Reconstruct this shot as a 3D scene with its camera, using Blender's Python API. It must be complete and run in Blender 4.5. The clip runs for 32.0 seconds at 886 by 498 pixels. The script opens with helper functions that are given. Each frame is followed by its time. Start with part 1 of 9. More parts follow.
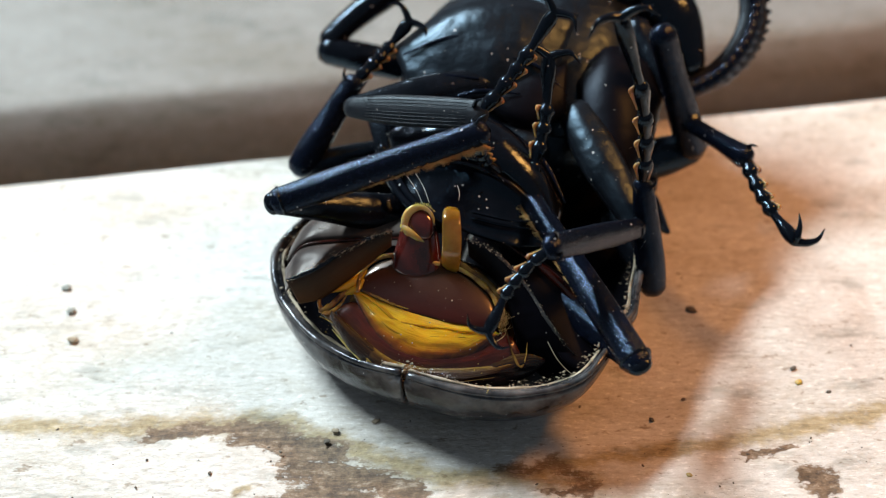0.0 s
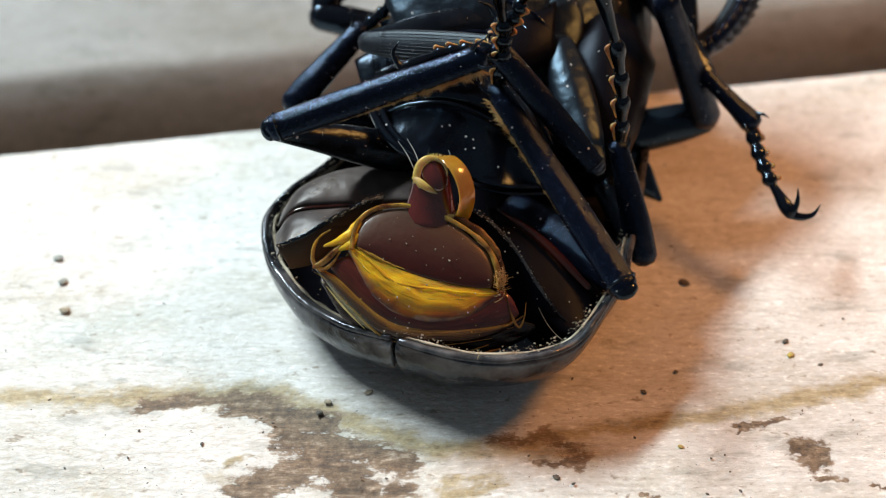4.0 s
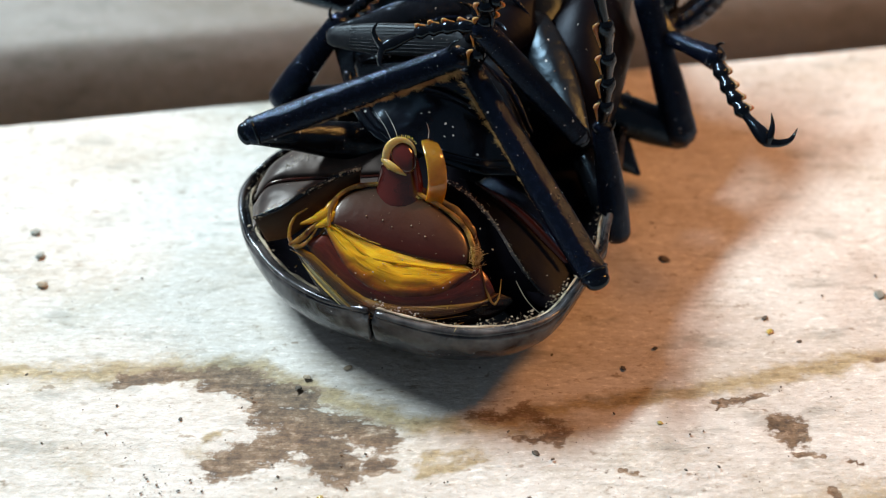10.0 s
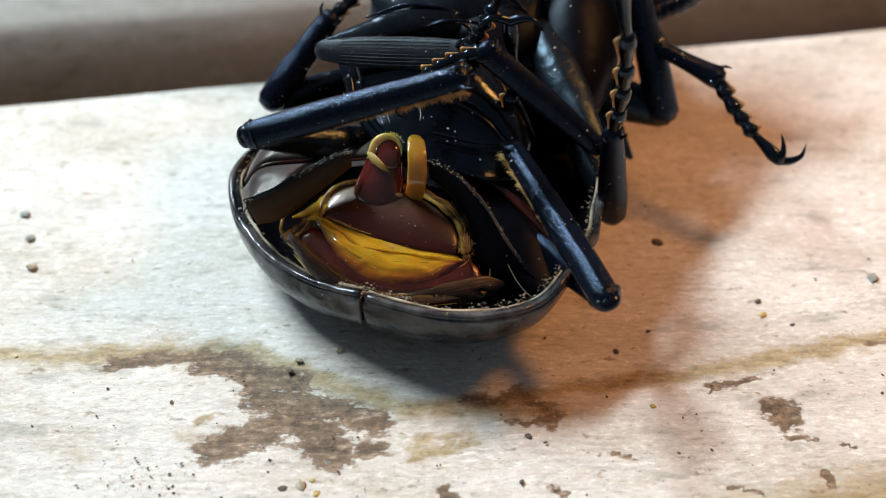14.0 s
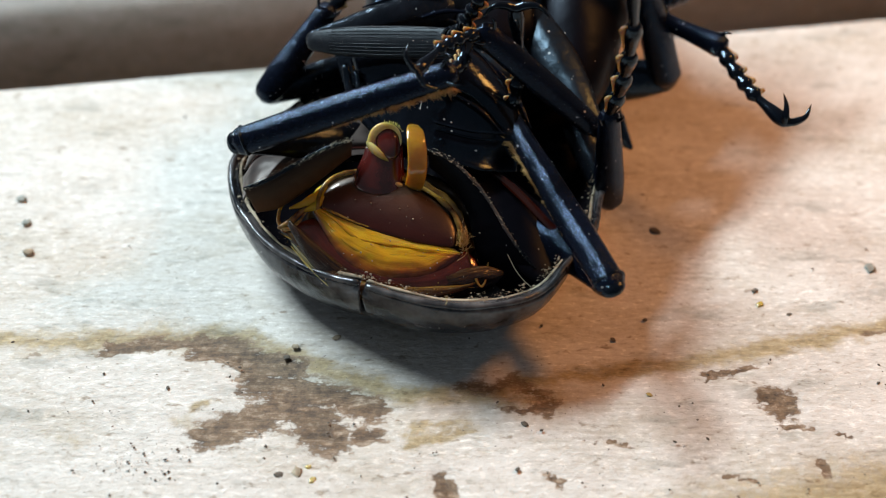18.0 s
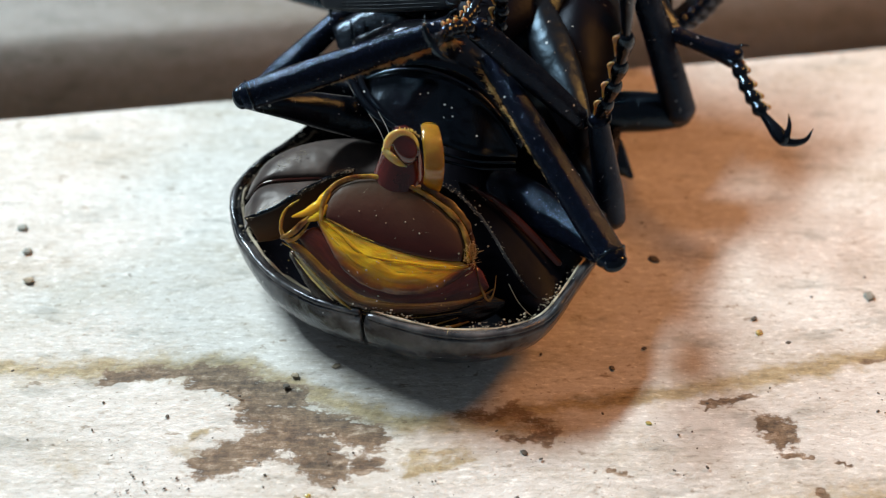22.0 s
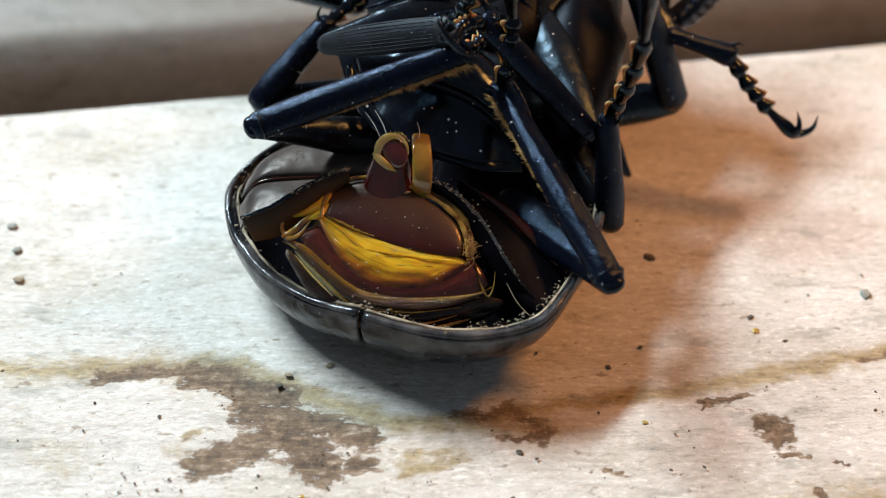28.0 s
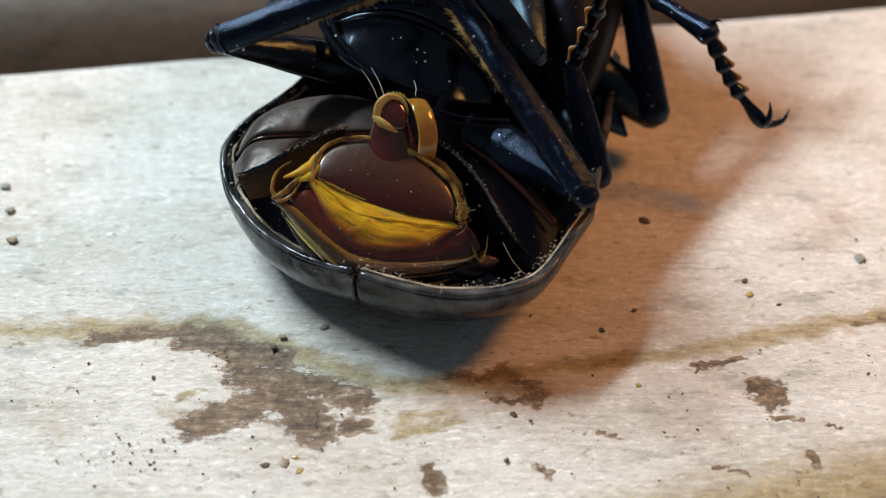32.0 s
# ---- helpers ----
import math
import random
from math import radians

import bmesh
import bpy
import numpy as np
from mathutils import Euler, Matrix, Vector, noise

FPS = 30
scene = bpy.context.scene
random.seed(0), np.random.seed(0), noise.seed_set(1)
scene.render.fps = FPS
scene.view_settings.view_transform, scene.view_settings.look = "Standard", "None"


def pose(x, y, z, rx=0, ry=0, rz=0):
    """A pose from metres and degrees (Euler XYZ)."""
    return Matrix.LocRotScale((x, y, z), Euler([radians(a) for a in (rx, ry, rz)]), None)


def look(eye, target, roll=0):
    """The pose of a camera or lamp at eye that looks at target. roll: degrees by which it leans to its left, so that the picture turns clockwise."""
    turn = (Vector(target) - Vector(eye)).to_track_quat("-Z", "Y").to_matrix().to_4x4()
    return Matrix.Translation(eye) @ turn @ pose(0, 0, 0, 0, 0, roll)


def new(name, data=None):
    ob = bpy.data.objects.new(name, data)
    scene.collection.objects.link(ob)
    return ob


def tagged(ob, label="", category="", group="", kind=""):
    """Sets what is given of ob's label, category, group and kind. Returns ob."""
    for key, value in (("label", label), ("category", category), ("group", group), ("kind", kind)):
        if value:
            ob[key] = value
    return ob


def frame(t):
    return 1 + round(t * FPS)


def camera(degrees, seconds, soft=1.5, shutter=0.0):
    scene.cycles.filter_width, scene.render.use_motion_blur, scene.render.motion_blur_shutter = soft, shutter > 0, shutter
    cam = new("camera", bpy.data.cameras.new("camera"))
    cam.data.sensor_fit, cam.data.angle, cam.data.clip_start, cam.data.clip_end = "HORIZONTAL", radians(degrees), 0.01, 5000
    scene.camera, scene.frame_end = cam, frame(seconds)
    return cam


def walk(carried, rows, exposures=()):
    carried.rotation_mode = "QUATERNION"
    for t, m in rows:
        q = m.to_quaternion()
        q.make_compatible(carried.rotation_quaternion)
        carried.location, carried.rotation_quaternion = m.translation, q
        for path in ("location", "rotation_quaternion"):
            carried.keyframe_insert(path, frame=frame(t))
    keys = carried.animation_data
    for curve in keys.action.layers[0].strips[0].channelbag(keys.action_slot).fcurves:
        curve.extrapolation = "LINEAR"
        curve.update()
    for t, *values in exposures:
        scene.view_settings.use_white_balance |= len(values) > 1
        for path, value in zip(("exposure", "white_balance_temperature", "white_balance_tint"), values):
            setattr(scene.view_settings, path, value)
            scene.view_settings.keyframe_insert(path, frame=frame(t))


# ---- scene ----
# the lens, and the slow drift of the hand-held camera
cam = camera(38.5, 32.0, soft=1.05)
cam.data.dof.use_dof = True
cam.data.dof.focus_distance = 0.080
cam.data.dof.aperture_fstop = 30
PATH = [
    (0, (0.00008, -0.06874, 0.06215), (49.826, 1.006, 0.522)),
    (0.5, (0.00011, -0.06870, 0.06211), (49.631, 0.972, 0.488)),
    (1, (0.00004, -0.06871, 0.06218), (49.368, 0.882, 0.472)),
    (1.5, (0.00013, -0.06871, 0.06220), (49.123, 0.903, 0.507)),
    (2, (0.00001, -0.06862, 0.06211), (48.875, 0.743, 0.428)),
    (2.5, (0.00013, -0.06860, 0.06198), (48.753, 0.725, 0.439)),
    (3, (0.00013, -0.06863, 0.06198), (48.598, 0.683, 0.429)),
    (3.5, (0.00010, -0.06864, 0.06200), (48.516, 0.661, 0.413)),
    (5.5, (0.00013, -0.06864, 0.06201), (48.896, 0.624, 0.536)),
    (6, (0.00003, -0.06870, 0.06205), (48.611, 0.490, 0.467)),
    (6.5, (-0.00002, -0.06857, 0.06195), (48.268, 0.306, 0.342)),
    (7, (-0.00001, -0.06847, 0.06181), (48.090, 0.186, 0.213)),
    (7.5, (0.00009, -0.06862, 0.06189), (48.092, 0.197, 0.162)),
    (8, (0.00011, -0.06865, 0.06187), (48.073, 0.104, 0.060)),
    (8.5, (0.00012, -0.06866, 0.06186), (48.157, 0.101, 0.056)),
    (9, (0.00000, -0.06837, 0.06156), (48.000, 0.000, -0.000)),
    (9.5, (0.00011, -0.06853, 0.06170), (47.766, -0.037, 0.005)),
    (10, (0.00012, -0.06852, 0.06170), (47.568, -0.111, -0.069)),
    (10.5, (0.00006, -0.06849, 0.06168), (47.444, -0.196, -0.125)),
    (11, (0.00002, -0.06854, 0.06165), (47.392, -0.260, -0.141)),
    (11.5, (0.00001, -0.06847, 0.06159), (47.456, -0.259, -0.175)),
    (12, (0.00009, -0.06859, 0.06186), (48.244, 0.056, -0.059)),
    (12.5, (0.00011, -0.06833, 0.06165), (47.809, -0.033, -0.098)),
    (13, (0.00004, -0.06829, 0.06157), (47.394, -0.209, -0.209)),
    (13.5, (-0.00009, -0.06825, 0.06142), (47.050, -0.397, -0.330)),
    (14, (-0.00002, -0.06828, 0.06140), (46.825, -0.457, -0.334)),
    (14.5, (-0.00007, -0.06821, 0.06136), (46.533, -0.579, -0.377)),
    (16.5, (-0.00013, -0.06828, 0.06130), (46.227, -0.768, -0.295)),
    (17, (0.00001, -0.06848, 0.06152), (46.763, -0.584, -0.106)),
    (17.5, (-0.00007, -0.06827, 0.06132), (46.561, -0.732, -0.144)),
    (18, (-0.00006, -0.06826, 0.06129), (46.298, -0.829, -0.186)),
    (18.5, (-0.00013, -0.06828, 0.06124), (46.077, -0.912, -0.249)),
    (19, (-0.00008, -0.06824, 0.06121), (45.760, -0.950, -0.254)),
    (19.5, (-0.00013, -0.06814, 0.06106), (45.450, -1.065, -0.329)),
    (20, (-0.00005, -0.06810, 0.06095), (45.290, -1.103, -0.345)),
    (20.5, (-0.00006, -0.06818, 0.06109), (45.517, -1.058, -0.388)),
    (21, (0.00007, -0.06826, 0.06156), (46.873, -0.655, -0.231)),
    (21.5, (-0.00000, -0.06818, 0.06126), (46.986, -0.813, -0.275)),
    (22, (0.00010, -0.06834, 0.06150), (47.517, -0.742, -0.152)),
    (22.5, (-0.00001, -0.06817, 0.06132), (47.350, -0.923, -0.288)),
    (23, (-0.00005, -0.06817, 0.06126), (46.890, -1.030, -0.397)),
    (23.5, (-0.00007, -0.06806, 0.06113), (46.336, -1.135, -0.464)),
    (24, (-0.00014, -0.06798, 0.06104), (45.873, -1.217, -0.566)),
    (24.5, (-0.00019, -0.06788, 0.06099), (45.690, -1.249, -0.636)),
    (25, (-0.00002, -0.06812, 0.06134), (46.391, -0.935, -0.519)),
    (25.5, (-0.00005, -0.06831, 0.06164), (48.068, -0.564, -0.205)),
    (27.5, (-0.00023, -0.06772, 0.06096), (47.350, -1.019, -0.552)),
    (28, (-0.00016, -0.06782, 0.06102), (47.443, -0.990, -0.514)),
    (28.5, (-0.00009, -0.06778, 0.06099), (47.283, -0.977, -0.503)),
    (29, (-0.00011, -0.06777, 0.06098), (46.996, -1.086, -0.513)),
    (29.5, (-0.00020, -0.06769, 0.06091), (46.685, -1.185, -0.572)),
    (30, (-0.00016, -0.06770, 0.06091), (46.517, -1.211, -0.552)),
    (30.5, (-0.00017, -0.06771, 0.06089), (46.351, -1.267, -0.512)),
    (31, (-0.00027, -0.06773, 0.06095), (46.146, -1.324, -0.558)),
    (31.5, (-0.00026, -0.06778, 0.06084), (45.998, -1.371, -0.540)),
    (32, (-0.00023, -0.06776, 0.06084), (45.798, -1.381, -0.546)),
]
walk(cam, [(t, pose(*p, *r)) for t, p, r in PATH],
     exposures=[(0, 0.11), (3.5, 0.08), (9, 0.03), (13, -0.02), (16, -0.14), (18, -0.14), (19, -0.20), (20, -0.34), (21, -0.26), (22, -0.12), (23, -0.10), (24, -0.22), (25, -0.28), (26, -0.14), (27.5, -0.05), (30, -0.14), (32, -0.26)])

# a dim room, a cool white lamp behind on one side, a warm bulb on the other
world = bpy.data.worlds.new("world")
scene.world = world
world.use_nodes = True
world.node_tree.nodes["Background"].inputs[0].default_value = (0.275, 0.305, 0.345, 1)
world.node_tree.nodes["Background"].inputs[1].default_value = 0.38


def area(name, eye, target, size, power, colour):
    data = bpy.data.lights.new(name, "AREA")
    data.shape, data.size, data.energy, data.color = "DISK", size, power, colour
    ob = new(name, data)
    ob.matrix_world = look(eye, target)
    return ob


# the white one is a short tube that lies along the room
WHITE_AT = Vector((-0.150, 0.126, 0.228))
white = area("white_lamp", WHITE_AT, (0, 0, 0), 0.027, 1.74, (0.86, 0.95, 0.965))
white.data.shape, white.data.size_y = "RECTANGLE", 0.15
away = WHITE_AT.normalized()
along = Vector((0.58, 0.81, 0.0))
along = (along - away * along.dot(away)).normalized()
white.matrix_world = Matrix.Translation(WHITE_AT) @ Matrix((along.cross(away), along, away)).transposed().to_4x4()
area("warm_lamp", (0.078, 0.017, 0.092), (0.012, 0, 0), 0.027, 0.086, (1.0, 0.36, 0.075))


# ---- materials ----
def mat(name):
    m = bpy.data.materials.new(name)
    m.use_nodes = True
    return m, m.node_tree.nodes, m.node_tree.links, m.node_tree.nodes["Principled BSDF"]


def ramp(nodes, stops):
    r = nodes.new("ShaderNodeValToRGB")
    while len(r.color_ramp.elements) < len(stops):
        r.color_ramp.elements.new(0.5)
    for el, (p, c) in zip(r.color_ramp.elements, stops):
        el.position, el.color = p, (*c, 1)
    return r


def noise_tex(nodes, links, coord, scale, detail=4, rough=0.6):
    n = nodes.new("ShaderNodeTexNoise")
    n.inputs["Scale"].default_value, n.inputs["Detail"].default_value = scale, detail
    n.inputs["Roughness"].default_value = rough
    links.new(coord, n.inputs["Vector"])
    return n


def plain(name, a, b, rough=0.4, scale=600, bump=0.0, metal=0.0, coat=0.0, spec=0.5, through_light=0.0, ior=1.5, rough_var=0.1, lo=0.3, hi=0.7, specks=0.0, wave=0.0):
    m, nodes, links, b_ = mat(name)
    tc = nodes.new("ShaderNodeTexCoord")
    n = noise_tex(nodes, links, tc.outputs["Object"], scale)
    r = ramp(nodes, [(lo, a), (hi, b)])
    links.new(n.outputs[0], r.inputs[0])
    colour = r.outputs[0]
    if specks:
        vor = nodes.new("ShaderNodeTexVoronoi")
        vor.inputs["Scale"].default_value = 1900
        links.new(tc.outputs["Object"], vor.inputs["Vector"])
        sep = nodes.new("ShaderNodeSeparateColor")
        links.new(vor.outputs["Color"], sep.inputs[0])
        size = nodes.new("ShaderNodeMath")
        size.operation = "MULTIPLY_ADD"
        size.inputs[1].default_value, size.inputs[2].default_value = specks, -0.62 * specks
        links.new(sep.outputs[0], size.inputs[0])
        less = nodes.new("ShaderNodeMath")
        less.operation = "LESS_THAN"
        links.new(vor.outputs["Distance"], less.inputs[0])
        links.new(size.outputs[0], less.inputs[1])
        mix = nodes.new("ShaderNodeMix")
        mix.data_type = "RGBA"
        mix.inputs[7].default_value = (0.45, 0.45, 0.44, 1)
        links.new(less.outputs[0], mix.inputs[0])
        links.new(colour, mix.inputs[6])
        colour = mix.outputs[2]
    links.new(colour, b_.inputs["Base Color"])
    n2 = noise_tex(nodes, links, tc.outputs["Object"], scale * 0.35, 6)
    mr = nodes.new("ShaderNodeMapRange")
    mr.inputs[3].default_value, mr.inputs[4].default_value = max(0.02, rough - rough_var), rough + rough_var
    links.new(n2.outputs[0], mr.inputs[0])
    links.new(mr.outputs[0], b_.inputs["Roughness"])
    b_.inputs["Metallic"].default_value = metal
    b_.inputs["Coat Weight"].default_value = coat
    b_.inputs["Coat Roughness"].default_value = 0.06
    b_.inputs["Specular IOR Level"].default_value = spec
    b_.inputs["Transmission Weight"].default_value = through_light
    b_.inputs["IOR"].default_value = ior
    if bump:
        bp = nodes.new("ShaderNodeBump")
        bp.inputs["Strength"].default_value, bp.inputs["Distance"].default_value = bump, 0.0001
        n3 = noise_tex(nodes, links, tc.outputs["Object"], scale * 4, 5)
        links.new(n3.outputs[0], bp.inputs["Height"])
        links.new(bp.outputs[0], b_.inputs["Normal"])
        if wave:
            broad = nodes.new("ShaderNodeBump")
            broad.inputs["Strength"].default_value, broad.inputs["Distance"].default_value = wave, 0.0004
            n4 = noise_tex(nodes, links, tc.outputs["Object"], 380, 2, 0.4)
            links.new(n4.outputs[0], broad.inputs["Height"])
            links.new(broad.outputs[0], bp.inputs["Normal"])
    return m


CHITIN = plain("black_chitin", (0.0014, 0.0017, 0.0028), (0.0038, 0.0048, 0.0080), 0.13, 900, 0.16, rough_var=0.07, specks=0.40, wave=0.55, spec=0.45)
SATIN = plain("satin_chitin", (0.0014, 0.0020, 0.0042), (0.0040, 0.0060, 0.0140), 0.10, 2600, 0.36, rough_var=0.05, spec=0.36, specks=0.44, wave=0.4)
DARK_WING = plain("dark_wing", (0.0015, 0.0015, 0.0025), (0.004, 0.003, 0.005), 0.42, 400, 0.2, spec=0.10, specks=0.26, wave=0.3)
GREY_DIRT = plain("grey_dirt", (0.17, 0.20, 0.19), (0.36, 0.39, 0.36), 0.8, 900, 0.5)
MATTE = plain("ridged_chitin", (0.006, 0.007, 0.010), (0.018, 0.020, 0.025), 0.42, 900, 0.35, specks=0.3, spec=0.22)
# its grey blotches paint in the pale board's reflection along with dust
SHELL = plain("elytra_shell", (0.008, 0.009, 0.012), (0.15, 0.15, 0.155), 0.20, 320, 0.4, specks=0.34, wave=0.8, lo=0.42, hi=0.78)
DULL = plain("dull_chitin", (0.0014, 0.0018, 0.0028), (0.0042, 0.0052, 0.0080), 0.21, 900, 0.25, rough_var=0.09, specks=0.48, wave=0.9, spec=0.45)
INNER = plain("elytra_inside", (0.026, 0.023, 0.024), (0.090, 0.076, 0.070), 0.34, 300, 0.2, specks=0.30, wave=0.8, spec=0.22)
RED = plain("red_plate", (0.012, 0.0025, 0.002), (0.035, 0.006, 0.003), 0.14, 250, 0.06, coat=0.3, specks=0.2, wave=0.12)
REDDISH = plain("red_capsule", (0.036, 0.008, 0.008), (0.105, 0.015, 0.012), 0.11, 300, 0.06, coat=0.8, wave=0.5)
YELLOW = plain("yellow_membrane", (0.36, 0.17, 0.010), (0.58, 0.37, 0.026), 0.10, 260, 0.3, lo=0.36, hi=0.60, wave=0.9)
AMBER = plain("amber_membrane", (0.05, 0.018, 0.005), (0.33, 0.21, 0.05), 0.10, 700, 0.4, lo=0.36, hi=0.62, wave=0.7)
BAND = plain("amber_strap", (0.22, 0.115, 0.008), (0.40, 0.24, 0.035), 0.14, 420, 0.1, coat=0.6, wave=0.25)
UMBER = plain("umber_membrane", (0.05, 0.02, 0.005), (0.24, 0.14, 0.03), 0.16, 500, 0.3, lo=0.36, hi=0.62, wave=0.3)
PALE = plain("pale_membrane", (0.40, 0.27, 0.08), (0.60, 0.47, 0.21), 0.16, 900, 0.2)
BODY = plain("matte_body_chitin", (0.0022, 0.0027, 0.0040), (0.0058, 0.0070, 0.0105), 0.34, 900, 0.3, rough_var=0.10, specks=0.48, wave=1.1, spec=0.5)
HAIR = plain("golden_hair", (0.38, 0.19, 0.05), (0.80, 0.56, 0.24), 0.45, 900)
PAD = plain("tarsal_pad", (0.15, 0.08, 0.03), (0.38, 0.25, 0.11), 0.5, 900, 0.2)
DUST = plain("pale_dust", (0.16, 0.13, 0.085), (0.50, 0.45, 0.35), 0.8, 900, 0.5)
FLECK = plain("white_fleck", (0.4, 0.4, 0.38), (0.7, 0.7, 0.68), 0.6, 900)
DIRT = plain("dark_dirt", (0.045, 0.04, 0.033), (0.16, 0.145, 0.12), 0.8, 900, 0.5)
TABLE = plain("table_wood", (0.105, 0.040, 0.015), (0.175, 0.072, 0.030), 0.6, 40, 0.1, spec=0.2)


def membrane(name, across, fibres, rough=0.16, soft=0.5, bump=0.5, coat=0.3, fine=(0.35, 15)):
    """A wet translucent skin: its colour changes across it, its fibres run along it."""
    m, nodes, links, b_ = mat(name)
    ends = []
    for layer, k in (("along", fine[0]), ("across", fine[1])):
        at = nodes.new("ShaderNodeAttribute")
        at.attribute_name = layer
        ends.append(at)
    comb = nodes.new("ShaderNodeCombineXYZ")
    for k, (at, f) in enumerate(zip(ends, fine)):
        mul = nodes.new("ShaderNodeMath")
        mul.operation = "MULTIPLY"
        mul.inputs[1].default_value = f
        links.new(at.outputs["Fac"], mul.inputs[0])
        links.new(mul.outputs[0], comb.inputs[k])
    fibre = noise_tex(nodes, links, comb.outputs[0], 1.0, 5, 0.62)
    tc = nodes.new("ShaderNodeTexCoord")
    blot = noise_tex(nodes, links, tc.outputs["Object"], 420, 4, 0.55)
    add = nodes.new("ShaderNodeMath")
    add.operation = "MULTIPLY_ADD"
    add.inputs[1].default_value = 0.5
    links.new(blot.outputs[0], add.inputs[0])
    shift = nodes.new("ShaderNodeMath")
    shift.operation = "SUBTRACT"
    shift.inputs[1].default_value = 0.25
    links.new(ends[1].outputs["Fac"], shift.inputs[0])
    links.new(shift.outputs[0], add.inputs[2])
    body = ramp(nodes, across)
    links.new(add.outputs[0], body.inputs[0])
    thread = ramp(nodes, fibres)
    links.new(fibre.outputs[0], thread.inputs[0])
    mx = nodes.new("ShaderNodeMix")
    mx.data_type, mx.blend_type = "RGBA", "MULTIPLY"
    mx.inputs[0].default_value = 1.0
    links.new(body.outputs[0], mx.inputs[6])
    links.new(thread.outputs[0], mx.inputs[7])
    links.new(mx.outputs[2], b_.inputs["Base Color"])
    b_.inputs["Roughness"].default_value = rough
    b_.inputs["Coat Weight"].default_value, b_.inputs["Coat Roughness"].default_value = coat, 0.05
    b_.inputs["Subsurface Weight"].default_value = soft
    b_.inputs["Subsurface Radius"].default_value = (0.0008, 0.00035, 0.0001)
    b_.inputs["Subsurface Scale"].default_value = 1.0
    bp = nodes.new("ShaderNodeBump")
    bp.inputs["Strength"].default_value, bp.inputs["Distance"].default_value = bump, 0.00015
    links.new(fibre.outputs[0], bp.inputs["Height"])
    wavy = nodes.new("ShaderNodeBump")
    wavy.inputs["Strength"].default_value, wavy.inputs["Distance"].default_value = 0.35, 0.0003
    links.new(blot.outputs[0], wavy.inputs["Height"])
    links.new(wavy.outputs[0], bp.inputs["Normal"])
    links.new(bp.outputs[0], b_.inputs["Normal"])
    return m


SMOOTH = [(0.3, (0.86, 0.84, 0.84)), (0.7, (1.0, 1.0, 1.0))]
GOLD_SKIN = membrane("golden_fold", [(0.02, (0.56, 0.40, 0.08)), (0.25, (0.66, 0.42, 0.016)), (0.62, (0.58, 0.32, 0.008)), (0.80, (0.28, 0.09, 0.006)), (0.95, (0.06, 0.013, 0.006))],
                     [(0.28, (0.86, 0.78, 0.6)), (0.48, (0.98, 0.96, 0.9)), (0.66, (1.06, 1.1, 1.4))], bump=0.55, coat=0.6, fine=(0.3, 9))
# the paler brown top stops carry the lamp's broad sheen in the colour
RED_SKIN = membrane("red_brown_plate", [(0.0, (0.066, 0.036, 0.018)), (0.35, (0.056, 0.023, 0.014)), (0.75, (0.040, 0.008, 0.006)), (1.0, (0.048, 0.006, 0.003))], SMOOTH, 0.36, 0.0, 0.06, 0.25, (0.6, 4))
WINE_SKIN = membrane("wine_red_plate", [(0.0, (0.14, 0.024, 0.011)), (0.5, (0.078, 0.011, 0.006)), (1.0, (0.085, 0.026, 0.008))], [(0.3, (0.45, 0.38, 0.32)), (0.65, (1.0, 1.0, 1.0))], 0.16, 0.5, 0.4, 0.6, (0.5, 5))
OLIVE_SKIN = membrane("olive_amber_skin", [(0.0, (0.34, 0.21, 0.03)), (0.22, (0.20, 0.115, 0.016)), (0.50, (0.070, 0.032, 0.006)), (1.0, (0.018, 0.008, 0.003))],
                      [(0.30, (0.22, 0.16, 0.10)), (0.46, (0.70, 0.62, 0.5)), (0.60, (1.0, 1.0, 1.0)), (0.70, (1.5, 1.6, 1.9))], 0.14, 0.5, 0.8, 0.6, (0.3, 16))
PALE_SKIN = membrane("pale_film", [(0.0, (0.36, 0.30, 0.13)), (0.5, (0.46, 0.44, 0.27)), (1.0, (0.30, 0.25, 0.11))],
                     [(0.34, (0.12, 0.09, 0.05)), (0.48, (0.5, 0.48, 0.4)), (0.62, (1.0, 1.0, 1.0)), (0.72, (1.5, 1.55, 1.7))], 0.13, 0.4, 0.8, 0.5, (0.35, 13))
TISSUE = membrane("dark_tissue", [(0.0, (0.07, 0.036, 0.009)), (0.35, (0.030, 0.012, 0.004)), (0.8, (0.010, 0.004, 0.002))], [(0.32, (0.3, 0.25, 0.2)), (0.6, (1.0, 1.0, 1.0))], 0.2, 0.3, 0.6, 0.3, (0.3, 9))
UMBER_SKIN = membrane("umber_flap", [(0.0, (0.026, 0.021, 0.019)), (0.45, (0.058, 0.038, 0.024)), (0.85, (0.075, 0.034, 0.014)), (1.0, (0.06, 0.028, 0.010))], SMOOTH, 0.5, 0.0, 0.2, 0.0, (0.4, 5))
UMBER_SKIN.node_tree.nodes["Principled BSDF"].inputs["Specular IOR Level"].default_value = 0.06
RED_SKIN.node_tree.nodes["Principled BSDF"].inputs["Specular IOR Level"].default_value = 0.35
for shiny, tint in ((CHITIN, (0.48, 0.74, 1.0)), (BODY, (0.42, 0.72, 1.0)), (SATIN, (0.36, 0.60, 1.0)), (DULL, (0.46, 0.72, 1.0)), (MATTE, (0.62, 0.84, 1.0)), (SHELL, (0.75, 0.87, 1.0)), (DARK_WING, (0.5, 0.72, 1.0))):
    shiny.node_tree.nodes["Principled BSDF"].inputs["Specular Tint"].default_value = (*tint, 1)
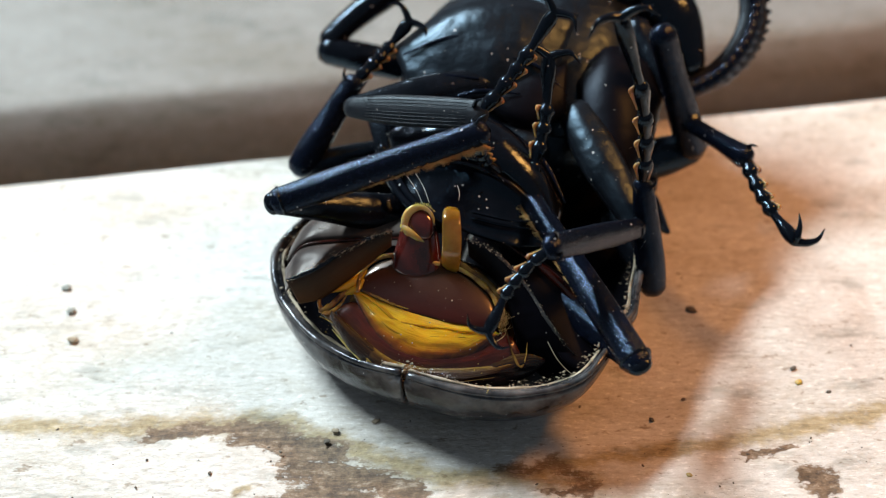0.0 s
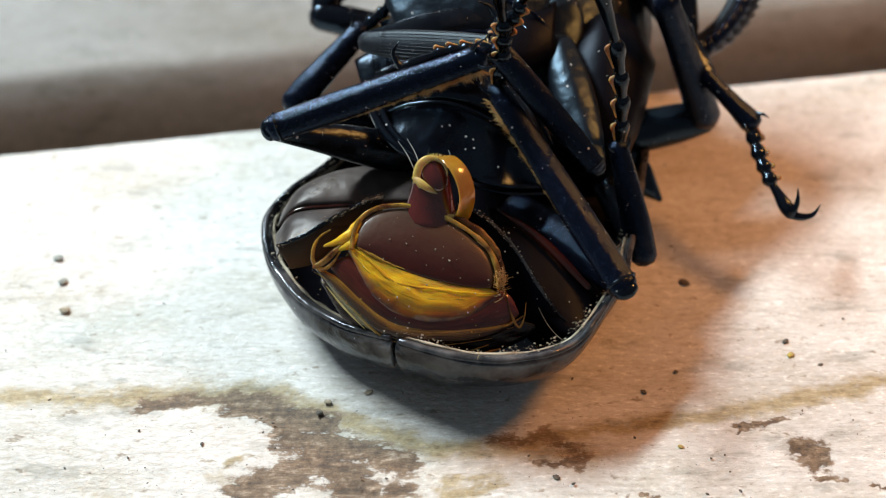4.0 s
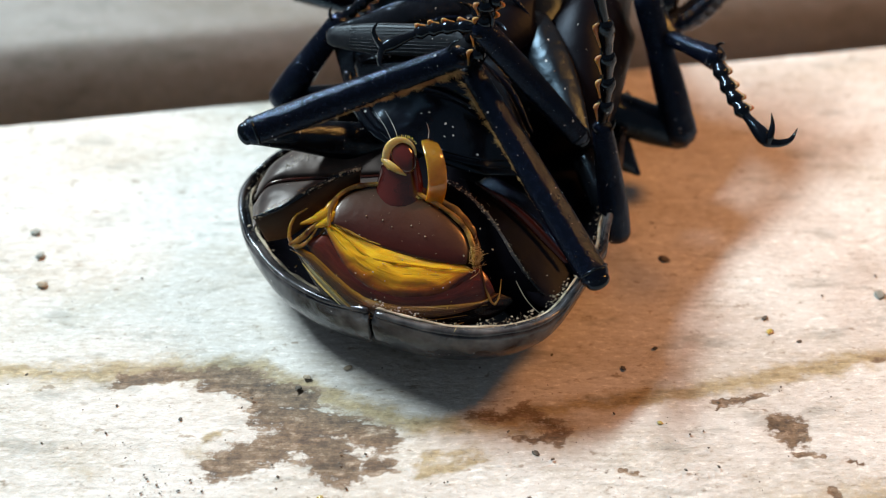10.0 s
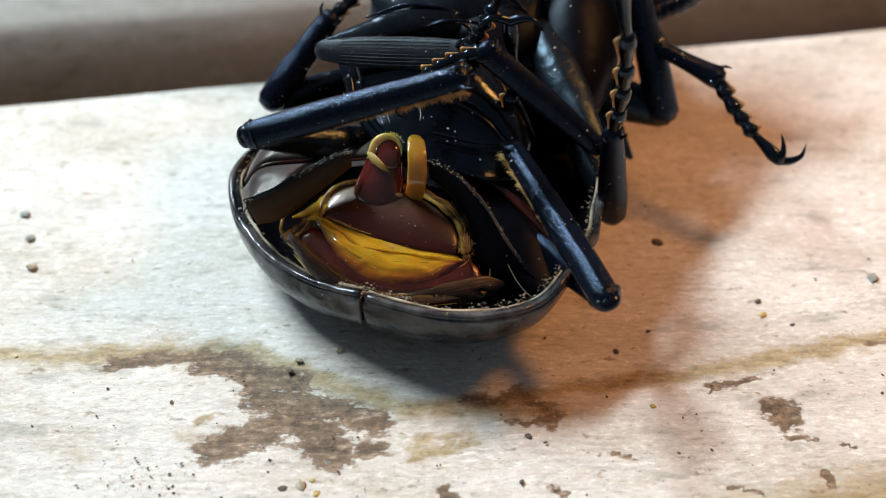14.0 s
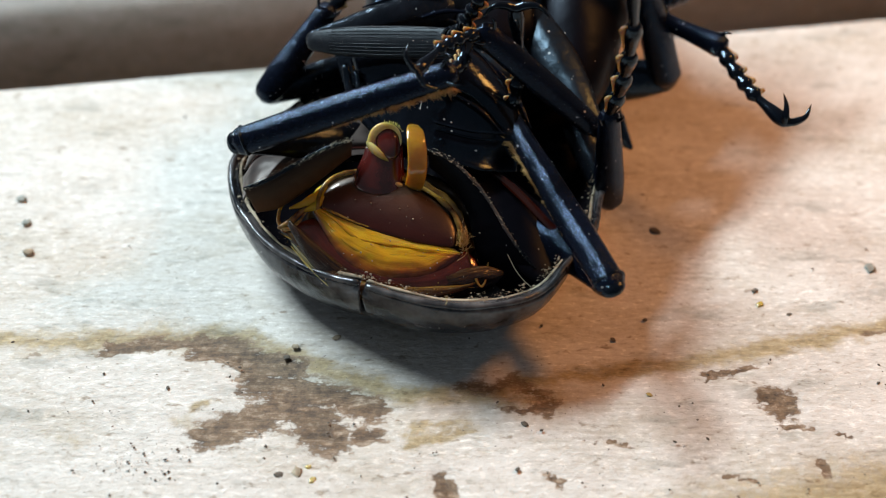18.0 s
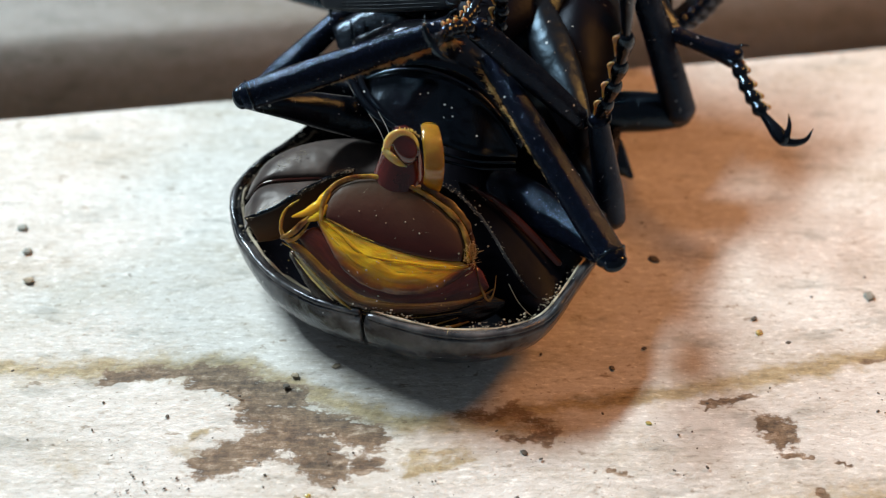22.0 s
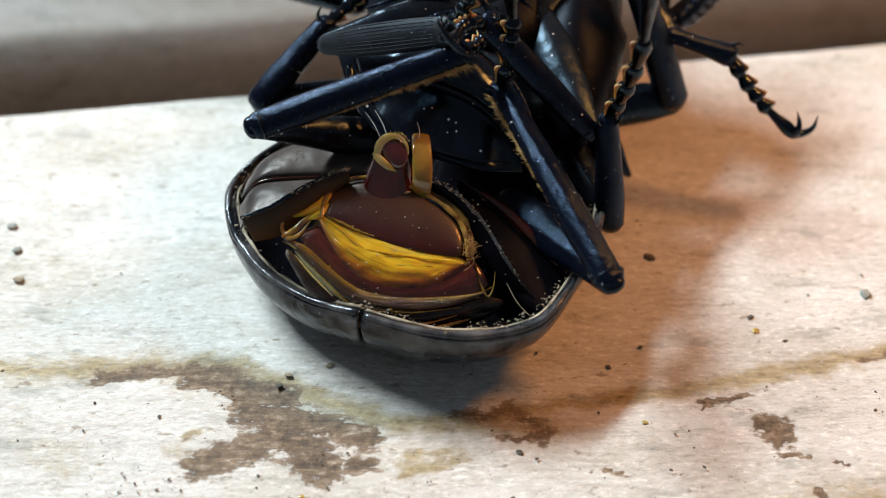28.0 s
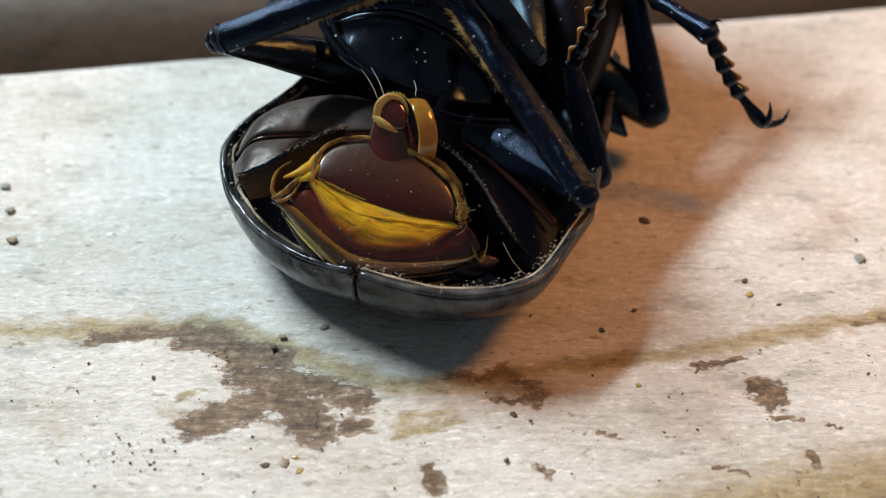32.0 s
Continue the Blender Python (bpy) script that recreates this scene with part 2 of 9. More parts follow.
for soft in (YELLOW, AMBER, BAND, PALE, PAD):
    b_ = soft.node_tree.nodes["Principled BSDF"]
    b_.inputs["Subsurface Weight"].default_value = 0.6
    b_.inputs["Subsurface Radius"].default_value = (0.0009, 0.0005, 0.00008)
    b_.inputs["Subsurface Scale"].default_value = 1.0


def wood_material(name, k):
    m, nodes, links, b_ = mat(name)
    tc = nodes.new("ShaderNodeTexCoord")
    mp = nodes.new("ShaderNodeMapping")
    mp.inputs["Rotation"].default_value = (0, 0, radians(-8.8))
    mp.inputs["Scale"].default_value = (0.4, 1, 1)
    links.new(tc.outputs["Object"], mp.inputs["Vector"])
    mp2 = nodes.new("ShaderNodeMapping")
    mp2.inputs["Rotation"].default_value = (0, 0, radians(-8.8))
    mp2.inputs["Scale"].default_value = (0.55, 1, 1)
    links.new(tc.outputs["Object"], mp2.inputs["Vector"])
    grain = noise_tex(nodes, links, mp.outputs[0], 900, 6, 0.65)
    broad = noise_tex(nodes, links, mp.outputs[0], 130, 5, 0.6)
    fibre = noise_tex(nodes, links, mp2.outputs[0], 2600, 6, 0.7)
    fine = noise_tex(nodes, links, tc.outputs["Object"], 1500, 6, 0.7)
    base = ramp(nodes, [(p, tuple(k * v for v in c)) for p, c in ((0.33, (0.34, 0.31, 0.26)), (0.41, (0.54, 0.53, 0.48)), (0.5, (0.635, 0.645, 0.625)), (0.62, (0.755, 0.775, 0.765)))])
    mixv = nodes.new("ShaderNodeMath")
    mixv.operation = "MULTIPLY_ADD"
    mixv.inputs[1].default_value = 0.5
    half = nodes.new("ShaderNodeMath")
    half.operation = "MULTIPLY"
    half.inputs[1].default_value = 0.5
    links.new(broad.outputs[0], half.inputs[0])
    gf = nodes.new("ShaderNodeMix")
    gf.inputs[0].default_value = 0.55
    links.new(grain.outputs[0], gf.inputs[2])
    links.new(fibre.outputs[0], gf.inputs[3])
    links.new(gf.outputs[0], mixv.inputs[0])
    links.new(half.outputs[0], mixv.inputs[2])
    links.new(mixv.outputs[0], base.inputs[0])
    last = base.outputs[0]
    gf2 = nodes.new("ShaderNodeMix")
    gf2.inputs[0].default_value = 0.5
    mp3 = nodes.new("ShaderNodeMapping")
    mp3.inputs["Rotation"].default_value = (0, 0, radians(-8.8))
    mp3.inputs["Scale"].default_value = (0.09, 1, 1)
    links.new(tc.outputs["Object"], mp3.inputs["Vector"])
    mp4 = nodes.new("ShaderNodeMapping")
    mp4.inputs["Rotation"].default_value = (0, 0, radians(-8.8))
    mp4.inputs["Scale"].default_value = (0.22, 1, 1)
    links.new(tc.outputs["Object"], mp4.inputs["Vector"])
    torn = noise_tex(nodes, links, mp4.outputs[0], 2300, 6, 0.7)
    links.new(fine.outputs[0], gf2.inputs[2])
    links.new(torn.outputs[0], gf2.inputs[3])
    for name, colours, lo, hi in (("tan", ((0.23, 0.185, 0.095), (0.41, 0.35, 0.215), (0.55, 0.50, 0.38)), 0.2, 0.75),
                                  ("stain", ((0.046, 0.034, 0.026), (0.19, 0.135, 0.085), (0.46, 0.40, 0.32)), 0.30, 0.52)):
        at = nodes.new("ShaderNodeAttribute")
        at.attribute_name = name
        brk = nodes.new("ShaderNodeMath")
        brk.operation = "MULTIPLY_ADD"
        links.new((gf2 if name == "stain" else fine).outputs[0], brk.inputs[0])
        brk.inputs[1].default_value = 1.9 if name == "stain" else 0.8
        sub = nodes.new("ShaderNodeMath")
        sub.operation = "SUBTRACT"
        sub.inputs[1].default_value = 0.95 if name == "stain" else 0.4
        links.new(at.outputs["Fac"], sub.inputs[0])
        links.new(sub.outputs[0], brk.inputs[2])
        mr = nodes.new("ShaderNodeMapRange")
        mr.interpolation_type = "SMOOTHSTEP"
        mr.inputs[1].default_value, mr.inputs[2].default_value = lo, hi
        links.new(brk.outputs[0], mr.inputs[0])
        col = ramp(nodes, list(zip((0.38, 0.53, 0.66), colours)))
        links.new(gf2.outputs[0], col.inputs[0])
        mx = nodes.new("ShaderNodeMix")
        mx.data_type = "RGBA"
        links.new(mr.outputs[0], mx.inputs[0])
        links.new(last, mx.inputs[6])
        links.new(col.outputs[0], mx.inputs[7])
        last = mx.outputs[2]
    streak = noise_tex(nodes, links, mp3.outputs[0], 3000, 6, 0.65)
    sr = ramp(nodes, [(0.36, (0.66, 0.63, 0.58)), (0.48, (1, 1, 1))])
    links.new(streak.outputs[0], sr.inputs[0])
    blot = noise_tex(nodes, links, mp.outputs[0], 420, 4, 0.6)
    br = ramp(nodes, [(0.34, (0.64, 0.66, 0.65)), (0.425, (1, 1, 1))])
    links.new(blot.outputs[0], br.inputs[0])
    micro = noise_tex(nodes, links, mp.outputs[0], 3600, 4, 0.7)
    mc = ramp(nodes, [(0.33, (0.70, 0.69, 0.67)), (0.42, (0.95, 0.95, 0.95)), (0.58, (1.0, 1.0, 1.0)), (0.63, (1.25, 1.25, 1.25))])
    links.new(micro.outputs[0], mc.inputs[0])
    for layer, amount in ((sr, 0.35), (br, 0.75), (mc, 0.9)):
        lay = nodes.new("ShaderNodeMix")
        lay.data_type, lay.blend_type = "RGBA", "MULTIPLY"
        lay.inputs[0].default_value = amount
        links.new(last, lay.inputs[6])
        links.new(layer.outputs[0], lay.inputs[7])
        last = lay.outputs[2]
    # small dark fibres and dirt in the pores
    pore = noise_tex(nodes, links, mp2.outputs[0], 1100, 3, 0.75)
    pr = ramp(nodes, [(0.30, (0.45, 0.38, 0.30)), (0.38, (1, 1, 1))])
    links.new(pore.outputs[0], pr.inputs[0])
    mul = nodes.new("ShaderNodeMix")
    mul.data_type, mul.blend_type = "RGBA", "MULTIPLY"
    mul.inputs[0].default_value = 0.8
    links.new(last, mul.inputs[6])
    links.new(pr.outputs[0], mul.inputs[7])
    links.new(mul.outputs[2], b_.inputs["Base Color"])
    b_.inputs["Roughness"].default_value = 0.55
    bp = nodes.new("ShaderNodeBump")
    bp.inputs["Strength"].default_value, bp.inputs["Distance"].default_value = 0.8, 0.0002
    links.new(fibre.outputs[0], bp.inputs["Height"])
    links.new(bp.outputs[0], b_.inputs["Normal"])
    return m


WOOD = wood_material("bare_wood", 1.0)
# slightly greyer wood, its colour scaled down for the dimmer light behind
DIMMED_GREY_WOOD = wood_material("dimmed_grey_wood", 0.35)


# ---- mesh tools ----
def obj(name, bm, material, parent=None, label=""):
    me = bpy.data.meshes.new(name)
    bm.normal_update()
    bm.to_mesh(me)
    bm.free()
    for p in me.polygons:
        p.use_smooth = True
    me.materials.append(material)
    ob = new(name, me)
    if parent:
        ob.parent = parent
    if label:
        tagged(ob, label)
    return ob


part = obj


def spline(pts, n):
    """n points along a smooth curve through pts, as tuples of any length."""
    a = np.array(pts, float)
    a = np.vstack([2 * a[0] - a[1], a, 2 * a[-1] - a[-2]])
    out = []
    for u in np.linspace(0, len(pts) - 1, n):
        i = min(int(u), len(pts) - 2)
        f = u - i
        p0, p1, p2, p3 = a[i:i + 4]
        out.append(0.5 * (2 * p1 + (p2 - p0) * f + (2 * p0 - 5 * p1 + 4 * p2 - p3) * f * f + (3 * p1 - p0 - 3 * p2 + p3) * f ** 3))
    return np.array(out)


def tube(bm, pts, radii, rings=16, seg=14, flat=1.0, side=None, facet=0.0):
    """A rounded, tapering rod through pts; flat squeezes it along the direction side."""
    c = spline([(*p, r) for p, r in zip(pts, radii)], rings)
    c[:, 3] = np.maximum(c[:, 3], 1e-5)
    centre, rad = [Vector(p[:3]) for p in c], c[:, 3]
    rows = []
    up = Vector(side) if side else Vector((0.3, -0.6, 0.74))
    for i, p in enumerate(centre):
        d = (centre[min(i + 1, rings - 1)] - centre[max(i - 1, 0)]).normalized()
        x = (up - d * up.dot(d)).normalized()
        y = d.cross(x)
        rows.append([bm.verts.new(p + (x * math.cos(a) * flat + y * math.sin(a)) * rad[i] * (1 - facet + facet * 0.9 / math.cos(a % (math.pi / 3) - math.pi / 6)))
                     for a in (2 * math.pi * k / seg for k in range(seg))])
    for a, b in zip(rows, rows[1:]):
        for k in range(seg):
            bm.faces.new((a[k], a[(k + 1) % seg], b[(k + 1) % seg], b[k]))
    for row, sgn, end, r in ((rows[0], -1, 0, rad[0]), (rows[-1], 1, -1, rad[-1])):
        d = (centre[1] - centre[0]).normalized() * -1 if end == 0 else (centre[-1] - centre[-2]).normalized()
        mid = centre[end]
        cap = [bm.verts.new(mid + (v.co - mid) * 0.7 + d * r * 0.5) for v in row]
        tip = bm.verts.new(mid + d * r * 0.75)
        for k in range(seg):
            q = (row[k], row[(k + 1) % seg], cap[(k + 1) % seg], cap[k])
            t = (cap[k], cap[(k + 1) % seg], tip)
            bm.faces.new(q if sgn > 0 else q[::-1])
            bm.faces.new(t if sgn > 0 else t[::-1])
    return bm


def blob(bm, centre, axes, rot=(0, 0, 0), u=24, v=14):
    """An ellipsoid."""
    m = pose(*centre, *rot) @ Matrix.Diagonal((*axes, 1))
    bmesh.ops.create_uvsphere(bm, u_segments=u, v_segments=v, radius=1, matrix=m)
    return bm


def sheet(bm, top, bottom, bulge, normal, n=24, m=8, thick=0.0003, lumps=0.0):
    """A bulging plate between two smooth edges."""
    a, b = spline(top, n), spline(bottom, n)
    nrm = Vector(normal).normalized()
    front, back = [], []
    across, rim = bm.verts.layers.float.new("across"), bm.verts.layers.float.new("rim")
    for i in range(n):
        fr, bk = [], []
        for j in range(m):
            f = j / (m - 1)
            p = Vector(a[i] * (1 - f) + b[i] * f)
            k = math.sin(math.pi * f) ** 0.45 * math.sin(math.pi * (i + 0.5) / n) ** 0.35
            k *= 1 + lumps * noise.noise((i * 0.35, j * 0.5, n))
            fr.append(bm.verts.new(p + nrm * bulge * k))
            bk.append(bm.verts.new(p + nrm * (bulge * k - thick)))
            for v in (fr[-1], bk[-1]):
                v[across] = f
                v[rim] = min(2 * f, 2 - 2 * f, 6 * i / (n - 1), 6 - 6 * i / (n - 1))
        front.append(fr)
        back.append(bk)
    for i in range(n - 1):
        for j in range(m - 1):
            bm.faces.new((front[i][j], front[i][j + 1], front[i + 1][j + 1], front[i + 1][j]))
            bm.faces.new((back[i][j], back[i + 1][j], back[i + 1][j + 1], back[i][j + 1]))
    for i in range(n - 1):
        for j in (0, m - 1):
            q = (front[i][j], front[i + 1][j], back[i + 1][j], back[i][j])
            bm.faces.new(q if j == 0 else q[::-1])
    for j in range(m - 1):
        for i in (0, n - 1):
            q = (front[i][j], back[i][j], back[i][j + 1], front[i][j + 1])
            bm.faces.new(q if i == 0 else q[::-1])
    return bm


def thing(name, base, label, category, **kw):
    ob = new(name)
    ob.location = base
    ob.empty_display_size = 0.005
    return tagged(ob, label, category, **kw)


# ---- setting ----
TURN = 8.8
# stains on the board: path in millimetres, half width, strength
BROWN_STAINS = [
    ([(-20.4, -13.6), (-17.6, -13.2), (-14.7, -12.9), (-12.0, -13.2)], 0.62, 0.80),
    ([(-14.5, -13.6), (-12.4, -13.9), (-10.9, -14.4), (-8.6, -15.1)], 0.95, 0.9),
    ([(-11.2, -14.8), (-10.0, -16.3)], 0.9, 0.75),
    ([(-10.7, -16.4), (-7.9, -16.9), (-5.0, -17.6), (-3.4, -18.3)], 1.05, 0.85),
    ([(-8.9, -17.8), (-10.8, -19.6), (-13.3, -20.6)], 1.1, 0.88),
    ([(-8.2, -18.0), (-7.4, -18.9), (-6.0, -20.6)], 1.4, 0.88),
    ([(-3.9, -20.6), (-2.8, -20.4)], 0.45, 0.85),
    ([(2.2, -16.7), (5.4, -16.2), (7.6, -17.6)], 0.8, 0.55),
    ([(5.0, -18.4), (7.6, -18.4)], 0.4, 0.75),
    ([(21.5, -17.2), (22.2, -17.6), (22.0, -18.2)], 0.72, 1.0),
    ([(17.9, -15.5), (20.8, -15.0)], 0.26, 0.85),
    ([(23.7, -22.3), (23.7, -23.0)], 0.35, 0.9),
    ([(1.0, -23.9), (1.3, -24.7)], 0.5, 0.95),
    ([(17.7, -23.3), (19.1, -23.5)], 0.3, 0.8),
    ([(22.5, -19.5), (23.6, -19.7)], 0.2, 0.8),
    ([(25.1, -19.9), (25.8, -20.3)], 0.25, 0.85),
    ([(9.0, -20.3), (10.1, -20.9), (12.2, -20.9)], 0.16, 0.8),
    ([(7.3, -23.6), (8.0, -24.0)], 0.3, 0.7),
    ([(28.5, -12.0), (31, -11.4)], 0.3, 0.7),
    ([(10, -30.5), (16, -29.4), (22, -28.0), (28.0, -26.6), (45, -23)], 1.7, 0.6),
]
TAN_STAINS = [
    ([(-60, -13.6), (-27.0, -12.9), (-22.6, -13.2), (-16.1, -13.1), (-12.2, -12.8), (-8, -14.4), (-1.5, -17.4), (3, -17.0), (7.4, -16.0), (11.4, -15.4), (17.1, -14.5), (23.4, -12.9), (30.7, -11.2), (60, -5)], 0.75, 0.8),
    ([(-26, -13.3), (-19.0, -12.7), (-11.5, -12.4)], 1.0, 0.75),
    ([(-1.2, -21.2), (1.0, -20.4), (2.9, -20.1)], 0.4, 0.85),
    ([(-0.9, -19.9), (0.7, -19.7), (2.2, -19.4)], 0.35, 0.8),
    ([(3, -17.4), (8, -17.8)], 1.2, 0.6),
    ([(-14.8, -19.4), (-13.8, -19.9)], 0.7, 0.55),
    ([(-14.4, -18.2), (-13.2, -17.9)], 0.28, 0.8),
    ([(-22.5, -20.4), (-21, -20.8)], 1.0, 0.45),
    ([(6, -31), (9.2, -29.8), (15.6, -28.3), (21.3, -26.8), (28.0, -25.2), (60, -18)], 3.0, 1.0),
]


def seg_distance(x, y, path):
    best = 1e9
    for (ax, ay), (bx, by) in zip(path, path[1:]):
        dx, dy = bx - ax, by - ay
        f = max(0.0, min(1.0, ((x - ax) * dx + (y - ay) * dy) / (dx * dx + dy * dy)))
        best = min(best, math.hypot(x - ax - f * dx, y - ay - f * dy))
    return best


def stain_at(x, y, stains):
    wx = x + 0.7 * noise.noise((x * 0.8, y * 1.6, 1)) + 0.3 * noise.noise((x * 2.5, y * 5, 2))
    wy = y + 0.6 * noise.noise((x * 0.6, y * 1.2, 7)) + 0.25 * noise.noise((x * 2.2, y * 4, 9))
    v = 0
    for path, r, k in stains:
        d = seg_distance(wx, wy, path)
        if d < 2.2 * r:
            v = max(v, k * (1 - 0.5 * (d / r)) if d < r else k * 0.5 * (1 - (d - r) / (1.2 * r)))
    return v


def fine_steps(lo, hi, fine_lo, fine_hi, step, coarse):
    out = list(np.arange(lo, fine_lo, coarse)) + list(np.arange(fine_lo, fine_hi, step)) + list(np.arange(fine_hi, hi, coarse)) + [hi]
    return out


def board(name, xs, ys, top, thick, turn, label, stained, material):
    """A sawn board with a ragged edge, laid along x and turned; millimetres in, metres out."""
    c, s_ = math.cos(radians(turn)), math.sin(radians(turn))
    verts, brown, tan_, rows = [], [], [], []
    for j, y in enumerate(ys):
        row = []
        for x in xs:
            edge_ = j in (0, len(ys) - 1)
            yy = y + (0.5 * noise.noise((x * 0.15, j, 3)) + 0.18 * noise.noise((x * 0.9, 1, 3)) if edge_ else 0)
            wx, wy = x * c - yy * s_, x * s_ + yy * c
            b = stain_at(wx, wy, BROWN_STAINS) if stained else 0
            t = stain_at(wx, wy, TAN_STAINS) if stained else 0.4 * max(0, noise.noise((x * 0.05, y * 0.2, 4)))
            z = 0.06 * noise.noise((x * 0.25, y * 3.0, 0)) + 0.2 * noise.noise((x * 0.05, y * 0.15, 5)) + 0.03 * noise.noise((x * 2, y * 8, 5))
            z -= 0.16 * b + (0.9 if edge_ else 0.25 if j in (1, len(ys) - 2) else 0)
            row.append(len(verts))
            verts.append((wx / 1000, wy / 1000, top + z / 1000))
            brown.append(b)
            tan_.append(t)
        rows.append(row)
    faces = [(a[i], a[i + 1], b[i + 1], b[i]) for a, b in zip(rows, rows[1:]) for i in range(len(xs) - 1)]
    ring = rows[0] + [r[-1] for r in rows[1:]] + rows[-1][-2::-1] + [r[0] for r in rows[-2:0:-1]]
    low = len(verts)
    for v in ring:
        verts.append((verts[v][0], verts[v][1], top - thick))
        brown.append(0.1)
        tan_.append(0.6)
    n = len(ring)
    faces += [(ring[i], low + i, low + (i + 1) % n, ring[(i + 1) % n]) for i in range(n)]
    faces.append(tuple(range(low + n - 1, low - 1, -1)))
    me = bpy.data.meshes.new(name)
    me.from_pydata(verts, [], faces)
    for key, values in (("stain", brown), ("tan", tan_)):
        me.attributes.new(key, "FLOAT", "POINT").data.foreach_set("value", values)
    for p in me.polygons:
        p.use_smooth = True
    me.materials.append(material)
    return tagged(new(name, me), label, "board")


board("wooden_board", fine_steps(-160, 160, -42, 42, 0.3, 4), fine_steps(-60, 19.4, -33, 19.0, 0.3, 2), 0.0, 0.02, TURN,
      "pale bare weathered wooden board with brown stains", True, WOOD)
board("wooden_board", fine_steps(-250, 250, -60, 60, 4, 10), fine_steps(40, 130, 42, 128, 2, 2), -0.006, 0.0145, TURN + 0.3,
      "greyish wooden board lying behind the stained one, darkened for dimmer light", False, DIMMED_GREY_WOOD)

bm = bmesh.new()
bmesh.ops.create_cube(bm, size=1, matrix=pose(0, 0.2, -0.0355) @ Matrix.Diagonal((1.2, 1.2, 0.03, 1)))
bmesh.ops.bevel(bm, geom=bm.edges[:], offset=0.003, segments=2, affect="EDGES")
tagged(obj("table_top", bm, TABLE), "brown wooden table top under the boards", "table", kind="structure")

# ---- lower beetle: the open wing-case bowl and its soft abdomen ----
lower = thing("beetle", (-0.002, 0.0, 0.0), "large black beetle on its back with open wing cases", "beetle")
BASE = Vector(lower.location)
AX = Vector((0.208, 0.978, 0))
SIDE = Vector((0.978, -0.208, 0))
RIM = 0.0060
TIPS = {-1: Vector((-0.00392, -0.01366, 0.00600)), 1: Vector((-0.00469, -0.01346, 0.00600))}
SEAM = Vector((-0.00425, -0.01400, 0.00600))
SPLAY = {-1: (4.5, 0.0113, 0.0113, 1.80, 0.011), 1: (-17.0, 0.0109, 0.0070, 2.21, 0.0125)}
NRM = (0, -0.743, 0.669)
MOVING = {}


def shell_point(s, a, sgn, inset):
    """A point of one wing case: s along it from the tip, a round it, from the suture up to the rim."""
    turn, wide, reach, power, straight = SPLAY[sgn]
    rot = Matrix.Rotation(radians(turn), 3, "Z")
    ss = min(s + 0.00002, reach)
    w = wide * math.sqrt(max(0, 1 - (1 - ss / reach) ** power))
    if sgn < 0:
        w -= 45 * max(0.0, s - 0.009) ** 2 if s < 0.017 else 0.00288 + 0.2 * (s - 0.017)
    depth = (RIM - 0.0001) * math.sqrt(max(0, 1 - (1 - min(s, 0.0075) / 0.0075) ** 2.2)) + 0.0001
    w, depth = max(w - inset, 0.00001), max(depth - inset, 0.00001)
    wob = 0.00012 * noise.noise((s * 400, a * 3, sgn * 4))
    z = RIM - depth * max(0.0, math.cos(a)) ** 0.9 + 0.00018 * noise.noise((s * 500, sgn, 1)) * math.sin(a)
    s += inset
    tip = TIPS[sgn].copy()
    tip.z = 0
    rim = tip + rot @ AX * min(s, straight) + AX * max(0, s - straight) + rot @ SIDE * sgn * (w + wob)
    seam = SEAM + AX * s + SIDE * sgn * 0.00014
    rim += SIDE * sgn * max(0, 0.00016 - (rim - SEAM).dot(SIDE) * sgn)
    p = seam.lerp(rim, math.sin(a))
    p.z = z
    # the side case dips a little towards the front
    dip = 0.018 * max(0.0, min(1.0, (-0.004 - p.x) / 0.004)) * max(0.0, min(1.0, (0.004 - p.y) / 0.008)) * max(0.0, z) / RIM
    return p + (p - Vector((0, -0.068, 0.061))) * dip - BASE


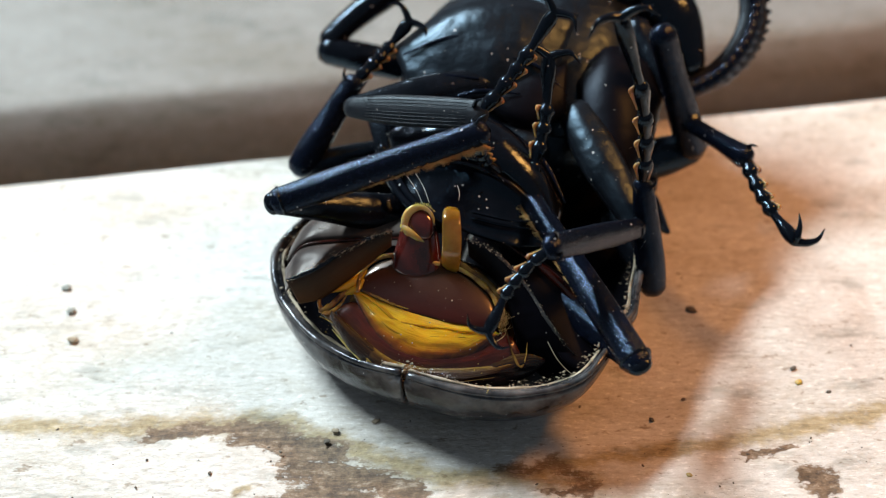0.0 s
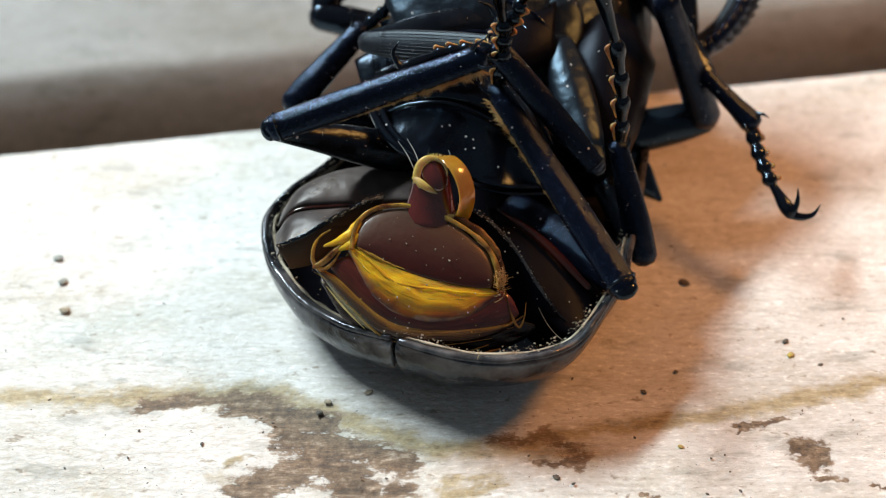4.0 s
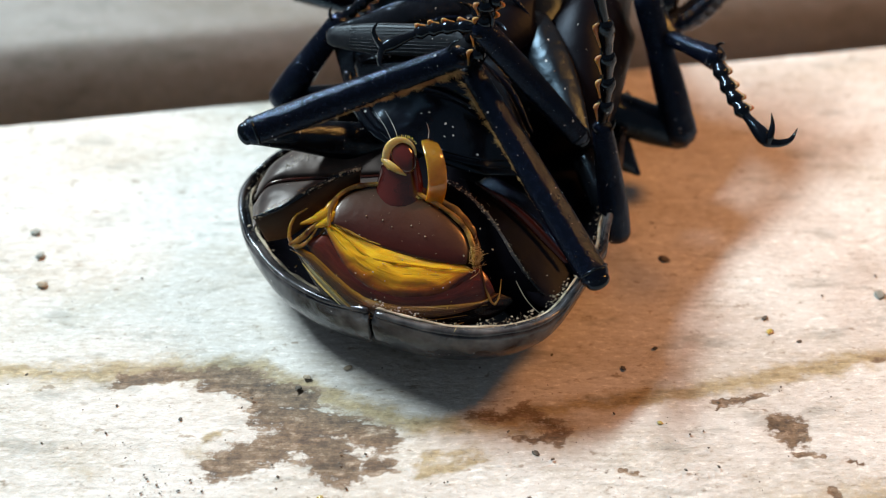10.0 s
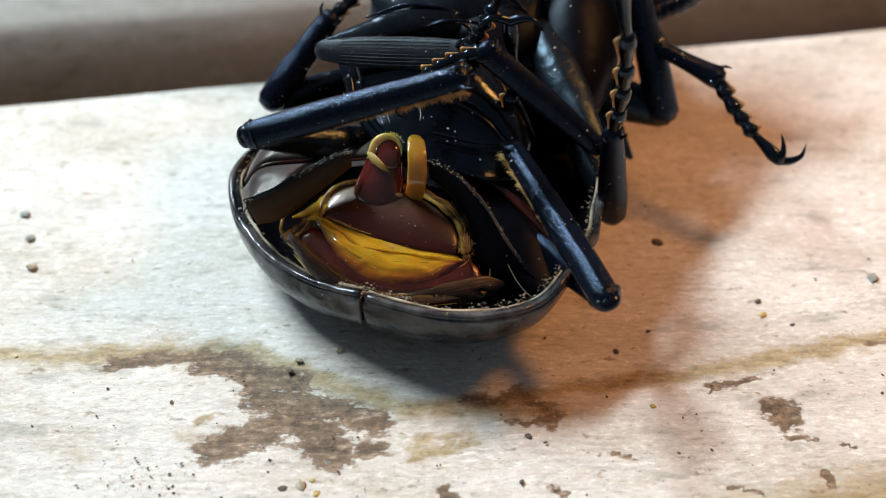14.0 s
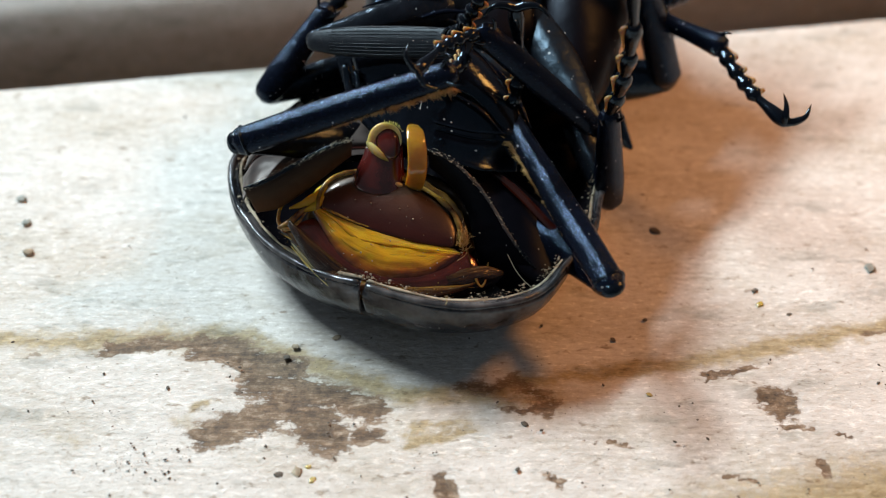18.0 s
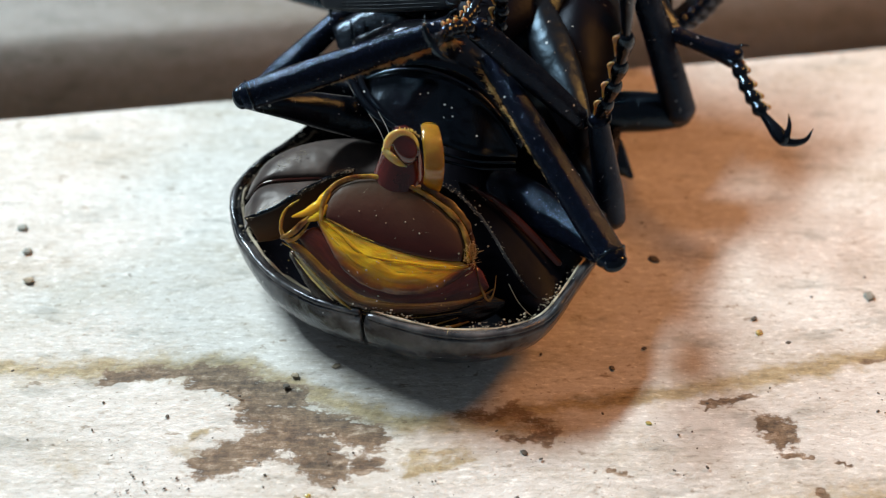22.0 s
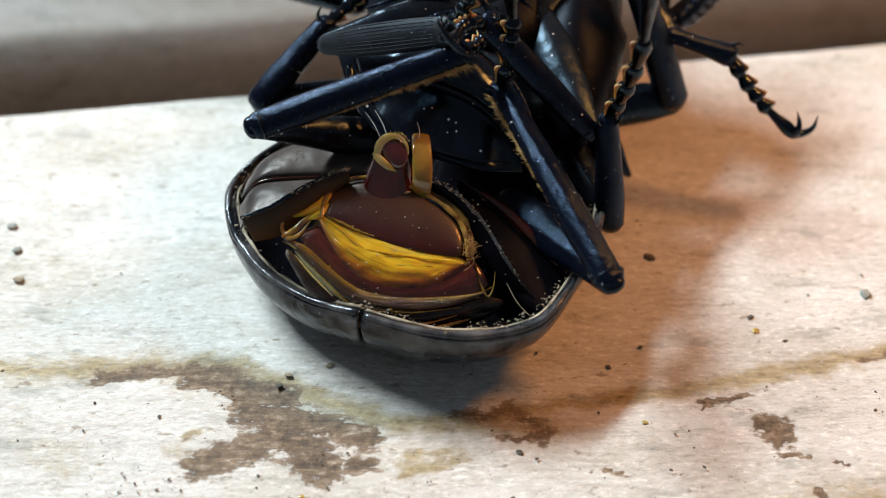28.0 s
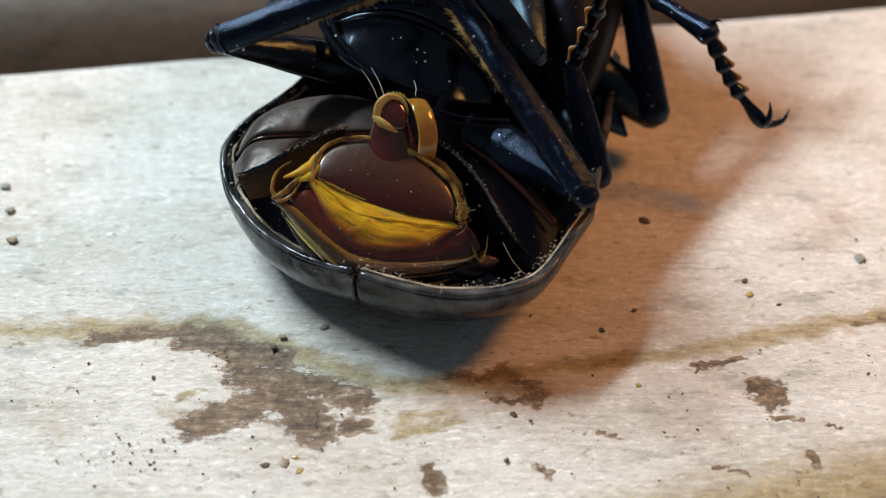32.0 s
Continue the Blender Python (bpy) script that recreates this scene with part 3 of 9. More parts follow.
def elytron(sgn):
    bm = bmesh.new()
    ns, na = 46, 26
    outer, inner = [], []
    for i in range(ns + 1):
        s = 0.030 * (i / ns) ** 1.9
        outer.append([bm.verts.new(shell_point(s, math.pi / 2 * k / na, sgn, 0)) for k in range(na + 1)])
        inner.append([bm.verts.new(shell_point(s, math.pi / 2 * k / na, sgn, 0.0006)) for k in range(na + 1)])
    for i in range(ns):
        for k in range(na):
            bm.faces.new((outer[i][k], outer[i][k + 1], outer[i + 1][k + 1], outer[i + 1][k]))
            bm.faces.new((inner[i][k], inner[i + 1][k], inner[i + 1][k + 1], inner[i][k + 1])).material_index = 1
        for k in (0, na):
            bm.faces.new((outer[i][k], outer[i + 1][k], inner[i + 1][k], inner[i][k]))
    for k in range(na):
        for i in (0, ns):
            bm.faces.new((outer[i][k], outer[i][k + 1], inner[i][k + 1], inner[i][k]))
    bmesh.ops.recalc_face_normals(bm, faces=bm.faces)
    case = part("wing_case", bm, SHELL, lower, "glossy black wing case with dusty rim")
    case.data.materials.append(DARK_WING)
    # rolled margin
    edge = [shell_point(0.030 * (i / 60) ** 1.9, math.pi / 2, sgn, 0.0002) + Vector((0, 0, 0.0001)) for i in range(1, 50)]
    part("margin", tube(bmesh.new(), edge[::3], [0.00023 * (1 + 0.25 * noise.noise((i * 0.7, sgn, 2))) for i in range(len(edge[::3]))], 60, 8), SHELL, case)
    film = [shell_point(0.020 * (i / 60) ** 1.9, math.pi / 2 - 0.05, sgn, 0.0007) + Vector((0, 0, 0.0001 + 0.00012 * noise.noise((i * 0.8, sgn, 0)))) for i in range(2, 58)]
    part("dust_film", tube(bmesh.new(), film[::2], [0.00012 * (1 + 0.95 * noise.noise((i * 1.3, sgn, 4))) for i in range(len(film[::2]))], 110, 7), DUST, case, "brown dusty film")
    bm = bmesh.new()
    rnd = random.Random(5 + sgn)
    for _ in range(1700):
        s = 0.019 * rnd.random() ** 1.6
        p = shell_point(s, math.pi / 2 - rnd.random() ** 2 * 0.25, sgn, 0.0005 + 0.0005 * rnd.random()) + Vector((0, 0, 0.00025 + rnd.gauss(0, 0.00008)))
        r = 0.000008 + 0.00006 * rnd.random() ** 5
        p += Vector((rnd.gauss(0, 0.00012), rnd.gauss(0, 0.00012), 0))
        if noise.noise(p * 700) < 0.12 and rnd.random() < 0.85:
            continue
        bmesh.ops.create_icosphere(bm, subdivisions=1, radius=r, matrix=Matrix.Translation(p) @ Matrix.Diagonal((1 + rnd.random(), 1, 1, 1)))
    for _ in range(26):
        p = shell_point(0.016 * rnd.random() ** 1.5, math.pi / 2 - 0.15 * rnd.random(), sgn, 0.0004 + 0.0004 * rnd.random()) + Vector((0, 0, 0.00035))
        m = Matrix.Translation(p) @ pose(0, 0, 0, rnd.uniform(-50, 50), rnd.uniform(-50, 50), rnd.uniform(0, 180)) @ Matrix.Diagonal((0.5 + 1.8 * rnd.random(), 0.8, 0.16, 1))
        bmesh.ops.create_icosphere(bm, subdivisions=1, radius=0.00006 + 0.00008 * rnd.random(), matrix=m)
    tagged(part("rim_dust", bm, DUST, case, "pale dust along the rim"), kind="stuff")


elytron(-1)
elytron(1)


def off(ps, base):
    return [tuple(Vector(p) - base) for p in ps]


def plate(name, top, bottom, bulge, material, parent, label="", **kw):
    base = Vector(parent.location)
    return part(name, sheet(bmesh.new(), off(top, base), off(bottom, base), bulge, NRM, **kw), material, parent, label)


def cord(name, pts, radii, material, parent, label="", flat=1.0, rings=30, seg=8):
    if material in (AMBER, UMBER, PALE):
        fine_ = spline([(*p, r) for p, r in zip(pts, radii)], 24)
        pts = [Vector(q[:3]) + Vector((noise.noise((k * 0.4, 0, q[0] * 900)), 0, noise.noise((k * 0.4, 5, q[0] * 900)))) * q[3] * 0.3 for k, q in enumerate(fine_)]
        radii = [q[3] * (1 + 0.75 * noise.noise((k * 0.3, 9, q[0] * 700))) for k, q in enumerate(fine_)]
        rings = 60
    base = Vector(parent.location) if parent in (lower, upper_ref.get("ob")) else Vector(parent.parent.location)
    return part(name, tube(bmesh.new(), off(pts, base), radii, rings, seg, flat, NRM), material, parent, label)


upper_ref = {}
bm = bmesh.new()
blob(bm, Vector((-0.00256, -0.00500, 0.00300)) - BASE, (0.0060, 0.0042, 0.0020), (40, 0, -6))
part("abdomen", bm, TISSUE, lower, "soft dark brown abdomen end")
# the soft belly end bulges towards the open side: u across it, v up it, h out of it, in millimetres
BELLY = Vector((-0.00026, -0.00960, 0.00839))


def bulging(u, v, lift):
    h = 0.9 * (1 - (u / 7.5) ** 2 - (v / 5.5) ** 2) - 0.15 * v + lift
    return BELLY + Vector((u, 0.669 * v - 0.743 * h, 0.743 * v + 0.669 * h)) / 1000


def skin(name, top, bottom, lift, puff, material, label="", n=48, m=18, thick=0.25, lumps=0.15, tail=0.0, sink=0.0, on=None):
    """A puffed piece of skin on the belly between two edges, closed behind."""
    bm = bmesh.new()
    a, b = spline(top, n), spline(bottom, n)
    names = ("across", "along", "rim")
    layers = [bm.verts.layers.float.new(k) for k in names]
    grid = {0: [], 1: []}
    run = 0.0
    for i in range(n):
        run += float(np.linalg.norm((a[i] + b[i] - a[max(i - 1, 0)] - b[max(i - 1, 0)]) / 2))
        rows_ = ([], [])
        for j in range(m):
            f = j / (m - 1)
            u, v = a[i] * (1 - f) + b[i] * f
            k = math.sin(math.pi * f) ** 0.55 * math.sin(math.pi * (i + 0.5) / n) ** 0.4
            k *= 1 + lumps * noise.noise((u * 0.9, v * 2.2, lift * 9)) + 0.4 * lumps * noise.noise((u * 3, v * 6, lift * 9))
            for back in (0, 1):
                vert = bm.verts.new(bulging(u, v, lift + puff * k - thick * back - sink * f))
                for layer, value in zip(layers, (f + tail * max(0.0, i / n - 0.72) / 0.28 * (f > 0.25), run, min(2 * f, 2 - 2 * f))):
                    vert[layer] = value
                rows_[back].append(vert)
        grid[0].append(rows_[0])
        grid[1].append(rows_[1])
    fr, bk = grid[0], grid[1]
    for i in range(n - 1):
        for j in range(m - 1):
            bm.faces.new((fr[i][j], fr[i][j + 1], fr[i + 1][j + 1], fr[i + 1][j]))
            bm.faces.new((bk[i][j], bk[i + 1][j], bk[i + 1][j + 1], bk[i][j + 1]))
        for j in (0, m - 1):
            bm.faces.new((fr[i][j], fr[i + 1][j], bk[i + 1][j], bk[i][j]))
    for j in range(m - 1):
        for i in (0, n - 1):
            bm.faces.new((fr[i][j], bk[i][j], bk[i][j + 1], fr[i][j + 1]))
    bmesh.ops.recalc_face_normals(bm, faces=bm.faces)
    return part(name, bm, material, on or belly, label)


def strand(name, path, width, lift, material, label="", flat=0.5, rings=48, wobble=0.25, on=None):
    """A cord of membrane lying on the belly; width is its half width along the way, in millimetres."""
    c = spline([(*p, w) for p, w in zip(path, width)], 26)
    pts = [bulging(u + wobble * w * noise.noise((k * 0.5, 0, u)), v + wobble * w * noise.noise((k * 0.5, 4, v)), lift) for k, (u, v, w) in enumerate(c)]
    radii = [max(w, 0.01) / 1000 * (1 + 1.6 * wobble * noise.noise((k * 0.45, 9, u))) for k, (u, v, w) in enumerate(c)]
    return part(name, tube(bmesh.new(), pts, radii, rings, 9, flat, NRM), material, on or belly, label)


# the plate carries the skins and strands round it as it rocks
belly = lower
skin("under_skin", [(-6.6, -0.4), (-4.4, -2.3), (-2.4, -3.6), (0.4, -4.0), (3.5, -3.55), (5.6, -3.2), (6.9, -3.5)], [(-6.7, -0.8), (-5.0, -3.4), (-2.7, -4.9), (0.4, -5.4), (3.9, -5.3), (6.0, -4.6), (7.0, -3.8)],
     -1.1, 0.3, TISSUE, "dark brown tissue under the belly end", lumps=0.5)
belly = MOVING["belly"] = skin("abdomen_plate", [(-4.2, 2.2), (-4.06, 3.35), (-3.1, 4.2), (-1.45, 4.55), (0.5, 4.15), (2.2, 3.25), (3.8, 1.85), (4.33, 0.66), (4.2, -0.25)], [(-4.1, 2.15), (-3.45, 1.7), (-2.4, 1.2), (-1.0, 0.62), (0.36, 0.2), (1.75, -0.15), (2.95, -0.34), (3.8, -0.4), (4.15, -0.35)],
     0.30, 0.26, RED_SKIN, "dark red brown glossy belly plate", n=56, m=26, lumps=0.04)
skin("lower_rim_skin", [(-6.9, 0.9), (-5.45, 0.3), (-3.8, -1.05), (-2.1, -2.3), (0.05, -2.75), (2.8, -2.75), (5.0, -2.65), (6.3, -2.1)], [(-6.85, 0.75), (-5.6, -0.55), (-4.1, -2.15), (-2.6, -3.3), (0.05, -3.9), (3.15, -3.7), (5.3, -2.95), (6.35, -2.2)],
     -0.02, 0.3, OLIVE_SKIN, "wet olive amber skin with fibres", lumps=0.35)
skin("lower_plate", [(-5.75, 1.25), (-4.6, 1.5), (-3.4, 0.1), (-1.7, -1.3), (0.4, -1.8), (2.8, -1.6), (4.5, -0.6), (5.4, -0.95), (5.9, -1.9)], [(-5.95, 0.95), (-4.95, -0.5), (-3.4, -1.95), (-1.65, -2.85), (0.4, -3.3), (2.8, -3.28), (4.7, -3.0), (5.5, -2.5), (5.95, -2.1)],
     -0.05, 0.3, WINE_SKIN, "dark wine red lower plate")
skin("yellow_fold", [(-4.7, 2.35), (-3.6, 1.95), (-2.4, 1.5), (-1.0, 0.95), (0.35, 0.55), (2.1, 0.02), (3.8, -0.32), (4.6, -0.7)], [(-4.8, 2.0), (-4.05, 0.5), (-3.15, -1.05), (-1.65, -2.15), (0.2, -2.75), (2.3, -2.45), (3.85, -1.7), (4.6, -0.95)],
     0.05, 0.42, GOLD_SKIN, "wet golden yellow membrane fold", tail=0.5, n=60, m=24, lumps=0.3)
strand("plate_edge", [(-4.45, 2.1), (-4.34, 3.26), (-3.46, 4.32), (-1.79, 4.72), (0.13, 4.45), (2.13, 3.55), (3.85, 2.2), (4.5, 0.9), (4.6, -0.4)], [0.14, 0.16, 0.15, 0.15, 0.14, 0.15, 0.17, 0.16, 0.10], 0.52, AMBER, "amber membrane edge")
strand("plate_edge", [(0.3, 4.75), (2.2, 3.95), (3.9, 2.6), (4.75, 1.2), (4.95, -0.2)], [0.1, 0.24, 0.26, 0.22, 0.1], 0.2, UMBER, "brown membrane edge")
strand("plate_edge", [(-4.1, 2.12), (-3.2, 1.68), (-2.2, 1.18), (-1.2, 0.82)], [0.05, 0.09, 0.07, 0.03], 0.46, AMBER, "thin amber edge")
for k, (pts, w) in enumerate((([(-4.5, 2.2), (-3.2, 1.2), (-1.7, -0.05), (0.3, -0.35), (2.6, -0.65), (4.3, -0.75)], 0.10), ([(-4.45, 1.8), (-3.3, 0.55), (-1.9, -0.7), (0.1, -1.0), (2.4, -1.05)], 0.07))):
    strand("fold_ridge", pts, [0.03, w, w, w * 0.8, w * 0.7, 0.03][:len(pts)], 0.44 - 0.02 * k, YELLOW, "raised ridge on the fold", 0.5)
for pts, w in (([(-6.25, 2.2), (-5.45, 2.45), (-4.7, 2.85), (-4.2, 3.5), (-4.05, 3.9)], (0.08, 0.24, 0.36, 0.28, 0.1)), ([(-5.3, 2.0), (-4.6, 2.3), (-4.15, 2.9)], (0.1, 0.26, 0.16)), ([(-6.9, 0.9), (-6.3, 1.2), (-5.7, 1.75), (-5.2, 2.2)], (0.14, 0.2, 0.2, 0.12))):
    strand("yellow_lobe", pts, w, 0.35, YELLOW if pts[0][1] > 1.5 else AMBER, "wet yellow membrane lobe", 0.7, wobble=0.1)
strand("membrane_ring", [(-5.9, 3.2), (-6.64, 2.66), (-6.97, 1.85), (-6.88, 1.15), (-6.37, 0.77), (-5.74, 1.13), (-5.2, 1.89)], (0.05, 0.09, 0.11, 0.14, 0.13, 0.10, 0.06), 0.3, AMBER, "amber membrane ring")
strand("membrane_ring", [(5.0, -0.4), (5.35, -1.85), (5.85, -2.85), (6.2, -2.36), (6.35, -1.3)], (0.05, 0.06, 0.08, 0.05, 0.02), 0.25, UMBER, "brown membrane ring")
skin("pale_film", [(-6.1, 0.1), (-4.8, -1.0), (-3.6, -2.1), (-2.2, -3.0), (-0.7, -3.4)], [(-6.15, -0.05), (-5.2, -1.4), (-4.1, -2.5), (-2.8, -3.25), (-0.8, -3.52)], -0.15, 0.22, PALE_SKIN, "pale stretched membrane film", lumps=0.6)
for k, (pts, w, mat_) in enumerate((([(-6.1, -0.3), (-5.0, -1.6), (-3.7, -2.9)], 0.06, PALE), ([(-5.7, -0.2), (-4.5, -1.7), (-3.0, -3.2)], 0.05, PALE), ([(-5.3, -0.8), (-4.0, -2.1), (-2.4, -3.5), (-0.5, -3.9)], 0.06, AMBER),
                                    ([(-6.9, 0.6), (-5.3, -0.35), (-3.8, -1.6), (-2.1, -2.85), (0.2, -3.2), (3.0, -3.15), (5.5, -2.9)], 0.05, AMBER), ([(-3.6, -2.0), (-1.9, -3.15), (0.6, -3.5), (3.6, -3.4)], 0.06, PALE),
                                    ([(-3.0, -2.9), (-1.4, -3.6), (1.2, -3.9), (4.2, -3.55)], 0.035, AMBER), ([(1.0, -5.25), (2.8, -4.8), (4.7, -4.25)], 0.13, UMBER), ([(-0.5, -4.7), (1.8, -4.6), (4.0, -4.0)], 0.08, UMBER))):
    strand("membrane_fold", pts, [w * 0.4] + [w] * (len(pts) - 2) + [w * 0.4], 0.12 - 0.05 * (k < 2) - 0.35 * (k > 5), mat_, "thin wet membrane fold", 0.6, 40)
left_flap = skin("side_flap", [(-9.5, 1.45), (-7.75, 2.1), (-6.15, 3.05), (-4.8, 3.8), (-3.7, 4.25), (-2.7, 4.55)], [(-8.8, 0.0), (-7.4, 0.3), (-6.0, 1.2), (-4.8, 2.1), (-3.8, 2.9), (-2.8, 3.7)],
                 -0.35, 0.2, UMBER_SKIN, "umber side flap with dusty edge", lumps=0.3, sink=1.5, on=lower)
strand("flap_edge", [(-9.5, 1.5), (-7.75, 2.15), (-6.15, 3.1), (-4.8, 3.85), (-3.7, 4.3), (-2.6, 4.6)], (0.1, 0.13, 0.12, 0.12, 0.1, 0.05), -0.2, CHITIN, on=left_flap)
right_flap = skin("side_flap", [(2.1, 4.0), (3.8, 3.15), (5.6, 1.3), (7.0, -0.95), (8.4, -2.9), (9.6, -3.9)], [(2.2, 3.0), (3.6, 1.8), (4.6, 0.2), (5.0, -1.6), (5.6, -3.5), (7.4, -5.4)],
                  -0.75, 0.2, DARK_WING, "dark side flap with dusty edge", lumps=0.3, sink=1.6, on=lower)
strand("flap_edge", [(2.1, 4.05), (3.8, 3.2), (5.6, 1.35), (7.0, -0.9), (8.4, -2.85), (9.6, -3.85)], (0.05, 0.09, 0.1, 0.1, 0.09, 0.05), -0.6, SHELL, on=right_flap)
# a dusty tuft at the end of the plate
bm = bmesh.new()
rnd = random.Random(17)
for _ in range(150):
    root = bulging(rnd.gauss(4.75, 0.18), rnd.gauss(-0.1, 0.4), 0.35)
    tip = root + Vector((rnd.gauss(0, 0.00022), rnd.gauss(-0.0001, 0.0001), 0.0001 + abs(rnd.gauss(0, 0.0003))))
    tube(bm, [root, root.lerp(tip, 0.5) + Vector((0.00003, 0, 0)), tip], [0.000018, 0.000014, 0.000005], 4, 4)
tagged(part("hair_tuft", bm, HAIR, belly, "short pale dusty hairs"), kind="stuff")
# lit side of the bowl: the light is put into a paler grey
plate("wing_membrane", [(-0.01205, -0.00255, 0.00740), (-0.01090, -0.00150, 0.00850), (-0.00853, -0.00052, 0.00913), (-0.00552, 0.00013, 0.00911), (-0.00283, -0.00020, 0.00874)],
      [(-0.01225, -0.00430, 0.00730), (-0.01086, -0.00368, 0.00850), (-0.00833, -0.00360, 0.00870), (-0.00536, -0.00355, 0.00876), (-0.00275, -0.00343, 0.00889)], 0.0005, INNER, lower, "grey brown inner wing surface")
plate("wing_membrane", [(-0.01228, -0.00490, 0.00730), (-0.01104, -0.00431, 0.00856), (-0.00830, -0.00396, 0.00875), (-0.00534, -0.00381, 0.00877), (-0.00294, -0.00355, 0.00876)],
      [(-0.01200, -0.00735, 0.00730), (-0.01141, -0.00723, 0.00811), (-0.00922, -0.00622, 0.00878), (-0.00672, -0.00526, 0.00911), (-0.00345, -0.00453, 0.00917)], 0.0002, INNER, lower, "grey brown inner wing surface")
cord("wing_vein", [(-0.01190, -0.00446, 0.00775), (-0.01087, -0.00414, 0.00870), (-0.00830, -0.00389, 0.00884), (-0.00534, -0.00376, 0.00883), (-0.00294, -0.00350, 0.00881)], [0.00004, 0.00009, 0.00011, 0.00011, 0.00008], RED, lower, "dark red wing vein")
# same wing surface on the other side, its shade put into a near-black colour
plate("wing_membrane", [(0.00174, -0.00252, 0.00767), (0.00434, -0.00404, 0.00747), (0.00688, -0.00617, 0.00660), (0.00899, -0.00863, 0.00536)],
      [(0.00278, -0.00692, 0.00726), (0.00437, -0.00912, 0.00631), (0.00574, -0.01140, 0.00528), (0.00712, -0.01246, 0.00484)], 0.0003, DARK_WING, lower, "inner wing surface darkened for its shaded side")
cord("wing_edge", [(0.00283, -0.00729, 0.00759), (0.00434, -0.00960, 0.00652), (0.00553, -0.01180, 0.00543), (0.00674, -0.01275, 0.00497), (0.00772, -0.01211, 0.00523)], [0.00001, 0.00002, 0.00002, 0.00002, 0.00001], DUST, lower, "dusty pale wing edge")
cord("wing_vein", [(0.00247, -0.00342, 0.00816), (0.00537, -0.00605, 0.00748), (0.00815, -0.00912, 0.00631)], [0.0001, 0.00030, 0.00024], RED, lower, "dark red wing vein", 0.3)
cord("wing_edge", [(0.00022, -0.00359, 0.01095), (0.00278, -0.00399, 0.01052), (0.00537, -0.00364, 0.01015)], [0.00012, 0.0001, 0.0001], CHITIN, lower)
cord("wing_edge", [(0.00022, -0.00373, 0.01050), (0.00278, -0.00412, 0.01007), (0.00538, -0.00378, 0.00970)], [0.0001, 0.0001, 0.0001], CHITIN, lower)
for a_, b_, m_ in (((0.00095, -0.01563, 0.00656), (0.00092, -0.01513, 0.00681), PALE), ((-0.00303, -0.00400, 0.01200), (-0.00407, -0.00239, 0.01304), FLECK), ((-0.00260, -0.00395, 0.01205), (-0.00348, -0.00229, 0.01315), FLECK), ((-0.00068, -0.00465, 0.01277), (-0.00079, -0.00360, 0.01318), FLECK)):
    cord("loose_hair", [a_, Vector(a_).lerp(Vector(b_), 0.5) + Vector((0.0001, 0, 0)), b_], [0.00002, 0.00002, 0.00001], m_, lower, "pale loose hair", 1.0, 8, 6)
# specks on the wet plates
bm = bmesh.new()
rnd = random.Random(3)
for _ in range(70):
    p = bulging(rnd.uniform(-4, 6), rnd.uniform(-3, 4), 0.6)
    bmesh.ops.create_icosphere(bm, subdivisions=1, radius=0.00002 + 0.00005 * rnd.random() ** 3, matrix=Matrix.Translation(p))
tagged(part("dust_specks", bm, DUST, belly), kind="stuff")
bm = bmesh.new()
for _ in range(1300):
    f = rnd.random()
    p = Vector((-0.01046, -0.00318, 0.00902)).lerp(Vector((-0.00823, -0.00167, 0.00950)), f) - BASE + Vector((rnd.gauss(0, 0.00016), rnd.gauss(0, 0.0003), rnd.gauss(0, 0.00012)))
    side_ = rnd.random()
    if side_ < 0.75:
        edge_ = spline([(-9.5, 1.5), (-6.15, 3.15), (-3.7, 4.35), (-2.6, 4.65)] if side_ < 0.45 else [(2.1, 4.1), (3.8, 3.25), (5.6, 1.4), (7.0, -0.85), (8.4, -2.8)], 40)
        p = bulging(*edge_[int(f * 39)], -0.05 if side_ < 0.45 else -0.45) + Vector((rnd.gauss(0, 0.0001), rnd.gauss(0, 0.0001), rnd.gauss(0, 0.00010)))
    bmesh.ops.create_icosphere(bm, subdivisions=1, radius=0.000007 + 0.000036 * rnd.random() ** 6, matrix=Matrix.Translation(p) @ Matrix.Diagonal((1 + rnd.random(), 1, 0.5 + rnd.random(), 1)))
tagged(part("dust_specks", bm, DUST, lower), kind="stuff")

# small spheres added along the lower rim so the wet skin shows glints
bm = bmesh.new()
for _ in range(46):
    path = spline([(-6.5, 0.3), (-4.2, -1.6), (-2.2, -3.0), (0.2, -3.4), (4.5, -3.1)], 30)
    u, v = path[int(rnd.random() * 29)]
    bmesh.ops.create_icosphere(bm, subdivisions=2, radius=0.00002 + 0.00006 * rnd.random() ** 3, matrix=Matrix.Translation(bulging(u + rnd.gauss(0, 0.25), v + rnd.gauss(0, 0.25), 0.2)))
tagged(part("glint_beads", bm, BAND, belly, "tiny amber beads added to give the wet skin glints"), kind="stuff")

# the capsule: built upright, z along its length, then leaned by motions()
bm = bmesh.new()
tube(bm, [(0, 0.0001, -0.0004), (0, 0.00015, 0.0004), (0, 0.0002, 0.0013), (0, 0.0002, 0.0022), (-0.0001, 0.00022, 0.0027), (-0.0003, 0.00025, 0.0031)],
     [0.00170, 0.00160, 0.00140, 0.00120, 0.00108, 0.00080], 34, 24, 0.7, (1, 0, 0))
cap = MOVING["capsule"] = part("genital_capsule", bm, REDDISH, lower, "dark red glossy capsule")
bm = bmesh.new()
blob(bm, (0.00066, 0.00042, 0.00268), (0.00044, 0.00078, 0.00115), (24, -12, 0), 28, 18)
part("capsule_tip", bm, REDDISH, cap, "bright dark red tip")
bm = bmesh.new()
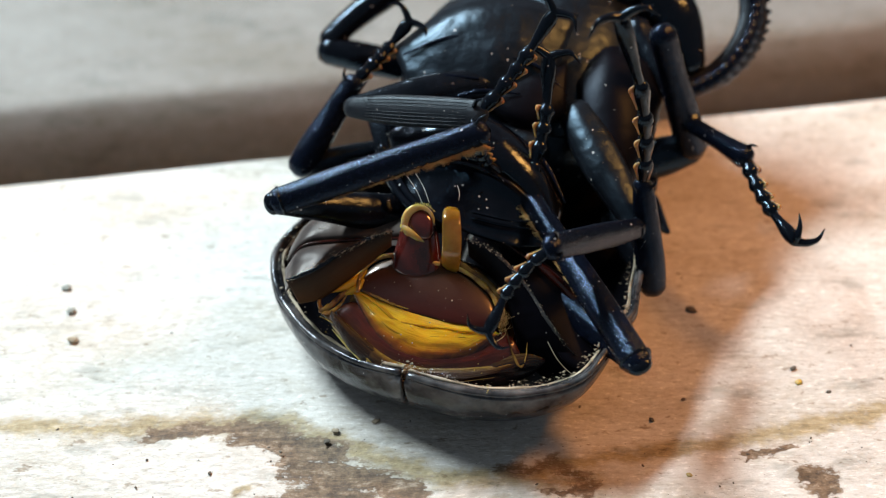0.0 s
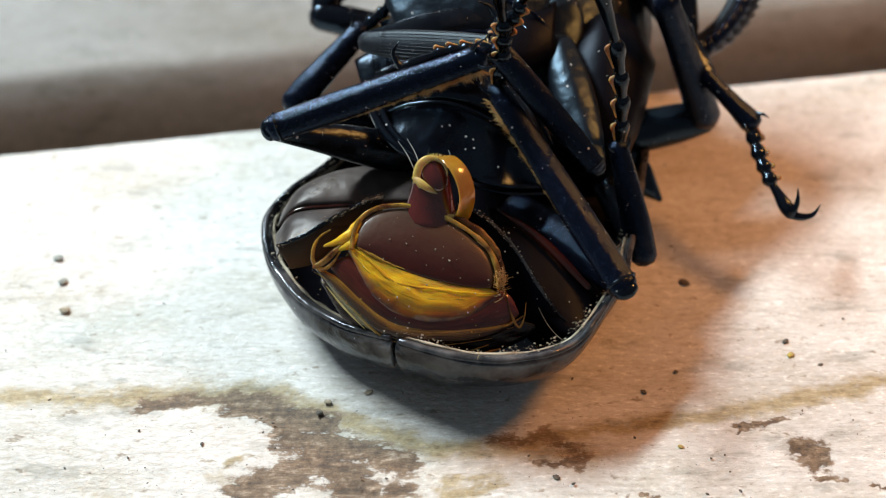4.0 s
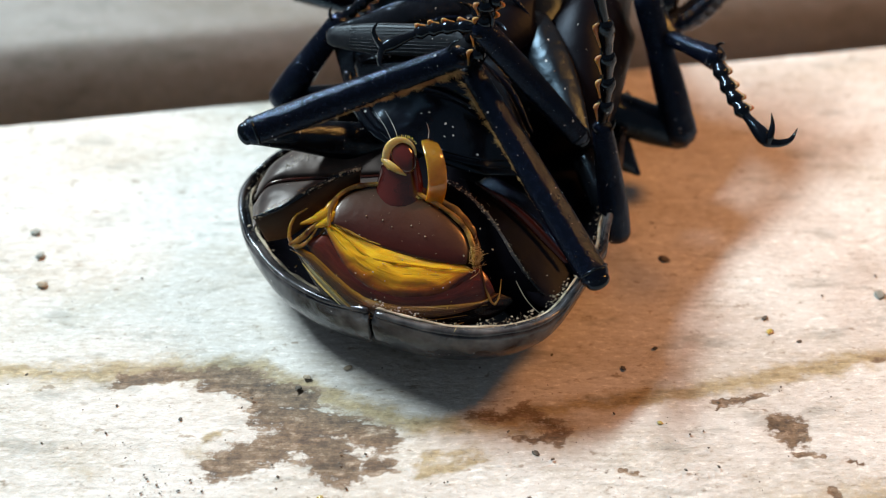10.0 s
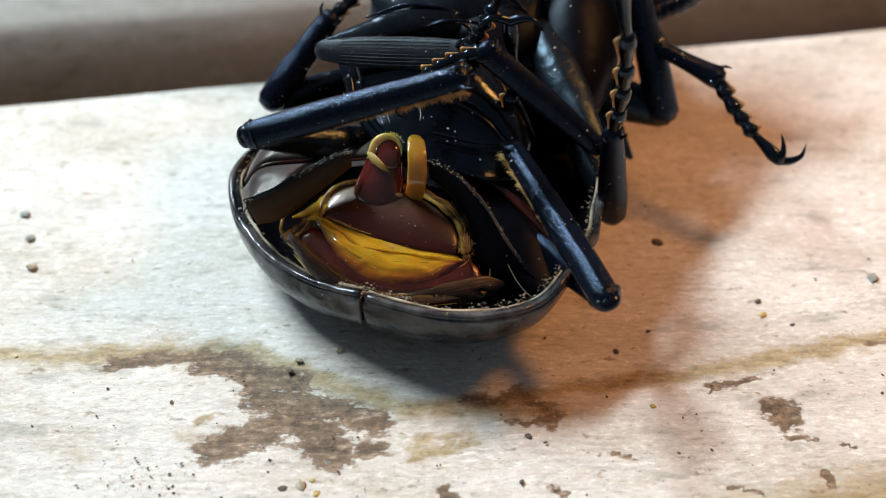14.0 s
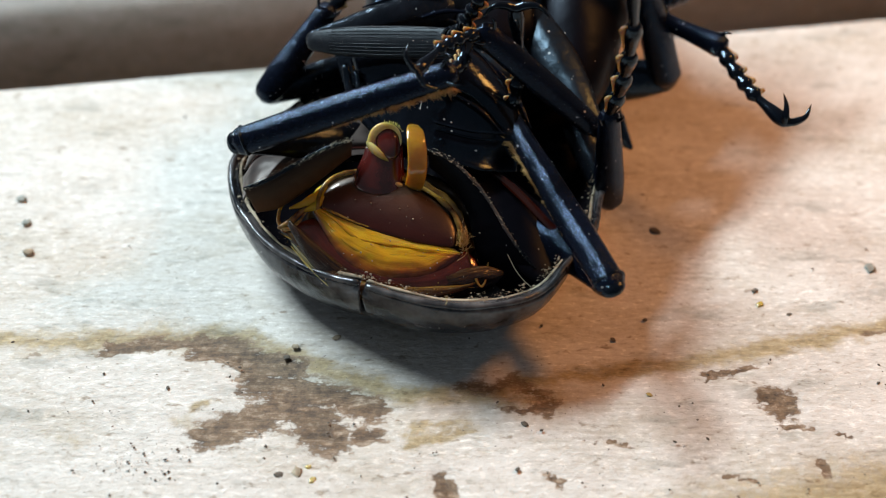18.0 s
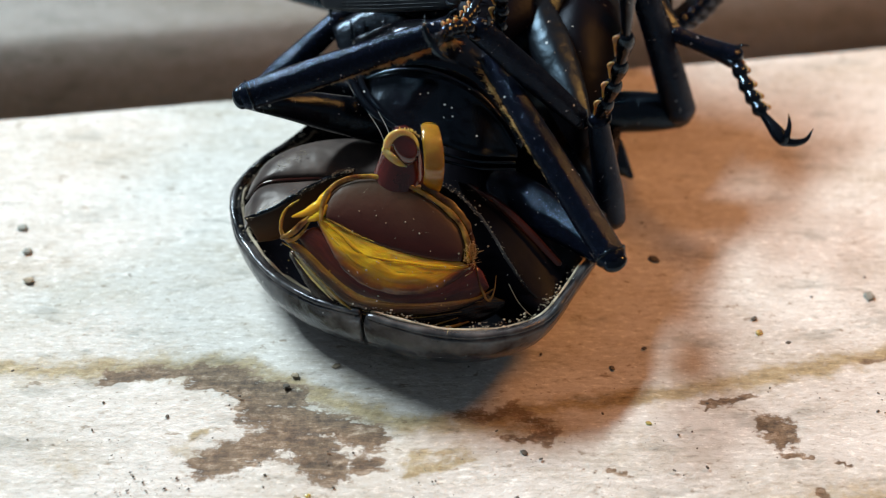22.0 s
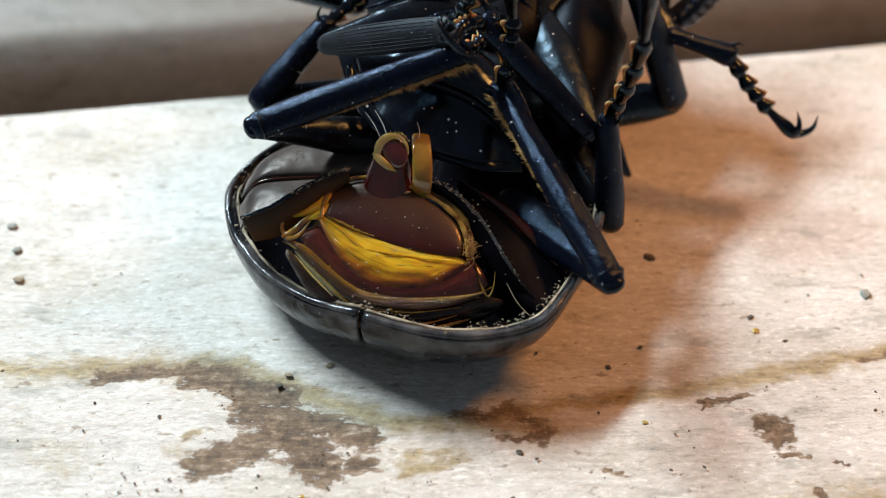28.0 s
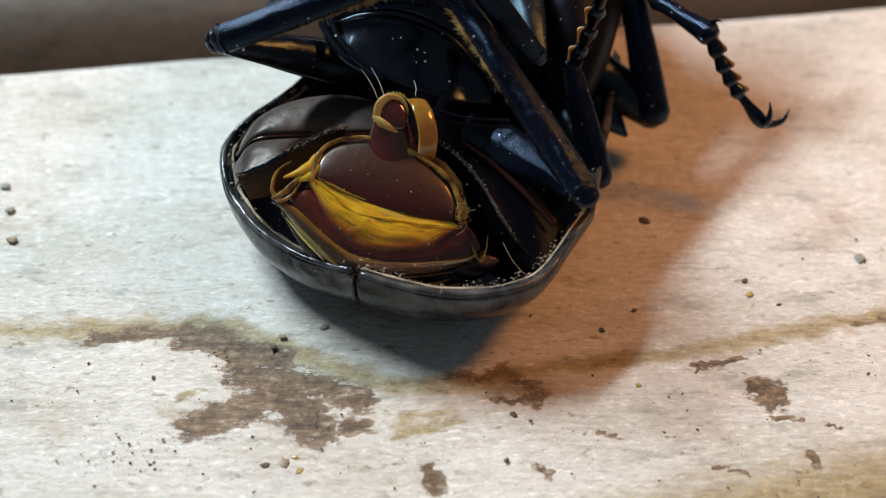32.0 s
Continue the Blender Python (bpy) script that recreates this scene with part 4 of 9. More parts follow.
ring = [(0.00080 + 0.00008 * math.cos(a), 0.00026 - 0.00092 * math.sin(a) + 0.0002 * math.cos(a), 0.00266 + 0.00104 * math.cos(a) + 0.00018 * math.sin(a)) for a in np.linspace(-1.5, 2.9, 14)]
tube(bm, ring, [0.00003, 0.00007, 0.00010, 0.00013, 0.00016, 0.00019, 0.00024, 0.00027, 0.00027, 0.00025, 0.00022, 0.00018, 0.00012, 0.00004], 54, 12, 0.45, (1, 0, 0))
hood = part("collar", bm, PALE, cap, "pale amber hood round the tip")
bm = bmesh.new()
tube(bm, [(0.0008, -0.0009, 0.0025), (0.00100, -0.0005, 0.0022), (0.00110, 0.0001, 0.0018), (0.0009, 0.0006, 0.0015)], [0.00012, 0.00026, 0.0002, 0.00004], 24, 10, 0.45, (1, 0, 0))
part("collar_fold", bm, PALE, cap)
# frayed edge of the hood
bm = bmesh.new()
rnd = random.Random(23)
for _ in range(80):
    a = rnd.uniform(-0.9, 2.0)
    root = Vector((0.0008, 0.00026 - 0.00105 * math.sin(a) + 0.0002 * math.cos(a), 0.00268 + 0.00118 * math.cos(a)))
    tip = root + Vector((rnd.gauss(0.0001, 0.0001), -math.sin(a) * 0.0002 * rnd.random(), math.cos(a) * 0.0002 * rnd.random() + rnd.gauss(0, 0.00005)))
    tube(bm, [root, root.lerp(tip, 0.6), tip], [0.00003, 0.00002, 0.000006], 4, 4)
tagged(part("frayed_edge", bm, PALE, cap, "frayed pale edge"), kind="stuff")
bm = bmesh.new()
tube(bm, [(0.0007, 0.0004, 0.0003), (0.0008, 0.0010, 0.00015), (0.0006, 0.0016, 0.0001)], [0.00008, 0.0002, 0.00014], 20, 8, 0.5, (1, 0, 0))
part("base_fold", bm, PALE, cap, "pale membrane at the base")
# the strap arches forward and folds back at its top
bm = bmesh.new()
tube(bm, [(-0.0003, -0.0001, -0.0005), (0.0005, 0.0, 0.0002), (0.0010, 0.00006, 0.0012), (0.0010, 0.00006, 0.0022), (0.0006, 0.0, 0.0031), (-0.0002, -0.00003, 0.00365), (-0.0010, 0.0, 0.0037)],
     [0.00042, 0.00058, 0.00062, 0.00062, 0.0006, 0.00055, 0.0004], 48, 20, 0.22, (1, 0, 0.6))
MOVING["band"] = part("amber_band", bm, BAND, lower, "translucent amber strap folded back on itself")

# the dark trunk of the lower beetle
bm = bmesh.new()
blob(bm, Vector((0.00710, 0.01733, 0.00878)) - BASE, (0.0078, 0.013, 0.008), (8, 0, -12), 40, 24)
part("thorax", bm, BODY, lower)
plate("flank_plate", [(0.00761, 0.00884, 0.01355), (0.01026, 0.01061, 0.01477), (0.01281, 0.01068, 0.01335), (0.01426, 0.00990, 0.01099)],
      [(0.00783, 0.00294, 0.00999), (0.00973, 0.00059, 0.00813), (0.01115, 0.00132, 0.00820), (0.01245, 0.00377, 0.00867)], 0.0022, DARK_WING, lower, "smooth black flank plate")
plate("flank_plate", [(0.00349, 0.00254, 0.00431), (0.00713, 0.00254, 0.00431), (0.01125, 0.00293, 0.00400), (0.01247, 0.00293, 0.00400)],
      [(0.00389, -0.00017, 0.00130), (0.00713, -0.00072, 0.00070), (0.01032, -0.00190, 0.00014), (0.01159, -0.00099, 0.00040)], 0.0002, DARK_WING, lower, "smooth black flank plate")
cord("wing_tip", [(0.01226, 0.00604, 0.00521), (0.01330, 0.00493, 0.00398), (0.01474, 0.00432, 0.00256)], [0.0012, 0.0011, 0.0002], CHITIN, lower, "", 0.5, 14, 12)
# serrated antenna and the head, up and behind
cord("head", [(0.01299, 0.01946, 0.01586), (0.01539, 0.01637, 0.01368), (0.01686, 0.01404, 0.01088)], [0.0022, 0.0022, 0.0012], CHITIN, lower, "", 0.8, 18, 18)
ant = cord("antenna", [(0.01685, 0.01307, 0.00974), (0.01887, 0.01364, 0.01035), (0.02072, 0.01490, 0.01179), (0.02170, 0.01687, 0.01332), (0.02154, 0.01926, 0.01538)], [0.0009, 0.0010, 0.0011, 0.0011, 0.0009], MATTE, lower, "dark grey serrated antenna", 0.5, 40, 14)
teeth = spline([(0.01770, 0.01280, 0.00939), (0.01985, 0.01351, 0.01017), (0.02170, 0.01491, 0.01177), (0.02261, 0.01688, 0.01331), (0.02240, 0.01927, 0.01537)], 15)
out_dir = Vector((0.75, 0.3, -0.45)).normalized()
for p in teeth:
    p = Vector(p) - BASE
    part("tooth", tube(bmesh.new(), [p - out_dir * 0.0010, p - out_dir * 0.0002, p + out_dir * 0.0007 + Vector((0, 0, 0.0003))], [0.0008, 0.0005, 0.00005], 8, 8, 0.5, NRM), SATIN, ant)
cord("fore_tibia", [(-0.01084, 0.01627, 0.01120), (-0.00831, 0.01595, 0.01076), (-0.00532, 0.01642, 0.00968)], [0.0011, 0.0012, 0.0012], CHITIN, lower, "", 0.9, 16, 14)
cord("fore_femur", [(-0.01071, 0.01672, 0.01174), (-0.00873, 0.01792, 0.01310), (-0.00522, 0.01964, 0.01504)], [0.0009, 0.0010, 0.0012], CHITIN, lower, "", 0.9, 16, 14)

# ---- upper beetle ----
upper = thing("beetle", (0.00253, 0.00044, 0.00945), "black beetle lying belly up across the other beetle", "beetle")
upper_ref["ob"] = upper
UB = Vector(upper.location)
plate("belly_plate", [(-0.00510, 0.00105, 0.01283), (-0.00238, 0.00101, 0.01367), (0.00059, 0.00026, 0.01374), (0.00318, -0.00085, 0.01251), (0.00524, -0.00243, 0.01000)],
      [(-0.00503, 0.00085, 0.01261), (-0.00346, -0.00174, 0.01211), (-0.00088, -0.00320, 0.01139), (0.00241, -0.00389, 0.01063), (0.00524, -0.00281, 0.00958)], -0.0003, CHITIN, upper, "glossy black last belly plate", n=40, m=14)
plate("belly_plate", [(-0.00590, 0.00441, 0.01386), (-0.00242, 0.00445, 0.01540), (0.00136, 0.00377, 0.01540), (0.00437, 0.00201, 0.01344), (0.00606, -0.00026, 0.01092)],
      [(-0.00504, 0.00135, 0.01271), (-0.00239, 0.00112, 0.01350), (0.00059, 0.00046, 0.01351), (0.00319, -0.00071, 0.01236), (0.00544, -0.00248, 0.00980)], 0.0012, CHITIN, upper, "glossy black belly plate", n=40, m=10)
side = plate("side_plate", [(-0.00741, 0.00713, 0.01315), (-0.00528, 0.00798, 0.01409), (-0.00331, 0.00824, 0.01438), (-0.00055, 0.00781, 0.01465)],
      [(-0.00651, 0.00466, 0.01115), (-0.00483, 0.00367, 0.01080), (-0.00326, 0.00318, 0.01101), (-0.00054, 0.00249, 0.01173)], 0.0004, DULL, upper, "black side plate of the belly")
for x in (628, 652, 690):
    cord("plate_seam", [Vector((-0.00563, 0.00685, 0.01388)) + Vector(((x - 640) * 0.000037, 0, 0)), Vector((-0.00544, 0.00504, 0.01277)) + Vector(((x - 640) * 0.000037, 0, 0)), Vector((-0.00499, 0.00341, 0.01155)) + Vector(((x - 640) * 0.000037, 0, 0))],
         [0.00008, 0.00014, 0.00008], CHITIN, upper)
cord("plate_seam", [(-0.00501, 0.00094, 0.01300), (-0.00312, 0.00084, 0.01379), (-0.00052, 0.00034, 0.01413), (0.00243, -0.00068, 0.01329), (0.00428, -0.00175, 0.01180)], [0.00008, 0.00014, 0.00014, 0.00012, 0.00008], CHITIN, upper)
cord("belly_margin", [(-0.00610, 0.00251, 0.01400), (-0.00567, 0.00067, 0.01300), (-0.00439, -0.00138, 0.01221), (-0.00252, -0.00289, 0.01174)], [0.0003, 0.0003, 0.0003, 0.0002], CHITIN, upper)
cord("belly_margin", [(-0.00540, 0.00201, 0.01389), (-0.00490, 0.00010, 0.01296), (-0.00345, -0.00190, 0.01223), (-0.00179, -0.00312, 0.01178)], [0.0002, 0.00025, 0.00025, 0.0002], CHITIN, upper)
bm = bmesh.new()
blob(bm, Vector((0.00195, 0.01443, 0.01155)) - UB, (0.0072, 0.010, 0.0052), (10, 0, -12), 40, 24)
part("breast", bm, BODY, upper)
bm = bmesh.new()
blob(bm, Vector((0.0112, 0.0225, 0.0185)) - UB, (0.0052, 0.0058, 0.0040), (22, 0, -25), 36, 20)
part("prothorax", bm, BODY, upper)
plate("breast_plate", [(-0.00564, 0.01105, 0.01651), (-0.00158, 0.01245, 0.01883), (0.00324, 0.01302, 0.01936), (0.00764, 0.01228, 0.01836)],
      [(-0.00418, 0.00769, 0.01481), (-0.00121, 0.00665, 0.01428), (0.00233, 0.00664, 0.01493), (0.00550, 0.00761, 0.01521)], 0.0012, BODY, upper, "smooth black breast plate")
plate("breast_plate", [(0.00158, 0.00902, 0.01623), (0.00315, 0.00835, 0.01616), (0.00473, 0.00862, 0.01643), (0.00674, 0.00933, 0.01644)],
      [(0.00115, 0.00595, 0.01492), (0.00268, 0.00479, 0.01428), (0.00462, 0.00455, 0.01395), (0.00640, 0.00575, 0.01453)], 0.0007, DARK_WING, upper, "smooth black breast plate")
for p, ax in (((0.00341, 0.00894, 0.01441), (0.0024, 0.0034, 0.0009)), ((0.00662, 0.00911, 0.01385), (0.0022, 0.0036, 0.0009)), ((0.00254, 0.00419, 0.01287), (0.0026, 0.0016, 0.0009)), ((-0.00015, 0.00214, 0.00985), (0.0026, 0.0016, 0.0009))):
    bm = bmesh.new()
    blob(bm, Vector(p) - UB, ax, (30, 0, -15), 20, 12)
    part("coxa", bm, BODY, upper)
for ridge in ([(-0.00510, 0.00690, 0.01577), (-0.00234, 0.00714, 0.01659), (0.00058, 0.00706, 0.01642)], [(-0.00235, 0.00571, 0.01521), (0.00037, 0.00617, 0.01598), (0.00328, 0.00609, 0.01581)],
              [(0.00196, 0.00848, 0.01744), (0.00468, 0.00778, 0.01684), (0.00663, 0.00671, 0.01520)], [(-0.00475, 0.00948, 0.01694), (-0.00156, 0.00983, 0.01805), (0.00198, 0.00981, 0.01792)],
              [(0.00303, 0.00345, 0.01424), (0.00490, 0.00182, 0.01303), (0.00618, -0.00029, 0.01127)], [(-0.00157, 0.00466, 0.01487), (0.00112, 0.00397, 0.01460), (0.00321, 0.00271, 0.01336)]):
    cord("breast_ridge", ridge, [0.00006, 0.00016, 0.00006], SATIN, upper, "", 0.6, 20, 8)


# ---- legs: each piece lies along its own z from its first joint ----
def limb(key, name, length, radii, parent, material=CHITIN, flat=0.85, cup=True, label=""):
    bm = bmesh.new()
    n = len(radii)
    tube(bm, [(0, 0, length * i / (n - 1)) for i in range(n)], radii, 24, 26, flat, (1, 0, 0), 0.45)
    ob = part(name, bm, material, parent, label)
    MOVING[key] = ob
    bm = bmesh.new()
    rnd = random.Random(len(MOVING))
    for _ in range(int(length * 4500)):
        f, ang = rnd.random(), rnd.uniform(-1.6, 1.6)
        r = float(np.interp(f * (n - 1), range(n), radii))
        p = Vector((r * flat * math.cos(ang), r * math.sin(ang), f * length))
        bmesh.ops.create_icosphere(bm, subdivisions=1, radius=0.000008 + 0.000022 * rnd.random() ** 3, matrix=Matrix.Translation(p))
    tagged(part("dust_specks", bm, FLECK, ob), kind="stuff")
    if cup:
        r = radii[0]
        bm = bmesh.new()
        tube(bm, [(r * 0.99 * flat * math.cos(a), r * 0.99 * math.sin(a), r * 0.3) for a in np.linspace(0, 2 * math.pi, 15)], [r * 0.11] * 15, 28, 6)
        part("knee_rim", bm, CHITIN, ob)
        bm = bmesh.new()
        blob(bm, (r * 0.15 * flat, 0, -r * 0.35), (r * 0.6 * flat, r * 0.8, r * 0.55), (0, 0, 0), 14, 10)
        part("knee_joint", bm, CHITIN, ob)
    return ob


def fringe(ob, length, radius, side, lo, hi, seed, count=480):
    bm = bmesh.new()
    rnd = random.Random(seed)
    for _ in range(int(count * 1.7)):
        f = lo + (hi - lo) * rnd.random() ** 0.75
        z = f * length
        tuft = 0.5 + noise.noise((f * 26, seed, 0)) + 0.5 * noise.noise((f * 70, seed, 3))
        if rnd.random() > 0.25 + tuft:
            continue
        a = rnd.gauss(0.12, 0.16)
        root = Vector((radius * 0.8 * math.sin(a), side * radius * 0.9 * math.cos(a), z))
        tip = root + Vector((0.1 + 0.8 * rnd.random(), side * (0.4 + 0.7 * rnd.random()), rnd.gauss(0.45, 0.5))).normalized() * radius * (0.12 + (0.12 + 0.55 * f * f) * (0.5 + tuft) * rnd.random())
        across = (tip - root).cross(Vector((1, 0.2, 0.1))).normalized() * 0.00002
        v = [bm.verts.new(root - across), bm.verts.new(root + across), bm.verts.new(root + Vector((0.00005, 0, 0))), bm.verts.new(tip)]
        for q in ((0, 1, 3), (1, 2, 3), (2, 0, 3)):
            bm.faces.new([v[i] for i in q])
    tagged(part("hair_fringe", bm, HAIR, ob, "golden hair fringe"), kind="stuff")


def spurs(ob, length, radius):
    for sy in (-1, 1):
        part("spur", tube(bmesh.new(), [(radius * 0.5, sy * radius * 0.6, length - radius * 0.3), (radius * 0.9, sy * radius * 1.0, length + radius * 0.2),
                                        (radius * 1.1, sy * radius * 1.1, length + radius * 0.8)], [radius * 0.2, radius * 0.14, radius * 0.03], 8, 8), CHITIN, ob)


def tarsus(key, length, w, parent, pad_side, bend=0.0, claw=(-1, 1), pads=PAD, cuts=(0, 0.2, 0.36, 0.5, 0.63, 1.0), fat=0.6):
    """Four lobed joints with pale pads, a long claw joint and two hooked claws; bend bows it along y."""
    def at(f):
        return Vector((0, bend * 4 * f * (1 - f) * length, f * length))
    first = None
    for i in range(5):
        a, b = at(cuts[i]), at(cuts[i + 1])
        d = b - a
        bm = bmesh.new()
        if i < 4:
            tube(bm, [a, a + d * 0.35, a + d * 0.8, b + d * 0.02], [w * 0.3, w * 0.36, w * 0.5, w * 0.43], 12, 12, 0.85, (1, 0, 0))
        else:
            tube(bm, [a, a + d * 0.3, a + d * 0.75, b], [w * 0.25, w * 0.3, w * 0.46, w * 0.36], 14, 12, 0.85, (1, 0, 0))
        if first is None:
            first = part("tarsus", bm, CHITIN, parent)
        else:
            part("tarsal_joint", bm, CHITIN, first)
        if i < 4:
            bm = bmesh.new()
            tube(bm, [a + d * 0.35 + Vector((w * 0.1, pad_side * w * 0.34, 0)), a + d * 0.72 + Vector((w * 0.12, pad_side * w * 0.46, 0)), b + Vector((w * 0.12, pad_side * w * 0.55, 0)),
                      b + d * 0.1 + Vector((w * 0.1, pad_side * w * 0.36, 0))], [w * 0.06, w * 0.14 * fat, w * 0.22 * fat, w * 0.1 * fat], 12, 8)
            part("pad", bm, pads, first, "pale hairy pad")
    e, s_ = at(1.0), w * 1.2
    shapes = {-1: [(0.1, -0.45, 0.25), (0.3, -1.0, 0.35), (0.5, -1.5, -0.1)], 1: [(0.1, 0.45, 0.25), (0.3, 1.0, 0.35), (0.5, 1.5, -0.1)],
              2: [(0.0, -0.45, 0.3), (0.1, -1.0, 0.4), (0.2, -1.55, 0.05)], 3: [(0.4, -0.15, -0.1), (0.62, -0.45, -0.45), (0.78, -0.68, -1.0)]}
    for k in claw:
        part("claw", tube(bmesh.new(), [e, *(e + Vector(q) * s_ for q in shapes[k])], [w * 0.3, w * 0.24, w * 0.15, w * 0.02], 14, 8), CHITIN, first, "hooked black claw")
    MOVING[key] = first
    return first


a = limb("hind_tibia_a", "hind_tibia", 0.01361, [0.00092, 0.0010, 0.00098, 0.00092, 0.00085], upper, SATIN, 0.8, label="black tibia with golden fringe")
fringe(a, 0.01361, 0.00095, 1, 0.25, 1.0, 1, 900)
spurs(a, 0.01361, 0.0008)
tarsus("hind_tarsus_a", 0.0048, 0.0010, upper, -1, 0.1)
limb("hind_femur_a", "hind_femur", 0.0124, [0.0008, 0.0010, 0.0013, 0.0014, 0.0012], upper, DULL, 0.7, False)
a = limb("hind_tibia_r", "hind_tibia", 0.01551, [0.00098, 0.00102, 0.00098, 0.00088, 0.0008], upper, SATIN, 0.8, label="black tibia with golden fringe")
fringe(a, 0.01551, 0.0009, -1, 0.3, 0.97, 2)
spurs(a, 0.01551, 0.0008)
tarsus("hind_tarsus_r", 0.0090, 0.00115, upper, -1, 0.05)
limb("hind_femur_r", "hind_femur", 0.0106, [0.0009, 0.0011, 0.0014, 0.0015, 0.0012], upper, SATIN, 0.7, False)
a = limb("mid_tibia_b", "middle_tibia", 0.00974, [0.0007, 0.00102, 0.0011, 0.0011, 0.0010], upper, MATTE, 0.4, False, "grey ridged tibia")
for k in range(9):
    y = -0.0009 + 0.00022 * k
    x = 0.00042 * math.sqrt(1 - (y / 0.00112) ** 2)
    part("ridge", tube(bmesh.new(), [(x * 0.85, y * 0.85, 0.0014), (x, y, 0.0045), (x * 0.95, y * 0.95, 0.0090)], [0.00002, 0.000035, 0.00002], 10, 6), MATTE, a)
spurs(a, 0.00974, 0.0008)
tarsus("mid_tarsus_b", 0.0080, 0.00105, upper, 1, 0.03)
limb("mid_femur_b", "middle_femur", 0.0098, [0.0007, 0.0011, 0.0014, 0.0014, 0.0012], upper, DULL, 0.7, False)
a = limb("mid_tibia_m", "middle_tibia", 0.01013, [0.0007, 0.00085, 0.0009, 0.0009, 0.00085], upper, SATIN, 0.7)
spurs(a, 0.01013, 0.0008)
tarsus("mid_tarsus_m", 0.0062, 0.0009, upper, 1, 0.08)
limb("mid_femur_m", "middle_femur", 0.0100, [0.0007, 0.0012, 0.0015, 0.0015, 0.0012], upper, BODY, 0.7, False)
a = limb("tibia_d", "middle_tibia", 0.00718, [0.0010, 0.0011, 0.0010, 0.0009, 0.0008], lower, SATIN, 0.85, False)
spurs(a, 0.00718, 0.0008)
limb("femur_d", "middle_femur", 0.0058, [0.0009, 0.0011, 0.0012, 0.0012], lower, DULL, 0.8, False)
tarsus("tarsus_d", 0.0058, 0.00105, lower, 1, 0.03)
a = limb("tibia_f", "middle_tibia", 0.0078, [0.00095, 0.00105, 0.00095, 0.00085, 0.0007], lower, SATIN, 0.85, False)
spurs(a, 0.0078, 0.0007)
limb("femur_f", "middle_femur", 0.0061, [0.0008, 0.0010, 0.0012, 0.0012], lower, DULL, 0.8, False)
tarsus("tarsus_f", 0.0135, 0.0012, lower, -1, 0.05, cuts=(0, 0.14, 0.28, 0.42, 0.6, 1.0), fat=0.62)
limb("tibia_s", "fore_tibia", 0.0103, [0.0012, 0.0012, 0.0010, 0.0010], lower, SATIN, 0.85, False)
limb("femur_s", "fore_femur", 0.0056, [0.0012, 0.0015, 0.0016, 0.0016], lower, DULL, 0.85, False)
limb("femur_c", "fore_femur", 0.0090, [0.0008, 0.0009, 0.0010, 0.0011], lower, DULL, 0.85, False)
a = limb("tibia_c", "fore_tibia", 0.0046, [0.00062, 0.00062, 0.0007, 0.00088], lower, SATIN, 0.9, False)
spurs(a, 0.0046, 0.0008)
tarsus("tarsus_c", 0.0074, 0.00112, lower, -1, 0.05, (2, 3))

# ---- crumbs and grit on the board ----
def crumb(x, y, size, material, seed, label):
    bm = bmesh.new()
    bmesh.ops.create_icosphere(bm, subdivisions=2, radius=1)
    for v in bm.verts:
        k = 1 + 0.45 * noise.noise(v.co * 1.7 + Vector((seed, 0, 0)))
        v.co = Vector((v.co.x * k * 1.3, v.co.y * k, max(-0.4, v.co.z * k * 0.35))) * size
    ob = obj("dirt_crumb", bm, material)
    ob.location = (x / 1000, y / 1000, 0.3 * size)
    ob.rotation_euler = (0, 0, seed)
    return tagged(ob, label, "dirt crumb", group="crumbs on the board")


for k, (x, y, r) in enumerate([(-29.4, 0.7, 0.42), (-28.5, -1.8, 0.38), (16.1, -2.2, 0.5), (22.2, -8, 0.26), (12.1, -12.6, 0.22), (14.4, -10.8, 0.2),
                               (30.6, -5.8, 0.5), (-8.7, -23.5, 0.32), (5.4, -23, 0.2), (6, -19.6, 0.26), (24.1, -10.2, 0.2), (-16.2, -16.9, 0.16), (-9, -14.3, 0.25)]):
    crumb(x, y, r / 1400, GREY_DIRT if x < -20 or x > 30 else DIRT, k * 1.3, "small dark grey crumb of dirt on the board")
for k, (x, y, r) in enumerate([(-27.7, -4.8, 0.30), (-7.6, -23.3, 0.30), (-5.9, -12.6, 0.22), (-8.5, -13.4, 0.2)]):
    crumb(x, y, r / 1000, DUST, k * 2.1 + 9, "small yellowish crumb of dirt on the board")
for k, (x, y, r) in enumerate([(22.3, -9.3, 0.22), (13.9, -17.2, 0.16), (-6.7, -23.9, 0.2), (-7.0, -22.9, 0.15)]):
    crumb(x, y, r / 1000, PALE, k * 1.7 + 4, "tiny pale yellow crumb lying on the board")
bm = bmesh.new()
rnd = random.Random(11)
for k in range(700):
    x, y = rnd.uniform(-33, 33), rnd.uniform(-27, 12) if rnd.random() < 0.35 else rnd.uniform(-27, -14)
    if k % 7 == 0:
        x, y = rnd.gauss(-16.5, 1.6), rnd.gauss(-23.0, 0.9)
    r = (0.022 + 0.075 * rnd.random() ** 5) / 1000
    m = pose(x / 1000, y / 1000, 0.0001, 0, 0, rnd.uniform(0, 360)) @ Matrix.Diagonal((1 + 0.8 * rnd.random(), 1, 0.5, 1))
    bmesh.ops.create_icosphere(bm, subdivisions=1, radius=r, matrix=m)
tagged(obj("grit", bm, DIRT), "fine dark grit scattered over the board", "grit", kind="stuff")


def still(x, y, z):
    return pose(x / 1000, y / 1000, z / 1000)


